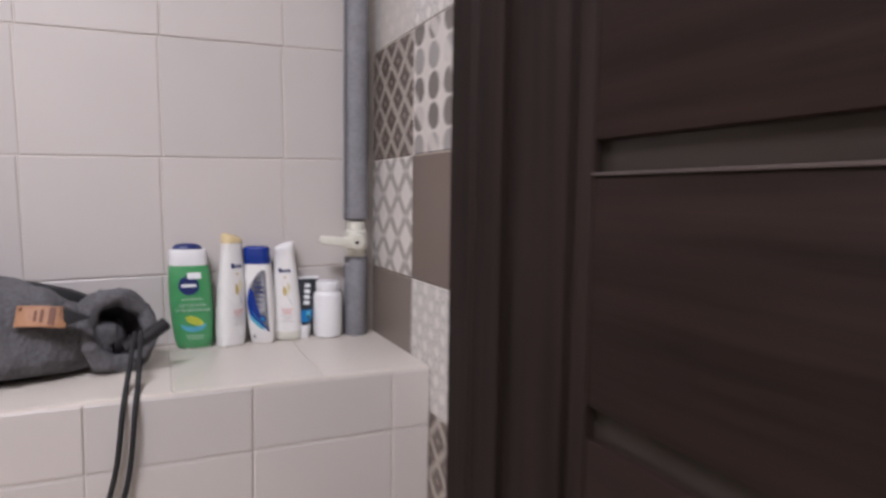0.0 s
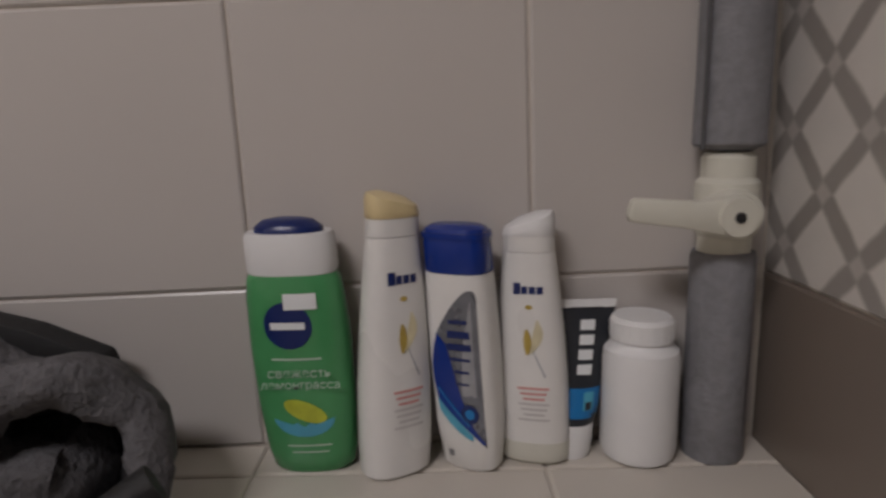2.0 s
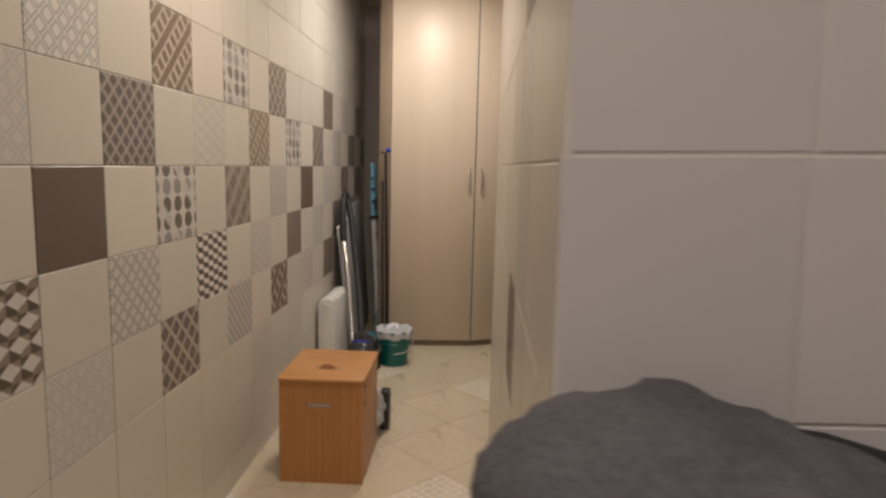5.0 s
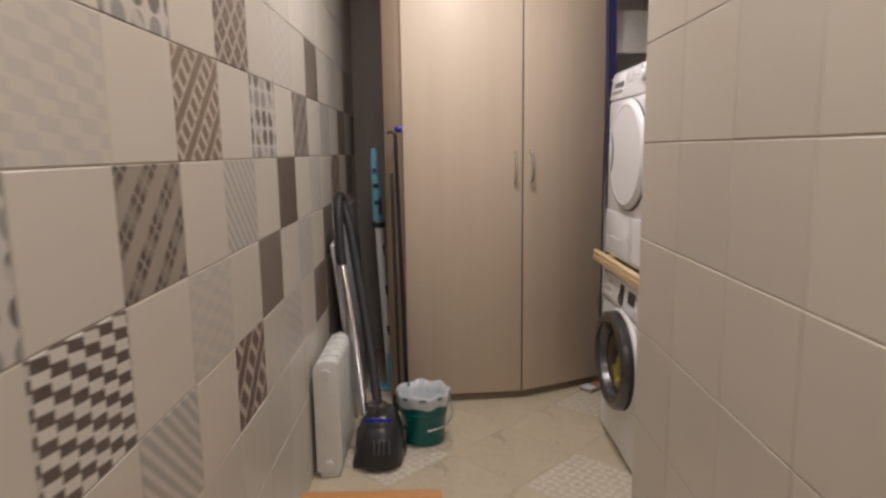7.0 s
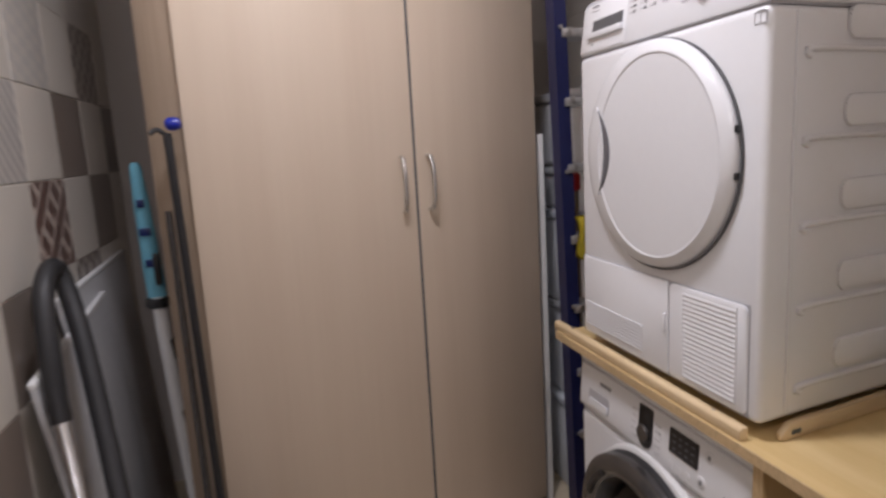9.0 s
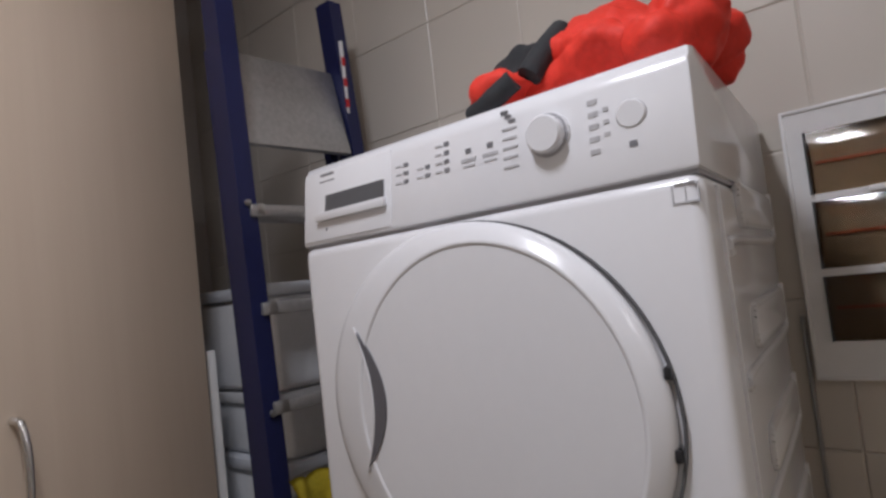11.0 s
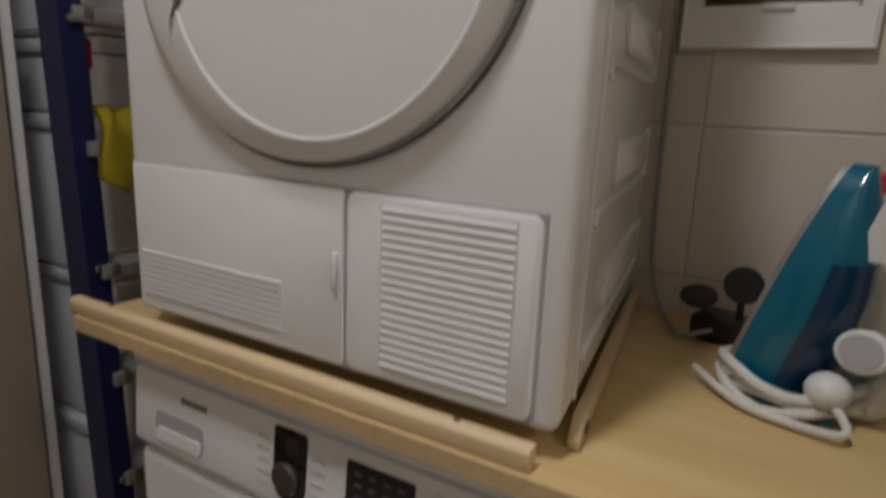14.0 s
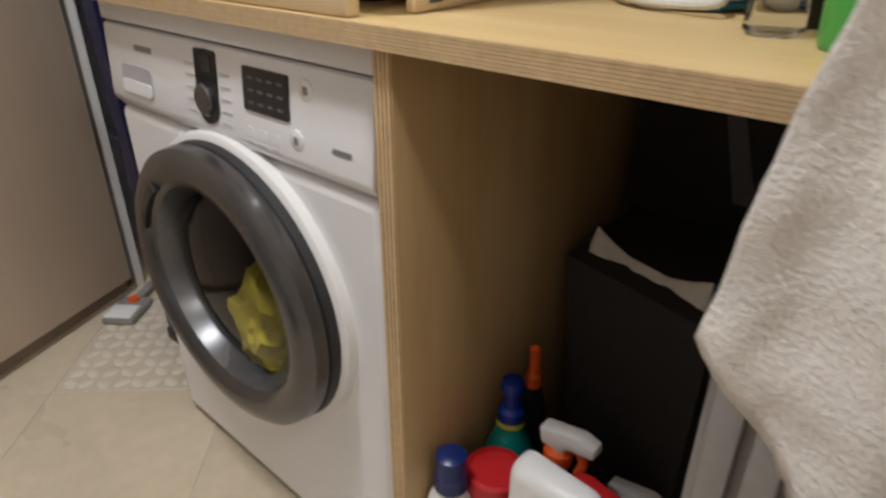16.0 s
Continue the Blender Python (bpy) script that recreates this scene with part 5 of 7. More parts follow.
def fleece_bag():
    b = thing("drawstring_bag", "grey fleece drawstring bag with tan leather patch on the ledge", "bag", (0.36, 0.56, LEDGE))
    # rings from the closed end towards the open mouth: x, middle y, half depth, bottom, top
    secs = [(0.105, 0.565, 0.02, 1.0, 1.03), (0.12, 0.57, 0.06, 0.96, 1.085), (0.15, 0.578, 0.095, 0.932, 1.12), (0.2, 0.583, 0.115, LEDGE, 1.142), (0.25, 0.587, 0.124, LEDGE, 1.15), (0.3, 0.589, 0.126, LEDGE, 1.147), (0.36, 0.591, 0.126, LEDGE, 1.136),
            (0.42, 0.592, 0.12, LEDGE, 1.112), (0.47, 0.596, 0.108, LEDGE, 1.082), (0.51, 0.602, 0.092, LEDGE, 1.056), (0.54, 0.607, 0.076, LEDGE + 0.004, 1.04), (0.565, 0.612, 0.062, LEDGE + 0.012, 1.028)]
    secs = [(x, my, hy, z0, LEDGE + (z1 - LEDGE) * 0.93) for x, my, hy, z0, z1 in secs]
    n = 64
    def ring(x, my, hy, z0, z1, shrink=1.0, dx=0.0):
        out = []
        for i in range(n):
            a = 2 * math.pi * i / n
            ca, sa = math.cos(a), math.sin(a)
            y = my + hy * shrink * math.copysign(abs(ca) ** 0.8, ca)
            zc, hz = (z0 + z1) / 2, (z1 - z0) / 2 * shrink
            out.append((x + dx, y, zc + hz * math.copysign(abs(sa) ** 0.85, sa)))
        return out
    fine = []
    for a, c in zip(secs, secs[1:]):
        for k in range(5):
            fine.append([p + (q - p) * k / 5 for p, q in zip(a, c)])
    fine.append(list(secs[-1]))
    body = skin([ring(*s) for s in fine], close_ends=False)
    soft = lambda co: 1.0 if co.z > LEDGE + 0.02 else 0.15
    body = rough_up(rough_up(body, 0.02, 9, 2, soft), 0.0045, 60, 5, soft)
    for v in body.verts:
        v.co.z = max(v.co.z, LEDGE + 0.001) if v.co.y > FRONT else v.co.z
        v.co.y = min(v.co.y, NY - 0.004)
    part("body", body, FLEECE, b, "mottled grey fleece", sharp=180)
    # rolled mouth turned to the room, then the inside in fleece darkened as shade
    hub, face = Vector((0.568, 0.562, 1.004)), Vector((0.36, -0.9, 0.2)).normalized()
    e1 = face.cross(Vector((0, 0, 1))).normalized()
    e2 = face.cross(e1)
    def hoop(r, h, k=1.12):
        return [hub + face * (h + 0.004 * math.sin(3 * a)) + e1 * (r * math.cos(a)) + e2 * (r * k * math.sin(a)) for a in [2 * math.pi * i / 56 for i in range(56)]]
    rim = [hoop(0.054 + 0.0145 * math.cos(t), 0.012 + 0.0145 * math.sin(t)) for t in [math.pi * 2 * k / 16 for k in range(17)]]
    part("rolled_mouth", rough_up(skin(rim, False), 0.006, 45, 7), FLEECE, b, sharp=180)
    part("neck", rough_up(skin([hoop(0.063, 0.01), hoop(0.068, -0.025), hoop(0.064, -0.055), hoop(0.04, -0.08)], False), 0.006, 30, 3), FLEECE, b, sharp=180)
    part("lining", rough_up(skin([hoop(0.044, 0.012), hoop(0.048, -0.015), hoop(0.042, -0.04), hoop(0.02, -0.055), hoop(0.001, -0.058)], False), 0.004, 40, 8), FLEECE_IN, b, "inside of the bag, fleece darkened for shade", sharp=180)
    part("body_end", rough_up(skin([ring(*secs[-1]), ring(*secs[-1], shrink=0.7, dx=0.012), ring(*secs[-1], shrink=0.02, dx=0.018)], False), 0.003, 40), FLEECE, b, sharp=180)
    part("closed_end", rough_up(skin([ring(*secs[0]), ring(*secs[0], shrink=0.5, dx=-0.006), ring(*secs[0], shrink=0.02, dx=-0.008)], False), 0.002, 40), FLEECE, b, sharp=180)
    part("back_strap", prism([(0.36, 1.09), (0.42, 1.084), (0.485, 1.066), (0.54, 1.042), (0.545, 1.03), (0.47, 1.04), (0.36, 1.075)], 0.672, 0.7, 1, 0.003), CORD, b, "black webbing strap")
    # leather patch with stamped words, following the front slope
    m = Matrix.Translation((0.466, 0.484, 1.05)) @ pose(0, 0, 0, 60, 5, -2)
    patch = block((-0.036, -0.018, -0.001), (0.036, 0.018, 0.001), 0.0008)
    bmesh.ops.subdivide_edges(patch, edges=patch.edges[:], cuts=3, use_grid_fill=True)
    for v in patch.verts:
        v.co.z += 0.006 * math.cos(v.co.x * 36)
    patch.transform(m)
    part("leather_patch", patch, LEATHER, b, "tan leather patch")
    letters("ORIGINAL", 0.0085, m @ pose(0.027, 0, 0.0042, 0, 6, -90), LEATHER_INK, b, "stamped_words")
    for x, h, wd in ((0.015, 0.009, 0.03), (0.001, 0.005, 0.022), (-0.008, 0.004, 0.018)):
        part("stamped_bar", block((x - h / 2, -wd / 2, 0.0035), (x + h / 2, wd / 2, 0.0072), m=m), LEATHER_INK, b)
    part("patch_rivet", lathe([(0.003, 0.006), (0.001, 0.008)], (0, 0, 0), 2, 12), LEATHER_INK, b).matrix_basis = Matrix.Translation(-origin(b)) @ m @ Matrix.Translation((-0.03, 0.011, 0))
    part("black_tab", prism([(0.497, 1.066), (0.536, 1.046), (0.497, 1.034)], 0.476, 0.49, 1, 0.002), CORD, b)
    # toggle and hanging cords
    part("toggle", pipe([(0.585, 0.5, 0.985), (0.615, 0.502, 1.0), (0.65, 0.52, 1.02)], 0.012, 12), CORD, b, "black cord toggle")
    part("cord", pipe([(0.6, 0.5, 1.01), (0.59, 0.42, 0.95), (0.585, 0.364, 0.92), (0.572, 0.362, 0.82), (0.545, 0.361, 0.72), (0.52, 0.362, 0.6)], 0.0042, 8), CORD, b)
    part("cord", pipe([(0.61, 0.5, 1.012), (0.606, 0.42, 0.95), (0.602, 0.363, 0.92), (0.59, 0.361, 0.81), (0.56, 0.36, 0.7), (0.53, 0.361, 0.58)], 0.0042, 8), CORD, b)
    part("loop", pipe([(0.125, 0.54, 0.99), (0.1, 0.5, 1.0), (0.09, 0.46, 0.985), (0.105, 0.45, 0.955), (0.135, 0.47, 0.945), (0.155, 0.495, 0.955)], 0.0045, 8), CORD, b, "black cord loop at the closed end")


shower_gel()
shampoo_tall((0.777, 0.679, LEDGE), (0.02, 0.02), 27, "pearl white shampoo bottle with a pale gold cap", GOLD_CAP, "shampoo_bottle", "shampoo bottles", -0.3, 0.975)
shampoo_blue()
shampoo_tall((0.899, 0.697, LEDGE), (-0.03, 0.0), -16, "pearl white conditioner bottle with a white cap", SHELL, "conditioner_bottle", "shampoo bottles", 0.35, 0.89, True)
cream_tube()
pill_jar()
valve_pipe()
fleece_bag()

# ---- corridor things along the left wall ----
def laundry_box():
    x0, x1, y0, y1, h = -0.642, -0.3, 2.582, 2.98, 0.432
    b = thing("laundry_basket", "bamboo laundry box with a lift-off lid by the tiled wall", "laundry basket", (-0.47, 2.78, 0))
    part("front_panel", merge(block((x0, y0, 0.0), (-0.53, y0 + 0.008, h), 0.001), block((-0.43, y0, 0.0), (x1, y0 + 0.008, h), 0.001), block((-0.53, y0, 0.0), (-0.43, y0 + 0.008, 0.318)), block((-0.53, y0, 0.34), (-0.43, y0 + 0.008, h))), BASKET_WOOD, b, smooth=False)
    part("back_panel", block((x0, y1 - 0.008, 0.0), (x1, y1, h), 0.001), BASKET_WOOD, b)
    part("side_panel", block((x0, y0 + 0.008, 0.0), (x0 + 0.008, y1 - 0.008, h), 0.001), BASKET_WOOD, b)
    part("side_panel", block((x1 - 0.008, y0 + 0.008, 0.0), (x1, y1 - 0.008, h), 0.001), BASKET_WOOD, b)
    part("base", block((x0 + 0.008, y0 + 0.008, 0.004), (x1 - 0.008, y1 - 0.008, 0.014)), BASKET_WOOD, b)
    part("grip_lip", block((-0.532, y0 - 0.002, 0.316), (-0.428, y0 + 0.012, 0.322), 0.001), BASKET_LID, b)
    part("lining", block((-0.53, y0 + 0.012, 0.3), (-0.43, y0 + 0.014, 0.35)), LINEN, b, "pale cotton lining behind the hand slot")
    lid = part("lid", prism([(-0.472 + a, 2.78 + c) for a, c in rounded(0.354, 0.41, 0.018, 5)], h, h + 0.012, 2, 0.002), BASKET_LID, b, "flat bamboo lid")
    part("lid_slot", prism([(-0.472 + 0.05 * math.cos(a), 2.72 + 0.016 * math.sin(a)) for a in [math.pi * 2 * k / 20 for k in range(20)]], h + 0.0115, h + 0.0135), PLINTH, lid)
    arch = [(-0.472 + 0.034 * math.cos(a), h + 0.012 + 0.02 * math.sin(a)) for a in [math.pi * k / 12 for k in range(13)]]
    part("lid_handle", prism(arch, 2.716, 2.728, 1, 0.002), BASKET_LID, lid, "half-round wooden lid handle")
    for z in (0.4, 0.33):
        part("catch", block((x1 - 0.001, 2.63, z - 0.006), (x1 + 0.004, 2.64, z + 0.006), 0.001), BLACK, b)


def radiator():
    y0, n, pitch = 3.86, 5, 0.082
    r = thing("radiator", "white sectional radiator standing against the tiled wall", "radiator", (-0.74, 4.05, 0))
    for k in range(n):
        y = y0 + pitch * k
        prof = [(-0.795, 0.02), (-0.795, 0.455), (-0.78, 0.482), (-0.74, 0.496), (-0.705, 0.49), (-0.692, 0.472), (-0.69, 0.05), (-0.7, 0.02)]
        part("section", prism(prof, y, y + 0.068, 1, 0.008), RADIATOR, r)
        part("fin", block((-0.765, y + 0.066, 0.07), (-0.71, y + 0.084, 0.43), 0.002), RADIATOR, r)
    for z in (0.06, 0.44):
        part("header", pipe([(-0.742, y0 - 0.012, z), (-0.742, y0 + pitch * n, z)], 0.018, 16, smooth=False), RADIATOR, r)
    for y in (y0 + 0.02, y0 + pitch * n - 0.03):
        part("foot", block((-0.78, y - 0.012, 0.0), (-0.705, y + 0.012, 0.03), 0.002), RADIATOR, r)


def leaning_sheet(y0, y1, zlow, zhigh, mat, label, off):
    s = thing("panel_sheet", label, "panel", (-0.75, (y0 + y1) / 2, 0), "leaning sheets")
    lean = 0.08
    pts = [(y0 + 0.12, 0.002), (y1 - 0.05, 0.002), (y1, zhigh), (y0, zlow)]
    bm = prism(pts, 0, 0.012, 0, 0.001)
    for v in bm.verts:
        v.co.x += -0.8 + off + lean * (1 - v.co.z)
    part("sheet", bm, mat, s)
    e = prism([(y0, zlow), (y1, zhigh), (y1, zhigh + 0.012), (y0, zlow + 0.012)], -0.002, 0.014, 0, 0.002)
    for v in e.verts:
        v.co.x += -0.8 + off + lean * (1 - v.co.z)
    part("edge_strip", e, SHELL, s, "bright edge strip")


def vacuum_cleaner():
    v = thing("vacuum_cleaner", "black vacuum cleaner with its hose stood up against the wall", "vacuum cleaner", (-0.55, 4.02, 0))
    secs = [(0.0, 0.085, 0.12), (0.015, 0.1, 0.14), (0.09, 0.1, 0.14), (0.15, 0.085, 0.12), (0.2, 0.055, 0.08), (0.215, 0.02, 0.03)]
    part("body", oval_body(secs, (-0.55, 4.02, 0.01), (0, 0.1), 2.8), VACUUM, v)
    part("dust_cup", oval_body([(0.0, 0.04, 0.04), (0.06, 0.042, 0.042), (0.07, 0.02, 0.02)], (-0.56, 4.0, 0.19), (0, 0.2), 2.2), GRAPHITE, v)
    part("trim", pipe([(-0.6, 3.93, 0.21), (-0.56, 3.9, 0.225), (-0.5, 3.93, 0.21)], 0.008, 10), BLUE, v, "blue trim")
    for k in range(4):
        part("vent", block((-0.57 + 0.02 * k, 3.884, 0.08), (-0.56 + 0.02 * k, 3.9, 0.14), 0.002), SEAM, v)
    for x in (-0.645, -0.455):
        part("wheel", lathe([(0.05, -0.012), (0.055, -0.008), (0.055, 0.008), (0.05, 0.012)], (x, 4.08, 0.056), 0, 28), BLACK, v)
    hose = [(-0.56, 4.06, 0.2), (-0.6, 4.2, 0.42), (-0.65, 4.33, 0.66), (-0.7, 4.44, 0.9), (-0.735, 4.5, 1.03), (-0.75, 4.5, 1.085), (-0.752, 4.45, 1.09), (-0.75, 4.39, 1.045), (-0.742, 4.35, 0.95), (-0.735, 4.325, 0.81)]
    part("hose", pipe(hose, 0.0215, 14), RUBBER, v, "black ribbed hose")
    part("tube", pipe([(-0.735, 4.325, 0.83), (-0.66, 4.18, 0.45), (-0.6, 4.02, 0.04)], 0.0155, 14, smooth=False), CHROME, v, "chrome suction tube")
    part("hand_grip", pipe([(-0.737, 4.33, 0.86), (-0.728, 4.312, 0.79)], 0.021, 14, smooth=False), BLACK, v)
    part("floor_head", block((-0.66, 3.93, 0.0), (-0.54, 4.02, 0.035), 0.008), VACUUM, v)


def flat_mop():
    m = thing("spray_mop", "mop with a light blue cloth sleeve stood in the corner", "mop", (-0.59, 4.83, 0))
    part("sleeve", oval_body([(0.93, 0.026, 0.018), (1.0, 0.026, 0.019), (1.2, 0.021, 0.016), (1.3, 0.016, 0.012), (1.315, 0.01, 0.008)], (-0.575, 4.835, 0.0), (-0.035, 0), 2.2), SKY, m, "light blue cloth")
    part("ring", lathe([(0.03, 0.9), (0.036, 0.905), (0.036, 0.922), (0.03, 0.927)], (-0.607, 4.835, 0), 2, 20), BLACK, m)
    part("pole", pipe([(-0.565, 4.84, 0.0), (-0.608, 4.835, 0.93)], 0.02, 14, smooth=False), SHELL, m, "white-grey pole")
    for z in (0.3, 0.52, 0.74):
        part("print_band", lathe([(0.0212, 0.0), (0.0212, 0.06)], (-0.565 - 0.046 * z, 4.84, z), 2, 16, ends=False), GRAPHITE, m)
    part("trigger", block((-0.6, 4.79, 0.97), (-0.585, 4.82, 1.06), 0.004), BLACK, m)
    for z, wd in ((1.19, 0.02), (1.11, 0.03), (1.02, 0.026)):
        part("print_band", block((-0.575 - 0.035 * z - wd / 2, 4.811, z), (-0.575 - 0.035 * z + wd / 2, 4.818, z + 0.022), 0.002), LABEL_NAVY, m)
    part("bottle", oval_body([(0.06, 0.03, 0.03), (0.07, 0.034, 0.034), (0.2, 0.034, 0.034), (0.23, 0.02, 0.02)], (-0.545, 4.79, 0), (0, 0), 2.0), SKY, m)
    part("mop_head", block((-0.68, 4.78, 0.0), (-0.48, 4.88, 0.025), 0.006), SKY, m)


def broom():
    b = thing("broom", "dark broom pole with a blue end cap beside the wardrobe", "broom", (-0.47, 4.55, 0))
    part("pole", pipe([(-0.458, 4.53, 0.06), (-0.49, 4.57, 1.38)], 0.0105, 12, smooth=False), BLACK, b)
    part("pole", pipe([(-0.5, 4.58, 0.06), (-0.517, 4.62, 1.19)], 0.009, 12, smooth=False), GRAPHITE, b)
    part("hook", pipe([(-0.49, 4.57, 1.375), (-0.512, 4.566, 1.39), (-0.527, 4.56, 1.38)], 0.006, 8), BLACK, b)
    part("end_cap", lathe([(0.008, -0.02), (0.015, -0.013), (0.0165, 0.0), (0.013, 0.013), (0.004, 0.018)], (-0.472, 4.565, 1.402), 0, 20), BLUE, b, "royal blue end cap")
    part("head", block((-0.535, 4.5, 0.0), (-0.44, 4.585, 0.07), 0.01), BLACK, b)


def bin_bucket():
    c = (-0.37, 4.2, 0.0)
    b = thing("bucket", "teal plastic bucket with a clear bin liner", "bucket", c)
    part("body", lathe([(0.085, 0.0), (0.09, 0.004), (0.102, 0.13), (0.106, 0.135), (0.108, 0.15), (0.105, 0.155), (0.113, 0.215), (0.12, 0.22), (0.12, 0.23), (0.112, 0.23), (0.1, 0.12), (0.086, 0.01), (0.001, 0.01)], c, 2, 48, ends=False), TEAL, b)
    n, rings = 56, []
    for r, h in ((0.118, 0.185), (0.122, 0.225), (0.12, 0.238), (0.112, 0.24), (0.1, 0.2), (0.075, 0.13), (0.05, 0.08), (0.002, 0.07)):
        rings.append([(c[0] + (r + 0.004 * math.sin(9 * a) * (1 if r > 0.02 else 0) + 0.0025 * math.sin(23 * a + h * 60)) * math.cos(a), c[1] + (r + 0.004 * math.sin(9 * a)) * math.sin(a), h + 0.006 * math.sin(7 * a + 2)) for a in [2 * math.pi * i / n for i in range(n)]])
    part("bin_liner", skin(rings, False), FILM, b, "crumpled clear bin liner", sharp=180)
    part("bail", pipe([(c[0] + 0.118, c[1] - 0.02, 0.2), (c[0] + 0.13, c[1] - 0.07, 0.15), (c[0] + 0.09, c[1] - 0.125, 0.115), (c[0] + 0.02, c[1] - 0.14, 0.1)], 0.004, 8), STEEL, b, "thin wire handle")


def plastic_bag():
    g = thing("carrier_bag", "crumpled white carrier bag on the floor behind the laundry box", "plastic bag", (-0.35, 3.08, 0))
    bm = bmesh.new()
    bmesh.ops.create_icosphere(bm, subdivisions=4, radius=1.0)
    for v in bm.verts:
        v.co = Vector((-0.345 + 0.06 * v.co.x, 3.09 + 0.07 * v.co.y, 0.12 + 0.118 * v.co.z))
    bm = rough_up(bm, 0.03, 18, 11)
    for v in bm.verts:
        v.co.z = max(v.co.z, 0.002)
    part("bag", bm, FILM, g, sharp=180)
    part("dark_contents", block((-0.31, 3.12, 0.0), (-0.26, 3.2, 0.2), 0.015), BLACK, g)


laundry_box()
radiator()
leaning_sheet(4.31, 4.95, 0.87, 0.93, SHEET, "grey sheet with a bright edge leaning on the wall", 0.012)
leaning_sheet(4.62, 5.35, 0.98, 1.0, SHEET, "taller grey sheet leaning on the wall", -0.004)
vacuum_cleaner()
flat_mop()
broom()
bin_bucket()
plastic_bag()

# ---- small things of the laundry corner ----
def red_jacket():
    j = thing("work_jacket", "folded red and dark grey work jacket on top of the dryer", "jacket", (0.72, 3.86, 1.622))
    def heap(cx, cy, rx, ry, h, seed, mat, name, z0=1.6235):
        bm = bmesh.new()
        bmesh.ops.create_icosphere(bm, subdivisions=5, radius=1.0)
        for v in bm.verts:
            c = v.co.copy()
            v.co = Vector((cx + rx * c.x, cy + ry * c.y, z0 + h * (0.5 + 0.5 * c.z)))
        bm = rough_up(bm, 0.035, 11, seed)
        for v in bm.verts:
            v.co.z = max(v.co.z, z0)
        return part(name, bm, mat, j, sharp=180)
    heap(0.68, 3.845, 0.13, 0.14, 0.115, 1, JACKET, "body")
    heap(0.62, 3.96, 0.09, 0.07, 0.075, 5, JACKET, "sleeve")
    heap(0.73, 3.98, 0.1, 0.08, 0.12, 9, JACKET_DARK, "dark_panel")
    heap(0.66, 3.75, 0.12, 0.05, 0.1, 13, JACKET, "sleeve")
    part("cuff", pipe([(0.545, 4.0, 1.634), (0.535, 3.965, 1.642), (0.54, 3.93, 1.66)], 0.014, 12), JACKET_DARK, j)
    part("trim", pipe([(0.56, 3.92, 1.665), (0.585, 3.905, 1.7), (0.62, 3.9, 1.73)], 0.016, 12), JACKET_DARK, j)


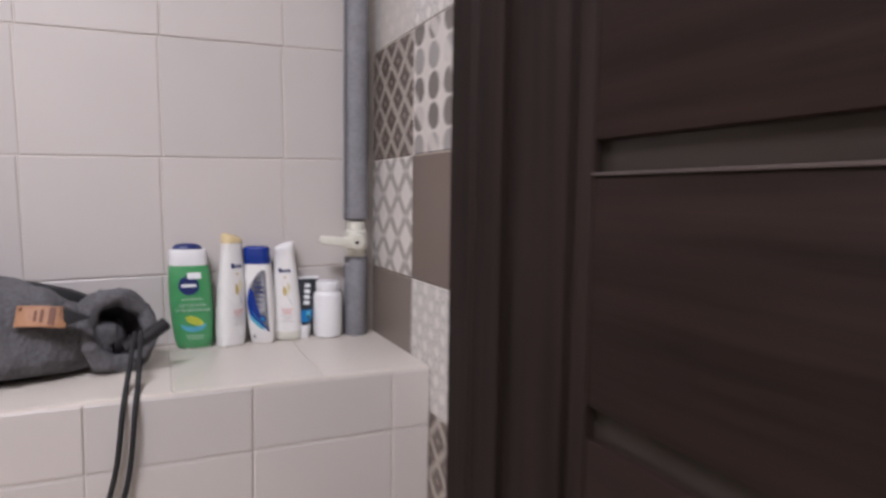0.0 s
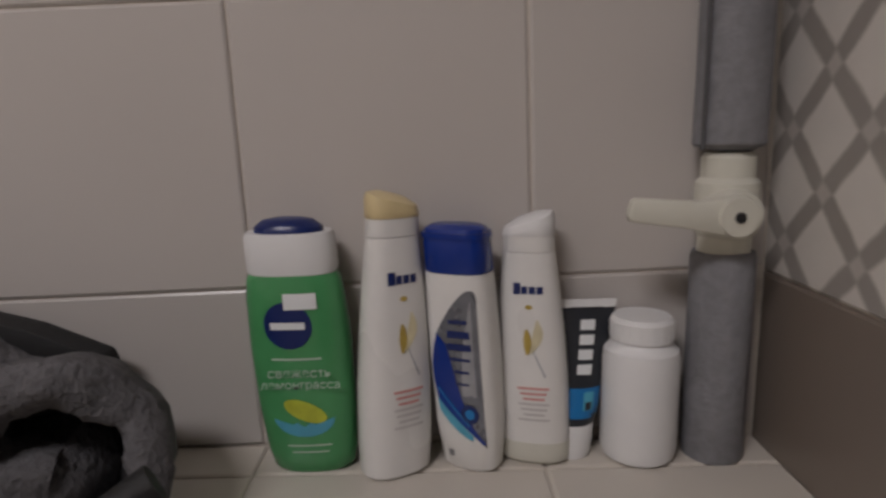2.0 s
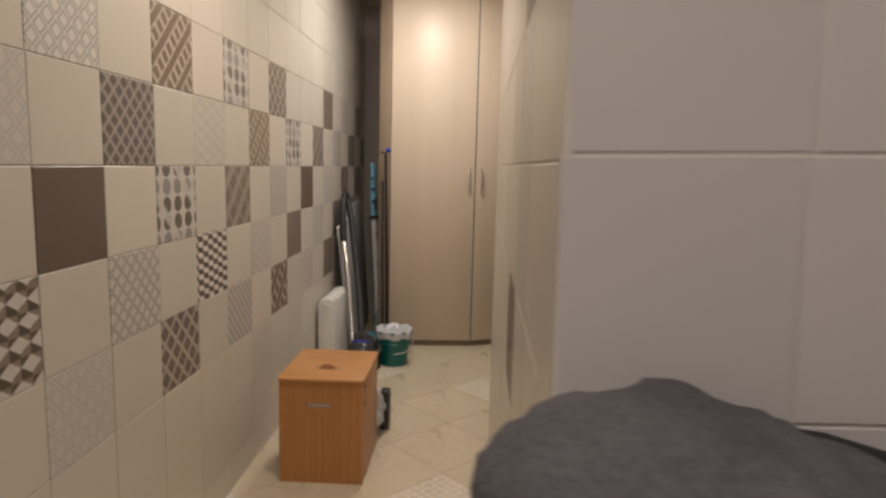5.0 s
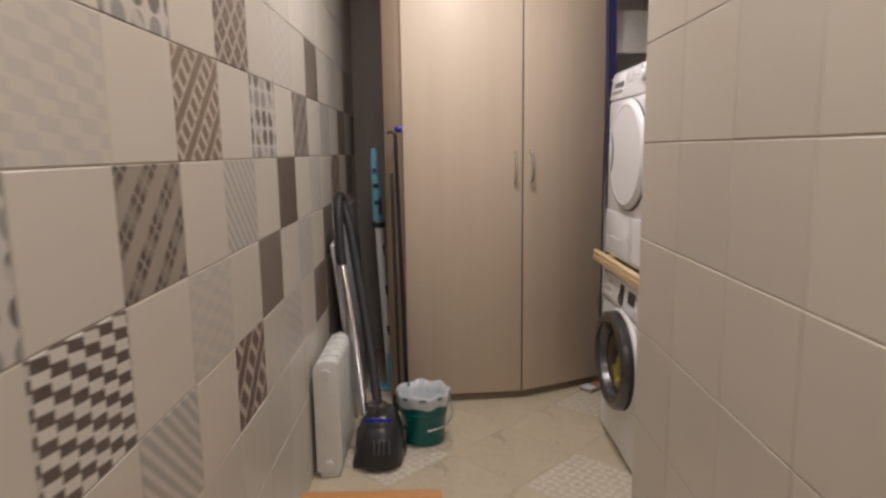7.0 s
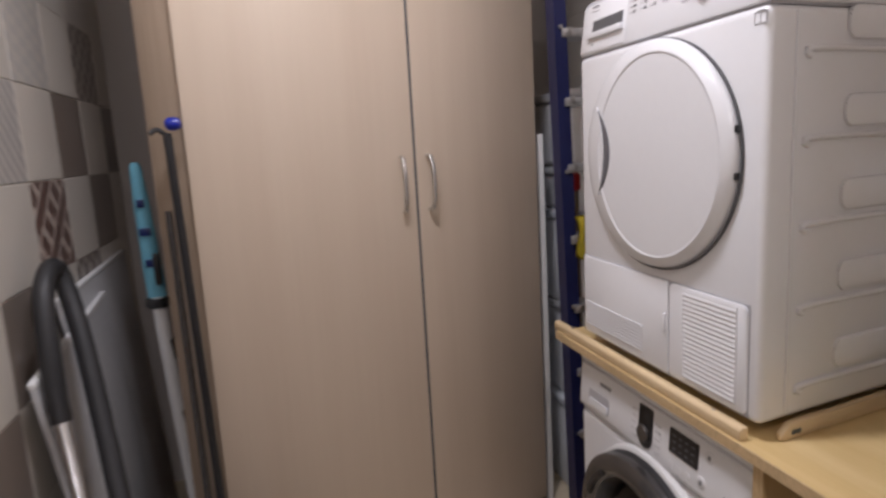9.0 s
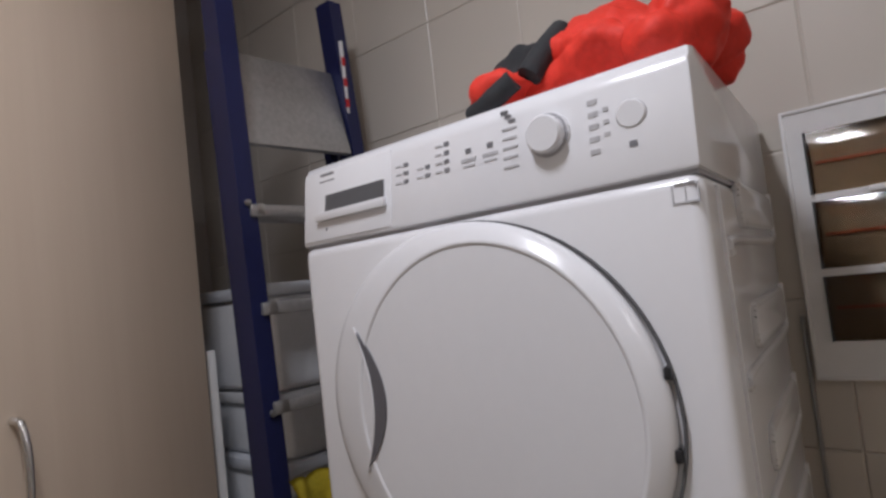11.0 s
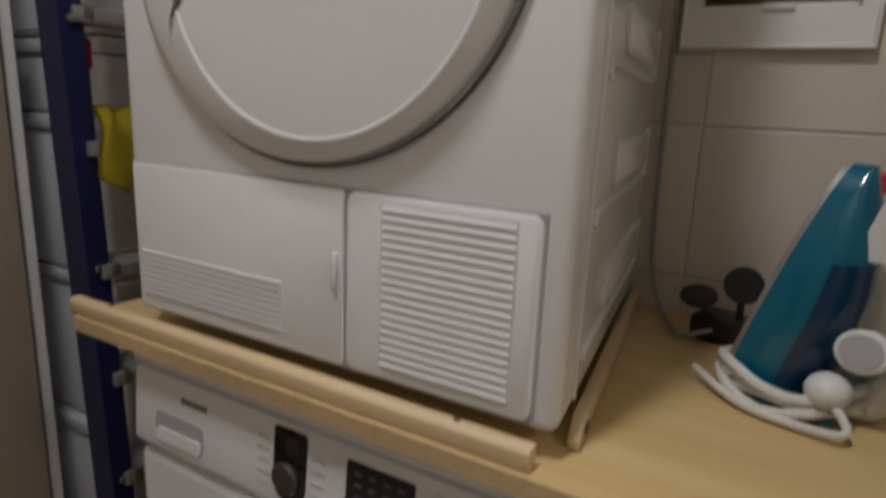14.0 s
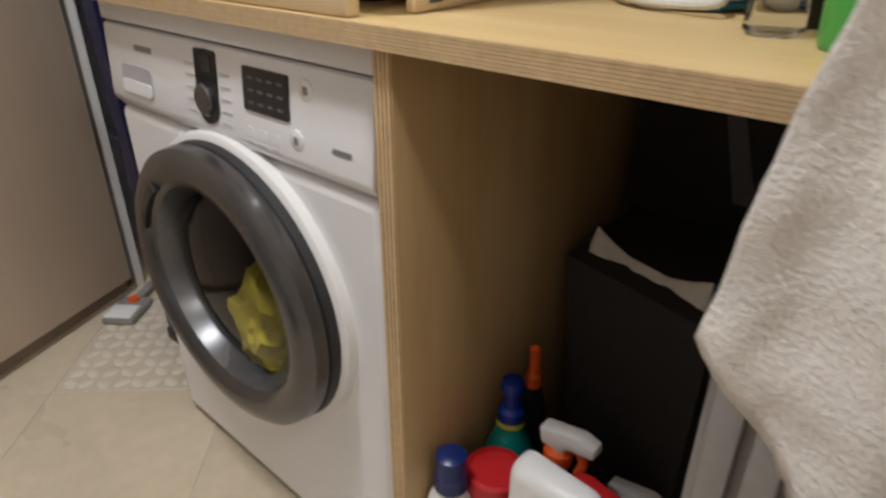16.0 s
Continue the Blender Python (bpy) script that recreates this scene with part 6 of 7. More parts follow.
def steam_iron():
    h = thing("steam_iron", "teal and white steam iron standing on its heel", "steam iron", (0.7, 3.5, 0.808))
    # the iron stands on its heel: built lying along +u with the tip at the top, then stood up
    m = Matrix.Translation((0.79, 3.574, 0.815)) @ pose(0, 0, 0, 0, 0, -112) @ Matrix.Diagonal((1.08, 1.08, 0.92, 1.0))
    T = lambda pts: [m @ Vector(p) for p in pts]
    def sole(z):
        return 0.058 * (1 - max(0, z) ** 2.2 / 0.285 ** 2.2) ** 0.62 if z < 0.285 else 0.0
    zs = [0.0, 0.02, 0.06, 0.1, 0.14, 0.18, 0.22, 0.25, 0.272, 0.283]
    # the sole plate faces the far wall side (local +x is towards the handle)
    lean = lambda z: 0.07 * z / 0.285
    def slab(x0, x1, k, mat, name, zmax=0.284, taper=0.0, label=""):
        rings = []
        for z in [q for q in zs if q <= zmax]:
            w = max(sole(z) * k, 0.001)
            w2 = max(w - taper, 0.001)
            rings.append(T([(x0 + lean(z), -w, z), (x0 + lean(z), w, z), (x1 + lean(z), w2, z), (x1 + lean(z), -w2, z)]))
        return part(name, skin(rings), mat, h, label)
    slab(-0.006, 0.0, 1.0, STEEL, "sole_plate", label="steel sole plate")
    slab(0.0, 0.018, 1.02, TEAL_IRON, "skirt", taper=0.002)
    rings = []
    for z in zs:
        w = max(sole(z) * 0.98, 0.001)
        d = 0.018 + 0.058 * math.sin(min(1, max(0, (0.285 - z) / 0.2)) * math.pi / 2)
        a = []
        for k in range(13):
            t = math.pi * k / 12
            a.append((0.018 + lean(z) + (d - 0.018) * math.sin(t) ** 0.7, w * math.cos(t), z))
        rings.append(T(a))
    part("tank", skin(rings), TEAL_IRON, h, "glossy teal water tank")
    part("tank_panel", skin([T([(0.0185 + lean(z) + (0.05 - 0.1 * abs(z - 0.1)) * (0.5 + 0.5 * math.sin(math.pi * k / 8)), 0.035 * math.cos(math.pi * k / 8) * (1.05 - z / 0.3), z + 0.0) for k in range(9)]) for z in (0.03, 0.07, 0.11, 0.15, 0.19)]), NAVY_IRON, h, "deep blue panel")
    grip = pipe(T([(0.07, 0, 0.005), (0.118, 0, 0.012), (0.146, 0, 0.07), (0.164, 0, 0.14), (0.168, 0, 0.19), (0.152, 0, 0.235), (0.13, 0, 0.25)]), 0.019, 14)
    part("handle", grip, SHELL, h, "white handle")
    part("handle_top", skin([T([(0.045 + lean(z), -0.02, z), (0.045 + lean(z), 0.02, z), (0.1 + lean(z) - 0.2 * abs(z - 0.2), 0.012, z), (0.1 + lean(z) - 0.2 * abs(z - 0.2), -0.012, z)]) for z in (0.18, 0.21, 0.24, 0.268)]), SHELL, h)
    part("heel", block((-0.004, -0.055, -0.006), (0.11, 0.055, 0.004), 0.004, m=m), TEAL_IRON, h)
    dial = lathe([(0.024, 0.0), (0.024, 0.012), (0.021, 0.015), (0.001, 0.015)], (0, 0, 0), 2, 32)
    dial.transform(m @ pose(0.12, -0.034, 0.085, 75, 0, 0))
    part("dial", dial, SHELL, h, "white and clear temperature dial")
    face = lathe([(0.0185, 0.0), (0.0185, 0.0165), (0.001, 0.0168)], (0, 0, 0), 2, 28)
    face.transform(m @ pose(0.12, -0.034, 0.085, 75, 0, 0))
    part("dial_face", face, SCOOP, h, "clear grey dial face")
    side = []
    for z in (0.025, 0.06, 0.1, 0.14, 0.175):
        w, d = sole(z) * 1.0, 0.018 + 0.06 * math.sin(min(1, (0.285 - z) / 0.2) * math.pi / 2)
        side.append(T([(0.0185 + lean(z) + (d - 0.018) * math.sin(math.pi * q) ** 0.7 * 1.03, w * math.cos(math.pi * q) * 1.015, z) for q in [0.6 + 0.3 * k / 7 for k in range(8)]]))
    part("tank_window", skin(side, False, loop=False), NAVY_IRON, h, "see-through dark blue tank side")
    ball = bmesh.new()
    bmesh.ops.create_uvsphere(ball, u_segments=20, v_segments=12, radius=0.021)
    ball.transform(m @ Matrix.Translation((0.1, -0.05, 0.035)))
    part("cable_joint", ball, SHELL, h, "white ball joint of the cable")
    for k in range(4):
        r, z = 0.068 + 0.004 * k, 0.006 + 0.011 * (k % 3)
        loop = [(0.05 + 0.072 * math.cos(a), r * math.sin(a), z + 0.008 * math.sin(3 * a + k)) for a in [2 * math.pi * i / 14 + k for i in range(13)]]
        part("cable_turn", pipe(T(loop), 0.0062, 8), CABLE, h, "white braided cable")
    part("cable_turn", pipe(T([(0.1, -0.05, 0.03), (0.13, -0.075, 0.01), (0.11, -0.085, 0.003), (0.04, -0.09, 0.002), (-0.03, -0.06, 0.01)]), 0.0045, 8), CABLE, h)


def bottle(name, label, category, at, secs, mat, cap=None, cap_m=None, n=28, group=""):
    b = thing(name, label, category, at, group)
    part("body", lathe([(r, z) for r, z in secs], at, 2, n), mat, b)
    if cap:
        part("cap", lathe([(r, z) for r, z in cap], at, 2, n), cap_m, b)
    return b


def cleaning_things():
    t = 0.808
    b = bottle("spray_starch_bottle", "white bottle with a red nozzle cap beside the iron", "bottle", (0.86, 3.46, t), [(0.028, 0), (0.032, 0.004), (0.033, 0.15), (0.03, 0.185), (0.021, 0.215), (0.021, 0.222)], SHELL, [(0.024, 0.222), (0.026, 0.225), (0.0255, 0.242), (0.02, 0.252), (0.009, 0.256), (0.0075, 0.272), (0.004, 0.275)], RED)
    part("cap_band", lathe([(0.0265, 0.226), (0.0265, 0.231)], (0.86, 3.46, t), 2, 28, ends=False), SHELL, b)
    g = bottle("green_tub", "bright green plastic tub on the worktop", "tub", (0.575, 3.33, t), [(0.042, 0), (0.045, 0.004), (0.05, 0.15), (0.052, 0.152), (0.052, 0.16), (0.048, 0.16), (0.045, 0.02), (0.001, 0.02)], GREEN_TUB)
    for k in range(2):
        part("print_mark", block((0.5235, 3.33 - 0.012 + 0.016 * k, t + 0.1), (0.5275, 3.338 - 0.012 + 0.016 * k, t + 0.115)), PRINT, g)
    c = bottle("water_bottle", "small clear plastic bottle on the worktop", "bottle", (0.6, 3.412, t), [(0.018, 0), (0.022, 0.004), (0.02, 0.03), (0.022, 0.06), (0.02, 0.09), (0.01, 0.11), (0.009, 0.12)], PET, [(0.011, 0.118), (0.011, 0.13), (0.001, 0.131)], SHELL)
    k = thing("black_can", "short black can behind the iron", "can", (0.66, 3.415, t))
    part("body", lathe([(0.016, 0), (0.018, 0.003), (0.018, 0.07), (0.012, 0.08), (0.001, 0.081)], (0.66, 3.405, t), 2, 24), BLACK, k)
    # clamp adaptor with two round pads and its cable
    s = thing("socket_block", "black power socket block with round flip covers", "power strip", (0.9, 3.6, t))
    part("body", block((-0.035, -0.055, 0.0), (0.03, 0.055, 0.036), 0.008, m=Matrix.Translation((0.905, 3.6, t + 0.001)) @ pose(0, 0, 0, 0, 0, -20)), BLACK, s)
    for dx, dy, dz, tilt in ((0.0, 0.055, 0.06, 70), (0.0, 0.0, 0.085, 10)):
        d = lathe([(0.024, -0.004), (0.026, 0.0), (0.024, 0.004)], (0, 0, 0), 0, 24)
        d.transform(Matrix.Translation((0.9 + dx, 3.6 + dy, t + dz)) @ pose(0, 0, 0, tilt * 0.3, tilt, 0))
        part("flip_cover", d, BLACK, s)
        part("cover_arm", pipe([(0.9 + dx * 0.5, 3.6 + dy * 0.6, t + 0.034), (0.9 + dx, 3.6 + dy, t + dz - 0.01)], 0.005, 8, smooth=False), BLACK, s)
    part("cable", pipe([(0.88, 3.63, t + 0.02), (0.86, 3.665, t + 0.012), (0.9, 3.685, t + 0.006), (0.95, 3.71, t + 0.012), (0.985, 3.735, t + 0.05), (0.997, 3.748, t + 0.14), (0.998, 3.75, t + 0.5)], 0.0035, 8), GREY_CABLE, s, "grey cable")

    # under the worktop
    h = thing("laundry_hamper", "dark fabric hamper under the worktop with linen in it", "hamper", (0.76, 3.5, 0))
    part("bin", skin([[(0.69, 3.43, 0.0), (0.9, 3.4, 0.0), (0.9, 3.6, 0.0), (0.745, 3.6, 0.0)], [(0.665, 3.42, 0.5), (0.93, 3.38, 0.5), (0.93, 3.64, 0.5), (0.715, 3.63, 0.5)]], True), HAMPER, h)
    part("lid", block((0.92, 3.36, 0.49), (0.945, 3.655, 0.765), 0.004), HAMPER, h, "open dark lid")
    part("lid_band", prism([(3.47, 0.545), (3.5, 0.545), (3.56, 0.77), (3.54, 0.77)], 0.915, 0.919, 0), SEAM, h)
    cl = bmesh.new()
    bmesh.ops.create_grid(cl, x_segments=24, y_segments=12, size=1.0)
    for v in cl.verts:
        a, b2 = v.co.x, v.co.y
        v.co = Vector((0.722 - 0.022 * a + 0.016 * b2, 3.528 - 0.085 * a, 0.496 + 0.012 * b2 + (0.022 * abs(a) ** 2 if a < -0.2 else 0.02 * a * a) * (0.5 + 0.5 * b2)))
    cl = rough_up(cl, 0.008, 25, 2)
    bmesh.ops.solidify(cl, geom=cl.faces[:], thickness=0.004)
    part("linen", cl, LINEN, h, "white linen hanging over the rim", sharp=180)

    bottle("detergent_bottle", "white detergent bottle with a navy collar and clear cap", "bottle", (0.49, 3.63, 0.0), [(0.03, 0), (0.035, 0.005), (0.036, 0.2), (0.028, 0.245), (0.016, 0.262), (0.016, 0.268)], SHELL, [(0.021, 0.266), (0.021, 0.285), (0.02, 0.286), (0.019, 0.316), (0.012, 0.32)], LABEL_NAVY, group="cleaning bottles")
    bottle("powder_can", "navy can with a red lid", "can", (0.54, 3.6, 0.0), [(0.034, 0), (0.036, 0.003), (0.036, 0.25)], DEEP_BLUE, [(0.037, 0.248), (0.038, 0.25), (0.038, 0.275), (0.034, 0.279), (0.033, 0.272), (0.001, 0.272)], RED, group="cleaning bottles")
    s1 = bottle("spray_bottle", "aqua cleaner bottle with a blue pump top", "spray bottle", (0.605, 3.626, 0.0), [(0.036, 0), (0.04, 0.005), (0.041, 0.2), (0.034, 0.25), (0.018, 0.285), (0.015, 0.3)], AQUA, [(0.018, 0.298), (0.018, 0.315), (0.012, 0.32), (0.012, 0.345), (0.016, 0.348), (0.014, 0.362), (0.002, 0.364)], CAP_BLUE, group="cleaning bottles")
    part("collar", lathe([(0.02, 0.294), (0.02, 0.302)], (0.605, 3.626, 0.0), 2, 24, ends=False), INK_LIME, s1)
    def trigger(name, label, at, body, mat, cap, flip):
        b = bottle(name, label, "spray bottle", at, body, mat, group="cleaning bottles")
        z = at[2] + body[-1][1]
        part("collar", lathe([(0.017, 0), (0.018, 0.003), (0.018, 0.02), (0.012, 0.026)], (at[0], at[1], z - 0.004), 2, 20), cap, b)
        part("spray_head", prism([(at[1] + flip * q, z + r) for q, r in ((-0.02, 0.022), (-0.024, 0.045), (0.03, 0.056), (0.05, 0.05), (0.05, 0.036), (0.014, 0.03), (0.01, 0.018))], at[0] - 0.011, at[0] + 0.011, 0, 0.003), SHELL if flip < 0 else cap, b)
        part("trigger", pipe([(at[0], at[1] + flip * 0.024, z + 0.034), (at[0], at[1] + flip * 0.034, z + 0.015), (at[0], at[1] + flip * 0.028, z - 0.008)], 0.006, 8), cap, b)
    trigger("trigger_spray", "dark blue trigger spray bottle with an orange collar", (0.585, 3.54, 0.0), [(0.034, 0), (0.037, 0.004), (0.037, 0.2), (0.028, 0.25), (0.014, 0.28), (0.014, 0.3)], DEEP_BLUE, ORANGE, -1)
    trigger("trigger_spray", "burgundy trigger spray bottle with a red head", (0.64, 3.468, 0.0), [(0.032, 0), (0.035, 0.004), (0.035, 0.14), (0.024, 0.18), (0.013, 0.2), (0.013, 0.21)], BURGUNDY, RED, -1)
    bottle("squirt_bottle", "dark slim bottle with an orange nozzle by the panel", "bottle", (0.672, 3.638, 0.0), [(0.026, 0), (0.028, 0.004), (0.028, 0.2), (0.02, 0.27), (0.011, 0.31)], BLACK, [(0.012, 0.308), (0.012, 0.325), (0.008, 0.33), (0.008, 0.37), (0.003, 0.374)], ORANGE, group="cleaning bottles")
    trigger("trigger_spray", "burgundy spray bottle with a red collar in front of the hamper", (0.565, 3.458, 0.0), [(0.032, 0), (0.034, 0.004), (0.034, 0.18), (0.022, 0.23), (0.012, 0.25), (0.012, 0.26)], BURGUNDY, RED, 1)
    pk = thing("wipes_packet", "glossy white packet of wipes stood on the floor", "packet", (0.51, 3.47, 0))
    bm = block((0.478, 3.44, 0.0), (0.522, 3.545, 0.372), 0.016, 3)
    part("packet", rough_up(bm, 0.004, 20, 3), SHELL, pk)

    # slatted grey crate and the towel over it
    cr = thing("slatted_crate", "grey slatted plastic crate by the partition end", "crate", (0.5, 3.31, 0))
    part("frame", block((0.49, 3.262, 0.0), (0.765, 3.364, 0.66), 0.006), PLASTIC_GREY, cr)
    for k in range(5):
        x = 0.512 + 0.05 * k
        part("slat", block((x, 3.362, 0.03), (x + 0.036, 3.375, 0.64), 0.004), PLASTIC_GREY, cr)
    for k in range(3):
        part("slat", block((0.478, 3.268 + 0.034 * k, 0.03), (0.491, 3.292 + 0.034 * k, 0.64), 0.003), PLASTIC_GREY, cr)


def towel():
    t = thing("towel", "white terry towel hanging over the worktop edge", "towel", (0.42, 3.27, 0.6))
    n, m = 40, 46
    rings = []
    # across the cloth (v) and down it (u), from the heap on top to the pointed hem
    edge = [(1.14, 3.2), (1.08, 3.262), (0.96, 3.297), (0.8, 3.339), (0.66, 3.362)]
    def edge_y(z):
        for (z0, y0), (z1, y1) in zip(edge, edge[1:]):
            if z1 <= z <= z0:
                return y0 + (y1 - y0) * (z0 - z) / (z0 - z1)
        return edge[-1][1] if z < 0.66 else edge[0][1]
    for i in range(n + 1):
        u = i / n
        row = []
        for j in range(m + 1):
            v = j / m
            hem = 0.53 + 0.13 * v ** 1.6
            z = 1.12 + (hem - 1.12) * u
            y = 3.17 + (max(edge_y(z), 3.2) - 3.17) * v
            x = 0.4 + 0.009 * math.sin(7 * v + 2.2 * u) + 0.007 * math.sin(15 * v + 4 * u) - 0.02 * (1 - v)
            row.append((x, y, z))
        rings.append(row)
    bm = skin(rings, False, loop=False)
    bm = rough_up(bm, 0.006, 14, 6)
    bmesh.ops.solidify(bm, geom=bm.faces[:], thickness=0.007)
    bm = rough_up(bm, 0.0012, 150, 9)
    for v in bm.verts:
        v.co.y = max(v.co.y, BY1 + 0.004)
    part("cloth", bm, TERRY, t, sharp=180)


def ladder_corner():
    w = thing("white_panel", "tall white board stood between wardrobe and stepladder", "board", (0.66, 5.0, 0))
    part("board", block((0.612, 4.885, 0.0), (0.628, 5.45, 1.33), 0.003), BOARD, w)
    part("edge_strip", block((0.609, 4.876, 0.0), (0.631, 4.886, 1.332), 0.003), SHELL, w)
    for k, (z0, z1, dx) in enumerate(((0.0, 0.36, 0.0), (0.362, 0.72, 0.01), (0.722, 1.06, 0.0), (1.062, 1.215, 0.015), (1.22, 1.47, 0.0))):
        b = thing("storage_box", "frosted white storage box stacked behind the stepladder", "storage box", (0.83, 4.95, z0), "stacked storage boxes")
        part("box", block((0.715 + dx, 4.76, z0), (0.99, 5.15, z1 - 0.03), 0.015, 3), BOXPLASTIC, b)
        part("lid", block((0.705 + dx, 4.75, z1 - 0.03), (1.0, 5.16, z1), 0.008), SHELL if k % 2 else BOARD, b, "clip lid")
    c = thing("cleaning_cloth", "yellow cleaning cloth hung over a ladder tread", "cloth", (0.66, 4.52, 1.0))
    rings = []
    for i in range(15):
        u = i / 14
        rings.append([(0.572 + 0.1 * v + 0.006 * math.sin(9 * v + 5 * u), 4.545 - 0.016 * math.sin(math.pi * min(u * 3, 1) / 2) - 0.006 * math.sin(8 * v), 1.09 - 0.14 * u * (0.6 + 0.4 * math.sin(2.6 * v + 0.6)) + 0.004 * math.sin(11 * v)) for v in [k / 12 for k in range(13)]])
    bm = skin(rings, False, loop=False)
    bmesh.ops.solidify(bm, geom=bm.faces[:], thickness=0.003)
    part("cloth", bm, YELLOW, c, sharp=180)
    s = thing("squeegee", "wooden pole with a dark red head behind the stepladder", "pole", (0.655, 4.68, 0))
    part("pole", pipe([(0.672, 4.72, 0.0), (0.655, 4.7, 1.17)], 0.011, 12, smooth=False), PLINTH, s)
    part("head", lathe([(0.012, 1.15), (0.016, 1.155), (0.016, 1.2), (0.01, 1.206)], (0.655, 4.7, 0), 2, 16), RED, s)
    g = thing("dustpan", "grey and white dustpan with an orange button on the floor", "dustpan", (0.55, 4.78, 0))
    mm = Matrix.Translation((0.545, 4.765, 0.001)) @ pose(0, 0, 0, 0, 0, 38)
    part("pan", block((-0.07, -0.04, 0.0), (0.04, 0.04, 0.018), 0.006, m=mm), PLASTIC_GREY, g)
    part("pad", block((-0.068, -0.034, 0.018), (-0.01, 0.034, 0.024), 0.003, m=mm), SHELL, g)
    part("button", lathe([(0.014, 0.018), (0.013, 0.026), (0.001, 0.027)], mm @ Vector((0.02, 0, 0)), 2, 20), ORANGE, g)
    part("handle", block((0.04, -0.012, 0.004), (0.12, 0.012, 0.02), 0.005, m=mm), PLASTIC_GREY, g)


red_jacket()
steam_iron()
cleaning_things()
towel()
ladder_corner()

# ---- tiles, one by one ----
def tile_mesh(w, h, thick=0.009, soft=0.0022):
    """A tile in its own y and z; its face looks to +x and its arris is eased."""
    a, b = w / 2, h / 2
    x0, x1, x2 = -thick, -soft * 0.6, 0.0
    ring = lambda x, i: [(x, -a + i, -b + i), (x, a - i, -b + i), (x, a - i, b - i), (x, -a + i, b - i)]
    vs = ring(x0, 0) + ring(x1, 0) + ring(x2, soft)
    fs = [(8, 9, 10, 11)]
    for o in (0, 4):
        for i in range(4):
            j = (i + 1) % 4
            fs.append((o + i, o + j, o + 4 + j, o + 4 + i))
    me = bpy.data.meshes.new("tile")
    me.from_pydata(vs, [], fs)
    return me


TILES = {}


def lay(parent, m, w, h, mat):
    key = (round(w, 4), round(h, 4), mat.name)
    if key not in TILES:
        TILES[key] = tile_mesh(w, h)
        TILES[key].materials.append(mat)
    ob = new("tile", TILES[key])
    ob.parent = parent
    ob.matrix_basis = m
    return ob


GAP = 0.002


def cover(parent, start, along, turn, us, zs, pick, rise=0.0, pivot=0.0):
    """Tiles between the joint lines us (metres along the wall from start) and zs; each is turned to face the room."""
    for i, (a, b) in enumerate(zip(us, us[1:])):
        for k, (c, d) in enumerate(zip(zs, zs[1:])):
            w, h = b - a - GAP, d - c - GAP
            if w < 0.012 or h < 0.012:
                continue
            p = Vector(start) + Vector(along) * ((a + b) / 2)
            jit = random.uniform(-0.0007, 0.0007)
            lay(parent, Matrix.Translation((p.x, p.y, (c + d) / 2 + rise * ((a + b) / 2 - pivot))) @ pose(0, 0, 0, random.uniform(-0.1, 0.1) + math.degrees(rise), random.uniform(-0.15, 0.15), turn + random.uniform(-0.15, 0.15)) @ Matrix.Translation((jit, 0, 0)), w, h, pick(i, k, a, c))


def lines(first, pitch, lo, hi):
    k0 = math.floor((lo - first) / pitch) + 1
    out, k = [lo], k0
    while first + pitch * k < hi - 1e-4:
        if first + pitch * k > lo + 0.004:
            out.append(first + pitch * k)
        k += 1
    return out + [hi]


# left wall: 26 cm by 23 cm pieces, five rows of chequered decor
PY, PZ, Y0, Z0 = 0.262, 0.2335, 1.456, 1.283
PATTERN = {
    1: {-4: "net", -2: "dots", 0: "net", 2: "weave", 4: "dots", 6: "floral", 8: "faint", 10: "taupe", 12: "faint", 14: "floral"},
    0: {-3: "dots", -1: "lace", 1: "diamond", 3: "faint", 5: "weave", 7: "dots", 9: "plaid", 11: "waves", 13: "taupe", 15: "brown"},
    -1: {-4: "waves", -2: "plaid", 0: "brown", 2: "dots", 4: "plaid", 6: "waves", 8: "brown", 10: "faint", 12: "weave2", 14: "taupe"},
    -2: {-3: "brown", -1: "cubes", 1: "mesh", 3: "steps", 5: "faint", 7: "taupe", 9: "lace", 11: "taupe", 13: "floral"},
    -3: {-4: "faint", -2: "weave", 0: "lace", 2: "rhomb", 4: "waves", 6: "weave2", 8: "faint", 10: "taupe", 12: "floral"},
}


def west_pick(i, k, a, c):
    col, row = round((a - Y0) / PY), round((c - Z0) / PZ)
    name = PATTERN.get(row, {}).get(col)
    return DECOR[name] if name else TILE


cover(wall_west, (LX, 0, 0), (0, 1, 0), 0, lines(Y0, PY, -0.9, BY), lines(Z0, PZ, 0.0, CEIL), west_pick)

# niche face, corridor face of the partition, wall with the door, laundry wall
PT = 0.2475
cover(partition, (0, NY, 0), (1, 0, 0), -90, lines(0.651, PT, BX0, RX - 0.002), lines(1.326, 0.243, LEDGE, CEIL - 0.02), lambda i, k, a, c: TILE_PALE, 0.022, 0.65)
skew = Vector((BX1 - BX0, BY1 - NY, 0))
run = skew.length
skew.normalize()
SIDE = {(1, 0): "faint", (1, 1): "taupe", (1, -1): "lace", (2, -2): "brown", (1, -3): "floral", (2, 0): "faint", (2, 2): "weave"}


def side_pick(i, k, a, c):
    name = SIDE.get((round(a / 0.25 - 0.4), round((c - 1.31) / 0.24)))
    return DECOR[name] if name else TILE


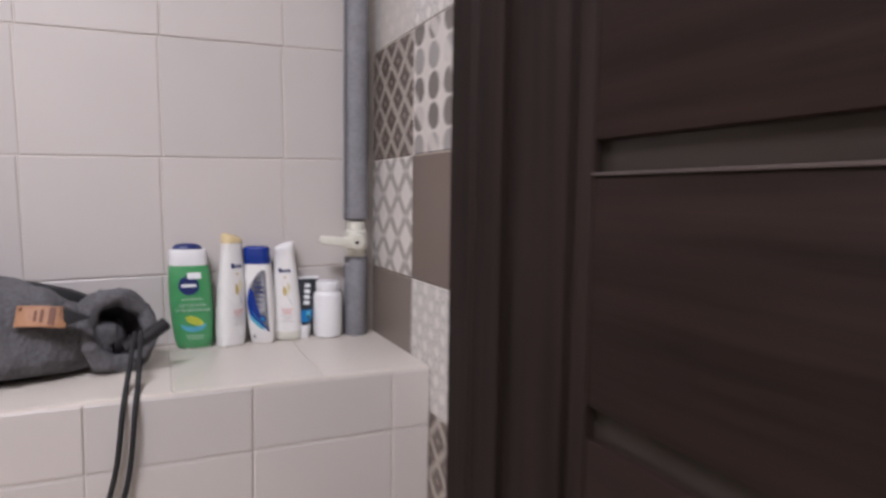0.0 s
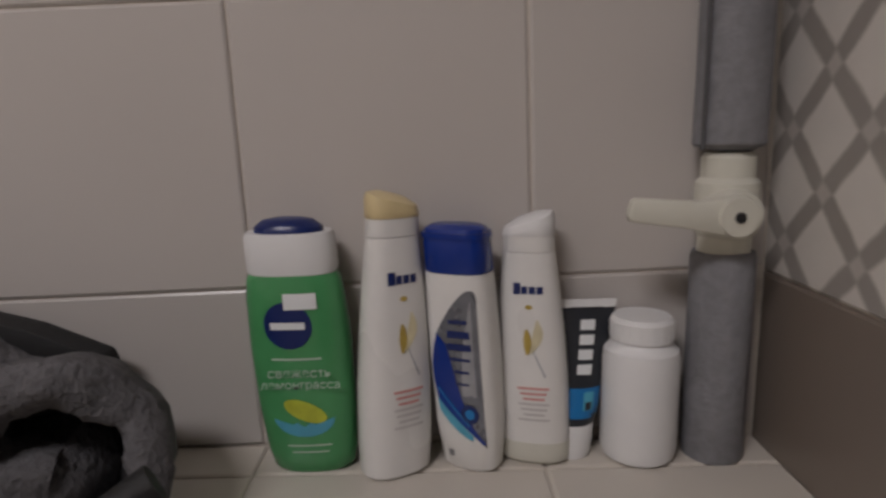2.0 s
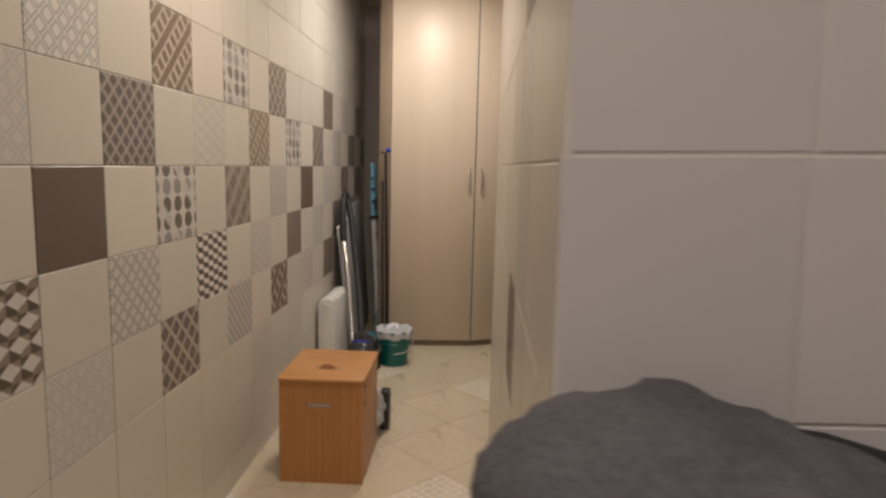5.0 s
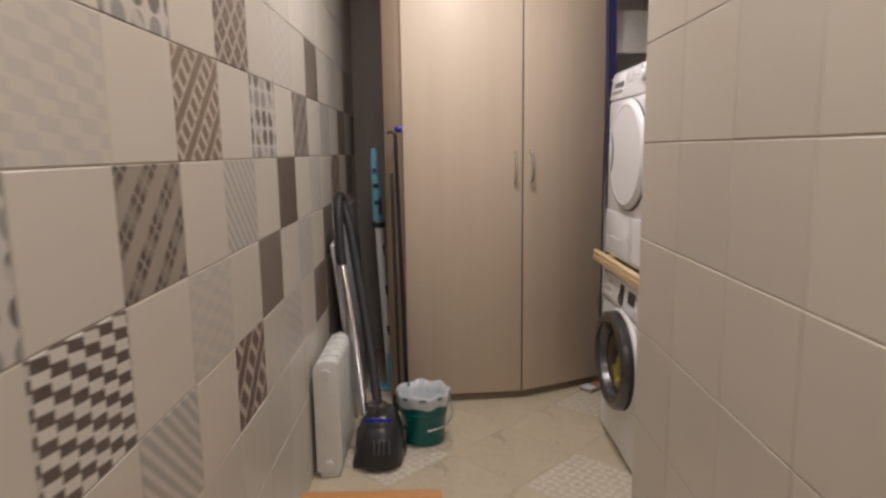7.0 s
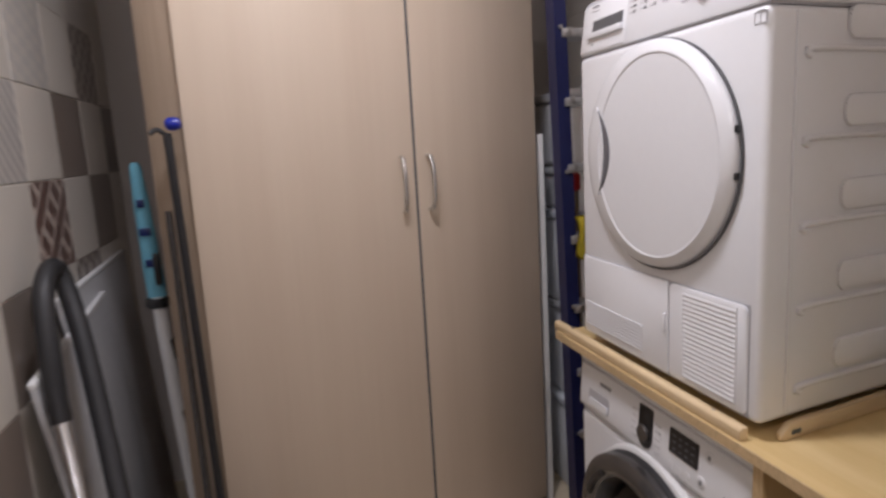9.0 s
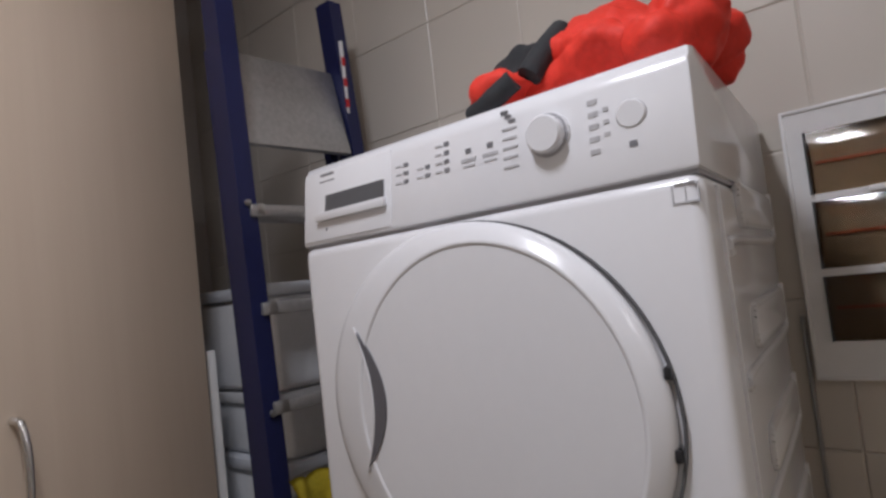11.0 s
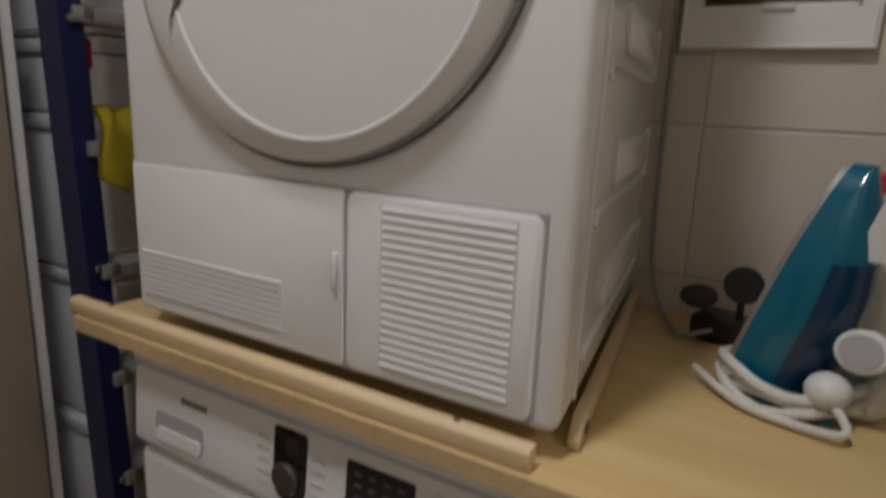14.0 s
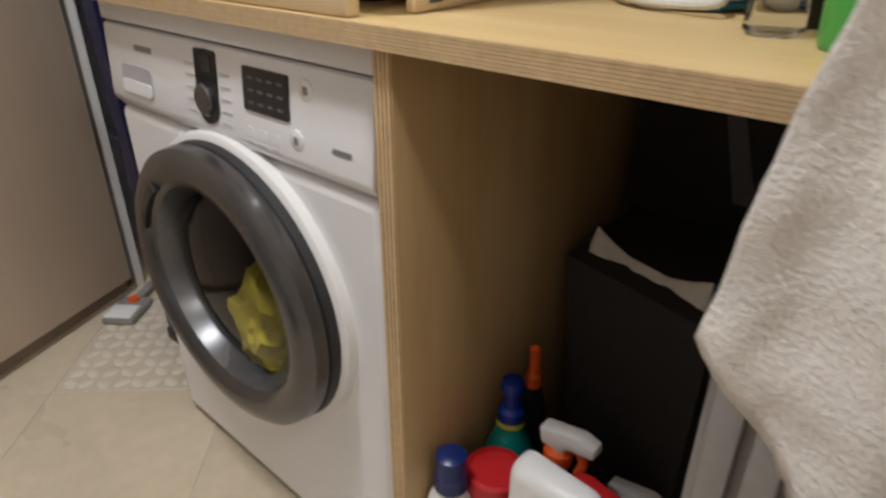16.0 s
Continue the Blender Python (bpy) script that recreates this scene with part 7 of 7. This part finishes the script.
cover(partition, (BX0, NY, 0), skew, 180 - math.degrees(math.atan2(skew.x, skew.y)), lines(0.12, 0.25, 0.0, run), lines(1.31, 0.24, 0.0, CEIL), side_pick)
cover(partition, (0, BY1, 0), (1, 0, 0), 90, lines(0.5, 0.25, BX1, EX), lines(1.31, 0.24, 0.0, CEIL), lambda i, k, a, c: TILE)
DOORWALL = {(0, 1): "lace", (1, 1): "net", (0, 0): "floral", (1, 0): "dots", (0, -1): "lattice", (1, -1): "brown", (0, -2): "taupe", (1, -2): "net", (0, -3): "brown", (1, -3): "floral", (0, -4): "lace", (1, -4): "weave"}
cover(wall_door, (RX, NY, 0), (0, -1, 0), 180, [0.0, PT, 0.455 - 0.003], lines(1.334, PT * 0.99, 0.0, CEIL), lambda i, k, a, c: DECOR[DOORWALL[(i, round((c - 1.334) / (PT * 0.99)))]] if (i, round((c - 1.334) / (PT * 0.99))) in DOORWALL else TILE_PALE)
cover(wall_east, (EX, 0, 0), (0, 1, 0), 180, lines(3.446, 0.25, BY1, BY), lines(1.1, 0.235, 0.0, CEIL), lambda i, k, a, c: TILE)

# ledge: top strips and front
for a, b in zip([BX0, 0.4, 0.657, 0.905], [0.4, 0.657, 0.905, RX]):
    for c, d in ((FRONT, 0.672), (0.672, NY)):
        lay(ledge, Matrix.Translation(((a + b) / 2, (c + d) / 2, LEDGE)) @ pose(0, 0, 0, 0, -90, 0), d - c - GAP, b - a - GAP, TILE)
cover(ledge, (0, FRONT, 0), (1, 0, 0), -90, lines(0.53, 0.25, BX0, RX), lines(LEDGE - 0.005 - 0.11, 0.25, 0.0, LEDGE - 0.004), lambda i, k, a, c: TILE_PALE)
cover(ledge, (BX0, FRONT, 0), (0, 1, 0), 180, [0.0, NY - FRONT], lines(LEDGE - 0.005 - 0.11, 0.25, 0.0, LEDGE - 0.004), lambda i, k, a, c: TILE_PALE)

# floor: diagonal tiles, some with a pebble relief
PF, U0, V0 = 0.375, 1.938, 3.03
PEBBLED = {(4, -1), (2, -2), (-1, -4), (1, 0)}
half = math.sqrt(0.5)
for iu in range(-10, 12):
    for iv in range(-16, 8):
        u, v = U0 + PF * (iu + 0.5), V0 + PF * (iv + 0.5)
        x, y = (u - v) * half, (u + v) * half
        if not (-1.0 < x < 1.15 and -2.2 < y < 5.6):
            continue
        deco = (iu, iv) in PEBBLED
        ob = lay(floor, Matrix.Translation((x, y, 0)) @ pose(0, 0, 0, 0, 0, 45) @ pose(0, 0, 0, 0, -90, 0), PF - 0.0022, PF - 0.0022, FLOOR_DECOR if deco else FLOOR_TILE)
        if deco:
            bm = bmesh.new()
            for a in range(10):
                for b in range(10):
                    q = lathe([(1.0, 0.0), (0.8, 0.0012), (0.4, 0.0018), (0.02, 0.002)], (0, 0, 0), 2, 9, 0.0185, 0.0115)
                    q.transform(Matrix.Translation((x, y, 0)) @ pose(0, 0, 0, 0, 0, 45) @ Matrix.Translation(((a - 4.5) * 0.036 + random.uniform(-0.003, 0.003), (b - 4.5) * 0.036 + random.uniform(-0.003, 0.003), 0)) @ pose(0, 0, 0, 0, 0, 45 if (a + b) % 2 else -45))
                    me = bpy.data.meshes.new("tmp")
                    q.to_mesh(me)
                    q.free()
                    bm.from_mesh(me)
                    bpy.data.meshes.remove(me)
            tagged(part("pebble_relief", bm, PEBBLE, floor), kind="stuff")
